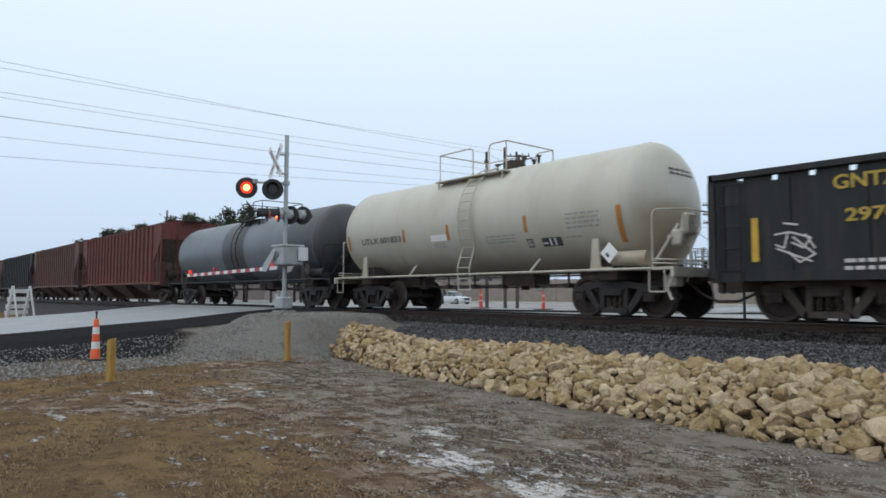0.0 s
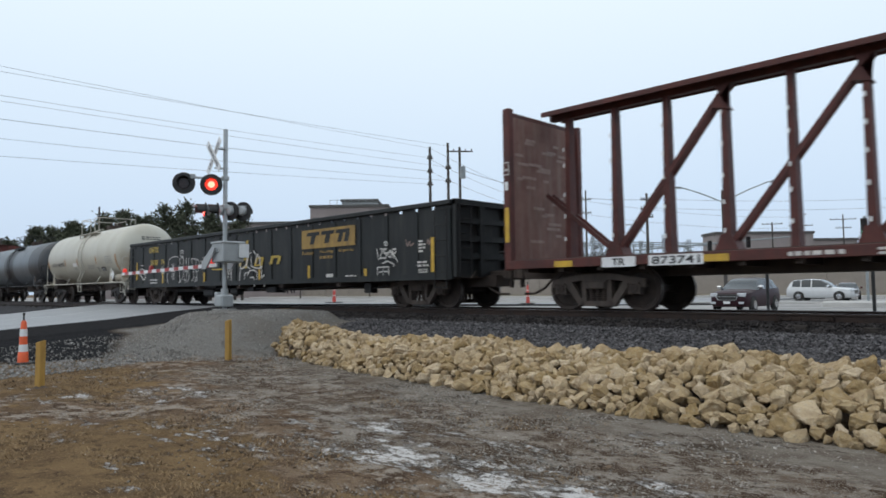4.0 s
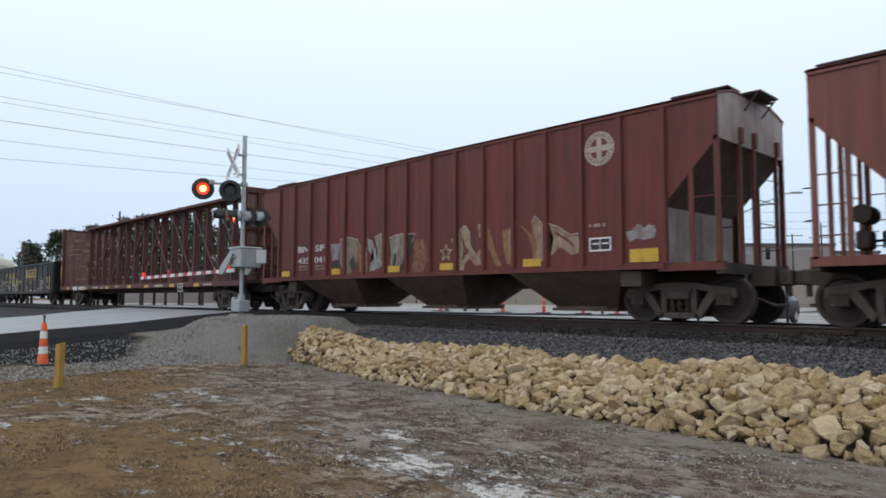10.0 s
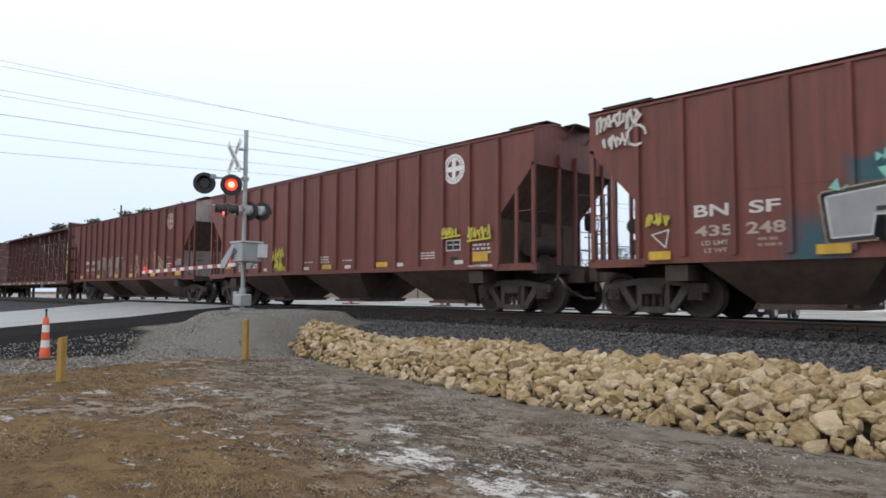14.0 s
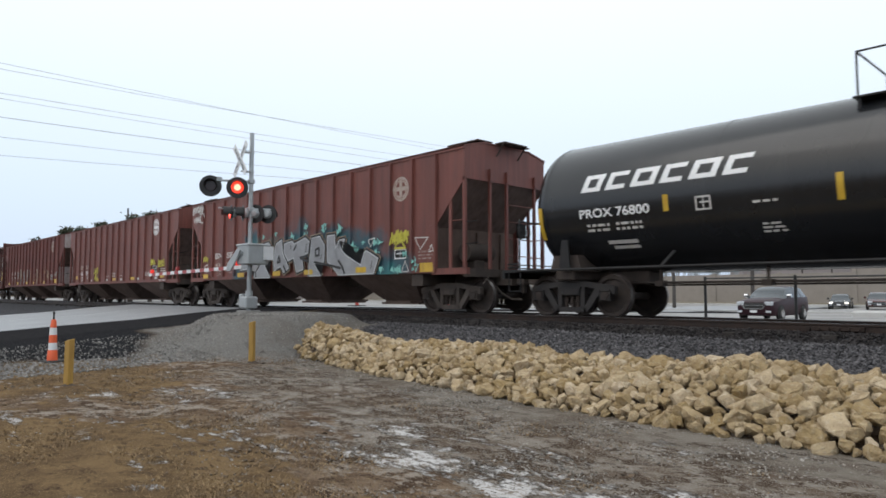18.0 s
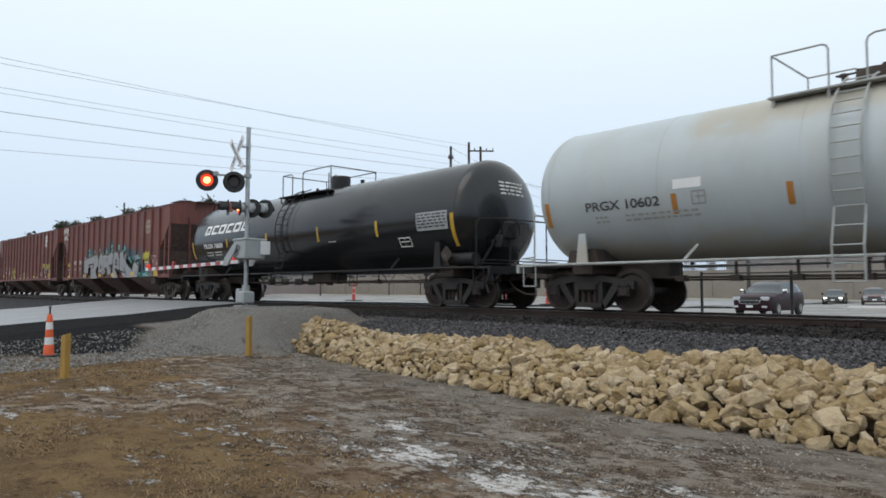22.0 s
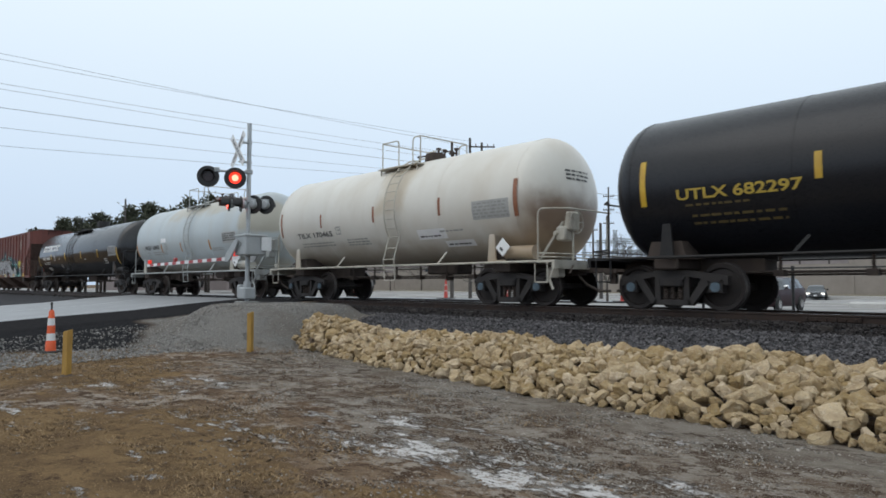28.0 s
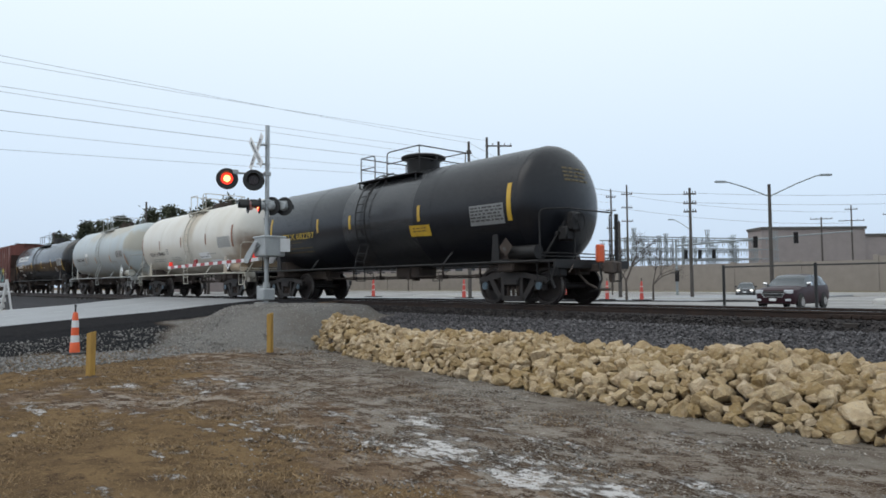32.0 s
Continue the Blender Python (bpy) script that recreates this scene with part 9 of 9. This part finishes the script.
def wires():
    def sag(a, b, drop, r):
        pts = []
        for i in range(15):
            q = i / 14
            p = Vector(a).lerp(Vector(b), q)
            p.z -= drop * 4 * q * (1 - q)
            pts.append(p)
        cu = bpy.data.curves.new("overhead_wire", "CURVE")
        cu.dimensions, cu.bevel_depth, cu.bevel_resolution = "3D", r, 0
        sp = cu.splines.new("POLY")
        sp.points.add(len(pts) - 1)
        for q, p in zip(sp.points, pts):
            q.co = (*p, 1)
        cu.materials.append(BG["wire"])
        tagged(new("overhead_wire", cu), "thin dark overhead wire between utility poles", "wire", "overhead wires")

    left = (-40.0, -40.0)
    ends = ((*POLE_A, 13.0, 13.3), (*POLE_B, 13.6, 12.2), (*POLE_A, 12.15, 11.3), (*POLE_B, 11.65, 10.9), (*POLE_A, 10.95, 9.7), (*POLE_B, 10.4, 8.4), (*POLE_A, 9.8, 6.2))
    for k, (x, y, z, zl) in enumerate(ends):
        # heights at the street's south side carry on the fall that the spans show
        sag((x, y, z), (left[0] - 0.15 * k, left[1], zl), 0.5 + 0.12 * (k % 3), 0.014 if k == 4 else 0.010)
    for z in (13.0, 12.0, 10.9):
        sag((*POLE_A, z), (-57.6, 85.2, z + 0.4), 0.9, 0.014)
    sag((*POLE_C, 11.8), (-32.4, 61.0, 9.0), 0.9, 0.02)
    for z in (9.1, 8.2):
        sag((-32.4, 61.0, z), (-10.0, 88.0, z + 0.6), 0.5, 0.014)
    for z in (13.4, 11.4):
        sag((-56.0, 86.9, z), (-40.8, 133.7, z - 0.5), 0.8, 0.02)


wires()


def street_lamp(at, top, arms, label):
    x, y = at
    p = thing("street_lamp", label, "street lamp", pose(x, y, far_ground(y)))
    h = top - far_ground(y)
    bm = bmesh.new()
    rod(bm, (0, 0, 0), (0, 0, h), 0.16, 12, 0.12)
    part("pole", bm, BG["pole"], p, smooth=True)
    for dx, dy, z in arms:
        zz = z - far_ground(y)
        bm = bmesh.new()
        pipe(bm, [(0, 0, h - 1.0), (dx * 0.45, dy * 0.45, h - 1.0 + (zz - h + 1.0) * 0.62), (dx * 0.75, dy * 0.75, zz - 0.06), (dx * 0.85, dy * 0.85, zz)], 0.05, 8)
        a = part("arm", bm, BG["steel"], p)
        bm = bmesh.new()
        d = Vector((dx, dy, 0)).normalized()
        bar(bm, Vector((dx * 0.82, dy * 0.82, zz)), Vector((dx * 0.82, dy * 0.82, zz)) + d * 0.85, 0.14, 0.32, (-d.y, d.x, 0))
        part("lantern", bm, BG["steel"], a)


street_lamp((-23.1, 56.4), 8.45, ((-2.8, -3.3, 8.65), (3.5, 3.6, 9.15)), "tall street lamp with two long curved arms")
street_lamp((-52.0, 98.0), 9.6, ((-2.0, -2.6, 10.2),), "far street lamp with one curved arm")


def signal_head(parent, at, lit=False, turn=40):
    g = obj("signal_head", None, parent, pose(*at, 0, 0, turn))
    bm = bmesh.new()
    box(bm, -0.22, 0.22, -0.12, 0.12, -0.62, 0.62, bevel=0.03)
    part("housing", bm, M["black"], g)
    for z in (-0.4, 0.0, 0.4):
        bm = bmesh.new()
        turned(bm, [(0.15, -0.30), (0.16, -0.12), (0.0, -0.118)], 14, Matrix.Translation((0, 0, z)) @ Matrix.Rotation(radians(-90), 4, "X"))
        part("lens", bm, BG["green"] if lit and z < -0.2 else M["lens_dark"], g)


def traffic_signal():
    p = thing("traffic_signal", "traffic signal mast with long horizontal arm", "traffic light", pose(-38.5, 69.2, far_ground(69)))
    z0 = far_ground(69)
    bm = bmesh.new()
    rod(bm, (0, 0, 0), (0, 0, 6.1), 0.14, 12, 0.11)
    part("mast", bm, BG["steel"], p, smooth=True)
    bm = bmesh.new()
    rod(bm, (0, 0, 5.4), (14.0, 11.4, 6.7), 0.10, 10, 0.06)
    part("mast_arm", bm, BG["steel"], p, smooth=True)
    signal_head(p, (6.4, 5.2, 5.7))
    signal_head(p, (9.6, 7.8, 6.1))
    signal_head(p, (0.2, -0.3, 2.1))
    q = thing("traffic_signal", "far traffic signal mast with several black heads", "traffic light", pose(-48.0, 88.0, far_ground(88)))
    bm = bmesh.new()
    rod(bm, (0, 0, 0), (0, 0, 7.5), 0.14, 12, 0.11)
    rod(bm, (-0.5, 0, 6.6), (11, 7, 7.4), 0.09, 10, 0.06)
    part("mast", bm, BG["steel"], q, smooth=True)
    for k in range(3):
        signal_head(q, (0.4 + 1.5 * k, 0.2 + k, 5.3))
    g = thing("traffic_signal", "traffic signal post showing green", "traffic light", pose(-13.4, 58.5, far_ground(58)))
    bm = bmesh.new()
    rod(bm, (0, 0, 0), (0, 0, 6.4), 0.1, 10)
    part("mast", bm, BG["steel"], g)
    signal_head(g, (0, -0.25, 5.6), True, 15)


traffic_signal()


def substation():
    s = thing("electrical_substation", "grey steel lattice electrical substation", "substation", pose(-62.5, 117.0, -0.8, 0, 0, 66))
    rng = random.Random(8)
    for row in range(3):
        y = -5 + row * 5
        for i in range(7):
            x = -15 + i * 5
            bm = bmesh.new()
            h = 9.5 + (1.2 if (i + row) % 3 == 0 else 0) - row * 0.4
            for dx, dy in ((-0.3, -0.3), (0.3, -0.3), (-0.3, 0.3), (0.3, 0.3)):
                rod(bm, (x + dx, y + dy, 0), (x + dx * 0.6, y + dy * 0.6, h), 0.06, 5)
            for k in range(6):
                z = h * k / 6
                rod(bm, (x - 0.3, y - 0.3, z), (x + 0.3, y - 0.3, z + h / 6), 0.04, 4)
                rod(bm, (x + 0.3, y + 0.3, z), (x - 0.3, y + 0.3, z + h / 6), 0.04, 4)
            part("lattice_column", bm, BG["steel"], s)
        for z in (9.2, 7.3, 5.6):
            bm = bmesh.new()
            box(bm, -15.5, 15.5, y - 0.25, y + 0.25, z - 0.08, z + 0.08)
            for i in range(24):
                x = -15 + i * 1.27
                rod(bm, (x, y, z - 0.9), (x, y, z), 0.05, 5)
            part("bus_bar", bm, BG["steel"], s)
    for i in range(16):
        bm = bmesh.new()
        x, y, h = rng.uniform(-14, 14), rng.uniform(-7, 7), rng.uniform(2.5, 5)
        box(bm, x - 0.5, x + 0.5, y - 0.5, y + 0.5, 0, h * 0.6, bevel=0.1)
        for q in (-0.3, 0.0, 0.3):
            rod(bm, (x + q, y, h * 0.6), (x + q, y, h), 0.07, 6)
        part("transformer", bm, BG["steel"], s)


substation()


def block(parent, x0, x1, y0, y1, z0, z1, wall, name="wing", rows=0, cols=0, win=(1.6, 1.4)):
    bm = bmesh.new()
    box(bm, x0, x1, y0, y1, z0, z1)
    w = part(name, bm, wall, parent)
    bm = bmesh.new()
    box(bm, x0 - 0.25, x1 + 0.25, y0 - 0.25, y1 + 0.25, z1 - 0.05, z1 + 0.5)
    part("parapet", bm, BG["roof"], w)
    for r in range(rows):
        for c in range(cols):
            x = x0 + (x1 - x0) * (c + 0.5) / cols
            z = z0 + (z1 - z0) * (r + 0.55) / rows
            bm = bmesh.new()
            box(bm, x - win[0] / 2, x + win[0] / 2, y0 - 0.06, y0 + 0.1, z - win[1] / 2, z + win[1] / 2)
            part("window", bm, BG["glass"], w)
    return w


def buildings():
    b = thing("brick_building", "large plain brown brick building with flat roof", "building", pose(-55.0, 162.0, -1.0, 0, 0, 47))
    block(b, -13.5, 9.0, 0, 7, 0, 13.2, BG["brick"])
    block(b, 9.0, 19.5, 0.6, 8, 0, 11.6, BG["brick"])
    block(b, 19.5, 44, 3, 18, 0, 5.0, BG["brick2"], rows=1, cols=6)
    f = thing("factory_building", "large pink-grey brick factory with stepped flat roofs", "building", pose(-118.0, 95.0, -1.0, 0, 0, 44))
    block(f, -36, -12, 0, 25, 0, 16.5, BG["brick2"], rows=3, cols=8)
    block(f, -12, 5, -2, 28, 0, 19.8, BG["brick2"], rows=3, cols=6)
    block(f, 5, 16, 1, 25, 0, 16.0, BG["brick"], rows=2, cols=4)
    block(f, 16, 27, 2, 25, 0, 14.5, BG["brick"], rows=2, cols=4)
    block(f, -6, 2, 4, 20, 20.2, 21.8, BG["pale"], "penthouse")
    bm = bmesh.new()
    rod(bm, (11.5, 6, 16), (11.5, 6, 19.2), 0.9, 14)
    part("chimney", bm, BG["roof"], f)
    bm = bmesh.new()
    for i in range(7):
        rod(bm, (-8 + i * 1.6, 0, 20), (-8 + i * 1.6, 0, 21.6), 0.06, 5)
    rod(bm, (-8, 0, 21.6), (1.6, 0, 21.6), 0.06, 5)
    part("roof_rail", bm, BG["steel"], f)
    h = thing("long_low_building", "long low brick building behind the pine trees", "building", pose(-150, 75, -1, 0, 0, 55))
    block(h, -30, 30, 0, 20, 0, 9.0, BG["brick2"], rows=1, cols=12)


buildings()


# ---- trees ----
def pine(x, y, h, seed):
    rng = random.Random(seed)
    t = thing("pine_tree", "dark green pine tree with ragged crown", "tree", pose(x, y, -0.9), "pine trees by the railway")
    bm = bmesh.new()
    rod(bm, (0, 0, 0), (0, 0, h * 0.96), 0.24, 8, 0.04)
    for i in range(16):
        z = h * rng.uniform(0.3, 0.95)
        a = rng.uniform(0, 6.28)
        l = (1.05 - z / h) * h * 0.42 + 0.5
        rod(bm, (0, 0, z), (l * math.cos(a), l * math.sin(a), z + l * 0.3), 0.06, 5, 0.015)
    part("trunk", bm, BG["bark"], t)
    r = np.random.default_rng(seed)
    n = 2200
    k = 110
    zc = h * (0.22 + 0.78 * r.random(k) ** 0.85)
    ac = r.uniform(0, 2 * np.pi, k)
    reach = (1.08 - (zc / h) ** 1.6) * h * 0.36 * r.uniform(0.35, 1.1, k)
    c = np.stack([reach * np.cos(ac), reach * np.sin(ac), zc], 1)
    idx = r.integers(0, k, n)
    p = c[idx] + r.normal(0, 0.42, (n, 3)) * np.array([1, 1, 0.75])
    d = r.normal(0, 1, (n, 3))
    d[:, 2] = np.abs(d[:, 2]) * 0.7 + 0.2
    d /= np.linalg.norm(d, axis=1)[:, None]
    s = np.cross(d, r.normal(0, 1, (n, 3)))
    s /= np.linalg.norm(s, axis=1)[:, None]
    ln, wd = r.uniform(0.35, 0.75, n)[:, None], r.uniform(0.09, 0.2, n)[:, None]
    v = np.stack([p - s * wd, p + s * wd, p + d * ln], 1).reshape(-1, 3)
    soup("crown", v.tolist(), np.arange(3 * n).reshape(-1, 3).tolist(), BG["needles"], t)


for k, (x, y, h) in enumerate(((-127, 28.5, 10), (-124.5, 32.0, 12), (-121.5, 33.5, 12.0), (-119.5, 36.3, 12.6), (-117.0, 35.0, 12.3), (-116.0, 39.2, 13.8), (-113.5, 41.5, 14.6), (-111.5, 41.0, 13.8), (-111.3, 44.6, 13.5), (-108.5, 46.2, 15.2), (-105.5, 48.2, 15.6), (-131, 30, 9.5), (-123, 38, 12), (-114, 48, 13), (-101.5, 50.5, 13.5), (-120.0, 41.0, 13.5), (-117.0, 45.0, 14.0), (-110.5, 50.0, 14.5), (-106.5, 53.0, 14.0), (-98.0, 54.0, 13.5), (-126.5, 36.0, 11.5), (-103.0, 55.5, 12.5))):
    pine(x, y, h, 40 + k)


def bare_tree(x, y, h, seed, label="leafless tree with many thin grey-brown branches"):
    rng = random.Random(seed)
    t = thing("bare_tree", label, "tree", pose(x, y, far_ground(y)))
    bm = bmesh.new()
    twigs = bmesh.new()

    def grow(p, d, l, r, depth):
        q = p + d * l
        rod(bm if depth < 3 else twigs, p, q, r, 6 if depth < 2 else 4, r * 0.6)
        if depth >= 5:
            return
        for _ in range(3 if depth < 4 else 2):
            n = (d + Vector((rng.gauss(0, 0.5), rng.gauss(0, 0.5), rng.gauss(0.12, 0.3)))).normalized()
            grow(q, n, l * rng.uniform(0.62, 0.85), r * 0.58, depth + 1)

    grow(Vector((0, 0, 0)), Vector((0, 0, 1)), h * 0.26, h * 0.018, 0)
    part("trunk", bm, BG["bark"], t)
    part("twigs", twigs, BG["bark"], t)


bare_tree(-26.6, 41.0, 5.6, 12)
bare_tree(-24.9, 41.6, 4.6, 14)
bare_tree(-43.5, 66.0, 6.2, 3)
bare_tree(-46.0, 68.0, 5.4, 4)
bare_tree(-96.0, 78.0, 8.0, 5)
bare_tree(-101.0, 74.0, 9.0, 6)
bare_tree(-106.0, 70.0, 9.0, 7)
bare_tree(-92.0, 82.0, 8.0, 9)


# ---- cars ----
def road_car(name, label, m, paint, L=4.75, W=1.84, H=1.66, suv=True, lit=False):
    """A car that looks towards -y: body of lofted sections, glass house, wheels, lamps and grille."""
    car = thing(name, label, "car", m)
    hood, belt, w = (1.02 if suv else 0.82), (1.10 if suv else 0.95), W / 2
    tail = 0.97 if suv else 0.72
    # stations from the nose back: along, width, lower edge, belt, top, width of the top
    st = [(-0.50, 0.72, 0.42, hood - 0.36, hood - 0.28, 0.62), (-0.485, 0.86, 0.30, hood - 0.22, hood - 0.13, 0.74), (-0.44, 0.96, 0.24, hood - 0.14, hood - 0.04, 0.82), (-0.33, 1.0, 0.24, hood - 0.08, hood + 0.02, 0.84),
          (-0.20, 1.0, 0.24, belt - 0.06, hood + 0.06, 0.86), (-0.11, 1.0, 0.24, belt - 0.01, belt + (H - belt) * 0.55, 0.80), (-0.02, 1.0, 0.24, belt, H - 0.05, 0.73), (0.10, 1.0, 0.24, belt, H, 0.72), (0.115, 1.0, 0.24, belt, H, 0.72),
          (0.26, 1.0, 0.24, belt + 0.02, H - 0.02, 0.71), (0.275, 1.0, 0.24, belt + 0.02, H - 0.02, 0.71), (0.40 if suv else 0.33, 0.98, 0.26, belt + 0.04, H - 0.08 if suv else H - 0.14, 0.69), (0.455, 0.96, 0.30, belt + 0.03, (H - 0.35) if suv else belt + 0.12, 0.70 if suv else 0.8), (0.49, 0.93, 0.34, tail, tail + 0.08, 0.8), (0.50, 0.85, 0.42, tail - 0.15, tail - 0.1, 0.75)]
    bm = bmesh.new()
    rows = []
    for y, ww, lo, bz, tz, tw in st:
        ww *= w
        half = [(ww * 0.90, lo), (ww, lo + 0.14), (ww * 1.0, (lo + bz) / 2 + 0.08), (ww * 0.965, bz), (ww * tw / 1.0, tz - 0.02), (ww * tw * 0.6, tz + 0.02)]
        rows.append([bm.verts.new((-x, y * L, z)) for x, z in half] + [bm.verts.new((x, y * L, z)) for x, z in reversed(half)])
    for k, (a, b) in enumerate(zip(rows, rows[1:])):
        for i in range(11):
            f = bm.faces.new((a[i], a[i + 1], b[i + 1], b[i]))
            side_glass = i in (3, 7) and k in (5, 6, 8, 10, 4) and not (k == 4 and False)
            screen = i in (4, 5, 6) and (k in (4, 5) or k == (12 if suv else 11))
            f.material_index = 1 if side_glass or screen else 0
        bm.faces.new((a[11], a[0], b[0], b[11]))
    bm.faces.new(rows[0])
    bm.faces.new(rows[-1][::-1])
    bmesh.ops.recalc_face_normals(bm, faces=bm.faces)
    part("body", bm, [paint, BG["car_glass"]], car, smooth=True)
    for q in (-1, 1):
        for y in (-L * 0.30, L * 0.30):
            bm = bmesh.new()
            turned(bm, [(0.0, 0.0), (0.42, 0.0), (0.42, 0.03)], 24, Matrix.Translation((q * (w + 0.004), y, 0.36)) @ Matrix.Rotation(radians(-90 * q), 4, "Y"))
            part("wheel_arch", bm, M["rubber"], car)
    y0 = -L * 0.20
    for s in (-1, 1):
        bm = bmesh.new()
        rod(bm, (s * (w + 0.02), y0 + 0.25, belt + 0.08), (s * (w + 0.2), y0 + 0.25, belt + 0.10), 0.09, 10)
        part("mirror", bm, BG["chrome"] if suv else paint, car)
        bm = bmesh.new()
        box(bm, *sorted((s * w * 0.52, s * w * 0.90)), -L / 2 + 0.02, -L / 2 + 0.32, hood - 0.28, hood - 0.10, bevel=0.03)
        part("headlight", bm, BG["lamp"] if lit else BG["head"], car)
        bm = bmesh.new()
        box(bm, *sorted((s * w * 0.60, s * w * 0.85)), -L / 2 - 0.01, -L / 2 + 0.2, 0.40, 0.50)
        part("fog_light", bm, BG["head"], car)
        for y in (-L * 0.30, L * 0.30):
            bm = bmesh.new()
            turned(bm, [(0.0, -0.12), (0.20, -0.12), (0.24, -0.10), (0.34, -0.10), (0.355, -0.05), (0.355, 0.08), (0.0, 0.08)], 24, Matrix.Translation((s * (w - 0.055), y, 0.355)) @ Matrix.Rotation(radians(-90 * s), 4, "Y"))
            wl_ = part("tyre", bm, M["rubber"], car, smooth=True)
            bm = bmesh.new()
            turned(bm, [(0.0, -0.135), (0.21, -0.125)], 20, Matrix.Translation((s * (w - 0.055), y, 0.355)) @ Matrix.Rotation(radians(-90 * s), 4, "Y"))
            part("rim", bm, BG["chrome"], wl_)
    bm = bmesh.new()
    box(bm, -w * 0.5, w * 0.5, -L / 2 - 0.015, -L / 2 + 0.1, hood - 0.42, hood - 0.16, bevel=0.02)
    part("grille", bm, M["black"], car)
    bm = bmesh.new()
    pipe(bm, [(-w * 0.62, -L / 2 - 0.02, hood - 0.2), (-w * 0.45, -L / 2 - 0.03, hood - 0.44), (w * 0.45, -L / 2 - 0.03, hood - 0.44), (w * 0.62, -L / 2 - 0.02, hood - 0.2)], 0.025, 6)
    box(bm, -w * 0.55, w * 0.55, -L / 2 - 0.03, -L / 2, hood - 0.29, hood - 0.26)
    part("chrome_trim", bm, BG["chrome"], car)
    bm = bmesh.new()
    box(bm, -0.16, 0.16, -L / 2 - 0.035, -L / 2 - 0.02, 0.40, 0.52)
    part("plate", bm, M["sign_white"], car)
    return car


MOVERS = []
SUV_SPOT = (-13.55, 35.5)
road_car("suv", "dark maroon sport utility car waiting in the street", pose(*SUV_SPOT, gz(*SUV_SPOT), 0, 0, 0), BG["suv"])
sedan = road_car("sedan", "charcoal sedan with headlights on, waiting in the street", pose(-21.9, 74.6, gz(-21.9, 74.6), 0, 0, 12), BG["car_dark"], 4.7, 1.8, 1.46, False, True)
red_sedan = road_car("sedan", "dark red sedan waiting in the street", pose(-17.0, 67.5, gz(-17.0, 67.5), 0, 0, 14), BG["car_red"], 4.7, 1.8, 1.46, False)
white_van = road_car("minivan", "white minivan driving along the street", pose(-70.0, 62.0, gz(-70.0, 62.0), 0, 0, 90), BG["car_white"], 5.0, 1.95, 1.75, True)
MOVERS += [
    (sedan, ((0, -21.9, 74.6, 12), (26.0, -22.4, 74.6, 12), (28.0, -24.1, 74.8, 16), (29.0, -25.3, 74.8, 16), (32.0, -33.4, 74.8, 20))),
    (red_sedan, ((0, -17.0, 67.5, 14), (25.8, -17.0, 67.5, 14), (27.0, -12.6, 65.0, 45), (28.5, -2.4, 63.0, 75), (32.0, 38.5, 62.4, 85))),
    (white_van, ((0, -70.0, 62.0, 90), (1.5, -50.1, 62.0, 90), (2.5, -35.2, 62.0, 90), (4.0, -17.5, 62.0, 90), (6.0, 8.5, 62.0, 90), (12.0, 86.0, 62.0, 90), (32.0, 350.0, 62.0, 90))),
]


def motions():
    steps = [i * 0.5 for i in range(65)]
    fine = [i * 0.1 for i in range(321)]
    for car, x, sets in CARS:
        walk(car, [(t, pose(x + travel(t), TRACK_Y, 0)) for t in steps])
        for w, q in sets:
            walk(w, [(t, pose(q, 0, WHEEL_R, 0, math.degrees(travel(t) / WHEEL_R), 0)) for t in fine])
    for car, rows in MOVERS:
        walk(car, [(t, pose(x, y, gz(x, y), 0, 0, a)) for t, x, y, a in rows])
    # the flashers: each lamp swings its glowing side to the front and away again, 54 times a minute
    half, first = 1.1035 / 2, 0.325
    for lamp, lit_first in LAMPS:
        lit = lit_first
        rows = [(0.0, pose(0, 0, 0, 0, 0, 0 if lit else 178))]
        for k in range(58):
            f = (first + k * half) * FPS
            # a lamp lights a moment before the other goes out
            mid = math.ceil(f + 0.55) if lit else math.ceil(f - 0.47)
            mid += mid % 3 == 1
            a, c = (0, 178) if lit else (178, 0)
            rows += [((mid - 2) / FPS, pose(0, 0, 0, 0, 0, a)), ((mid - 1) / FPS, pose(0, 0, 0, 0, 0, 89)), (mid / FPS, pose(0, 0, 0, 0, 0, c))]
            lit = not lit
        rows.append((32.0, pose(0, 0, 0, 0, 0, 0 if lit else 178)))
        walk(lamp, rows)


motions()
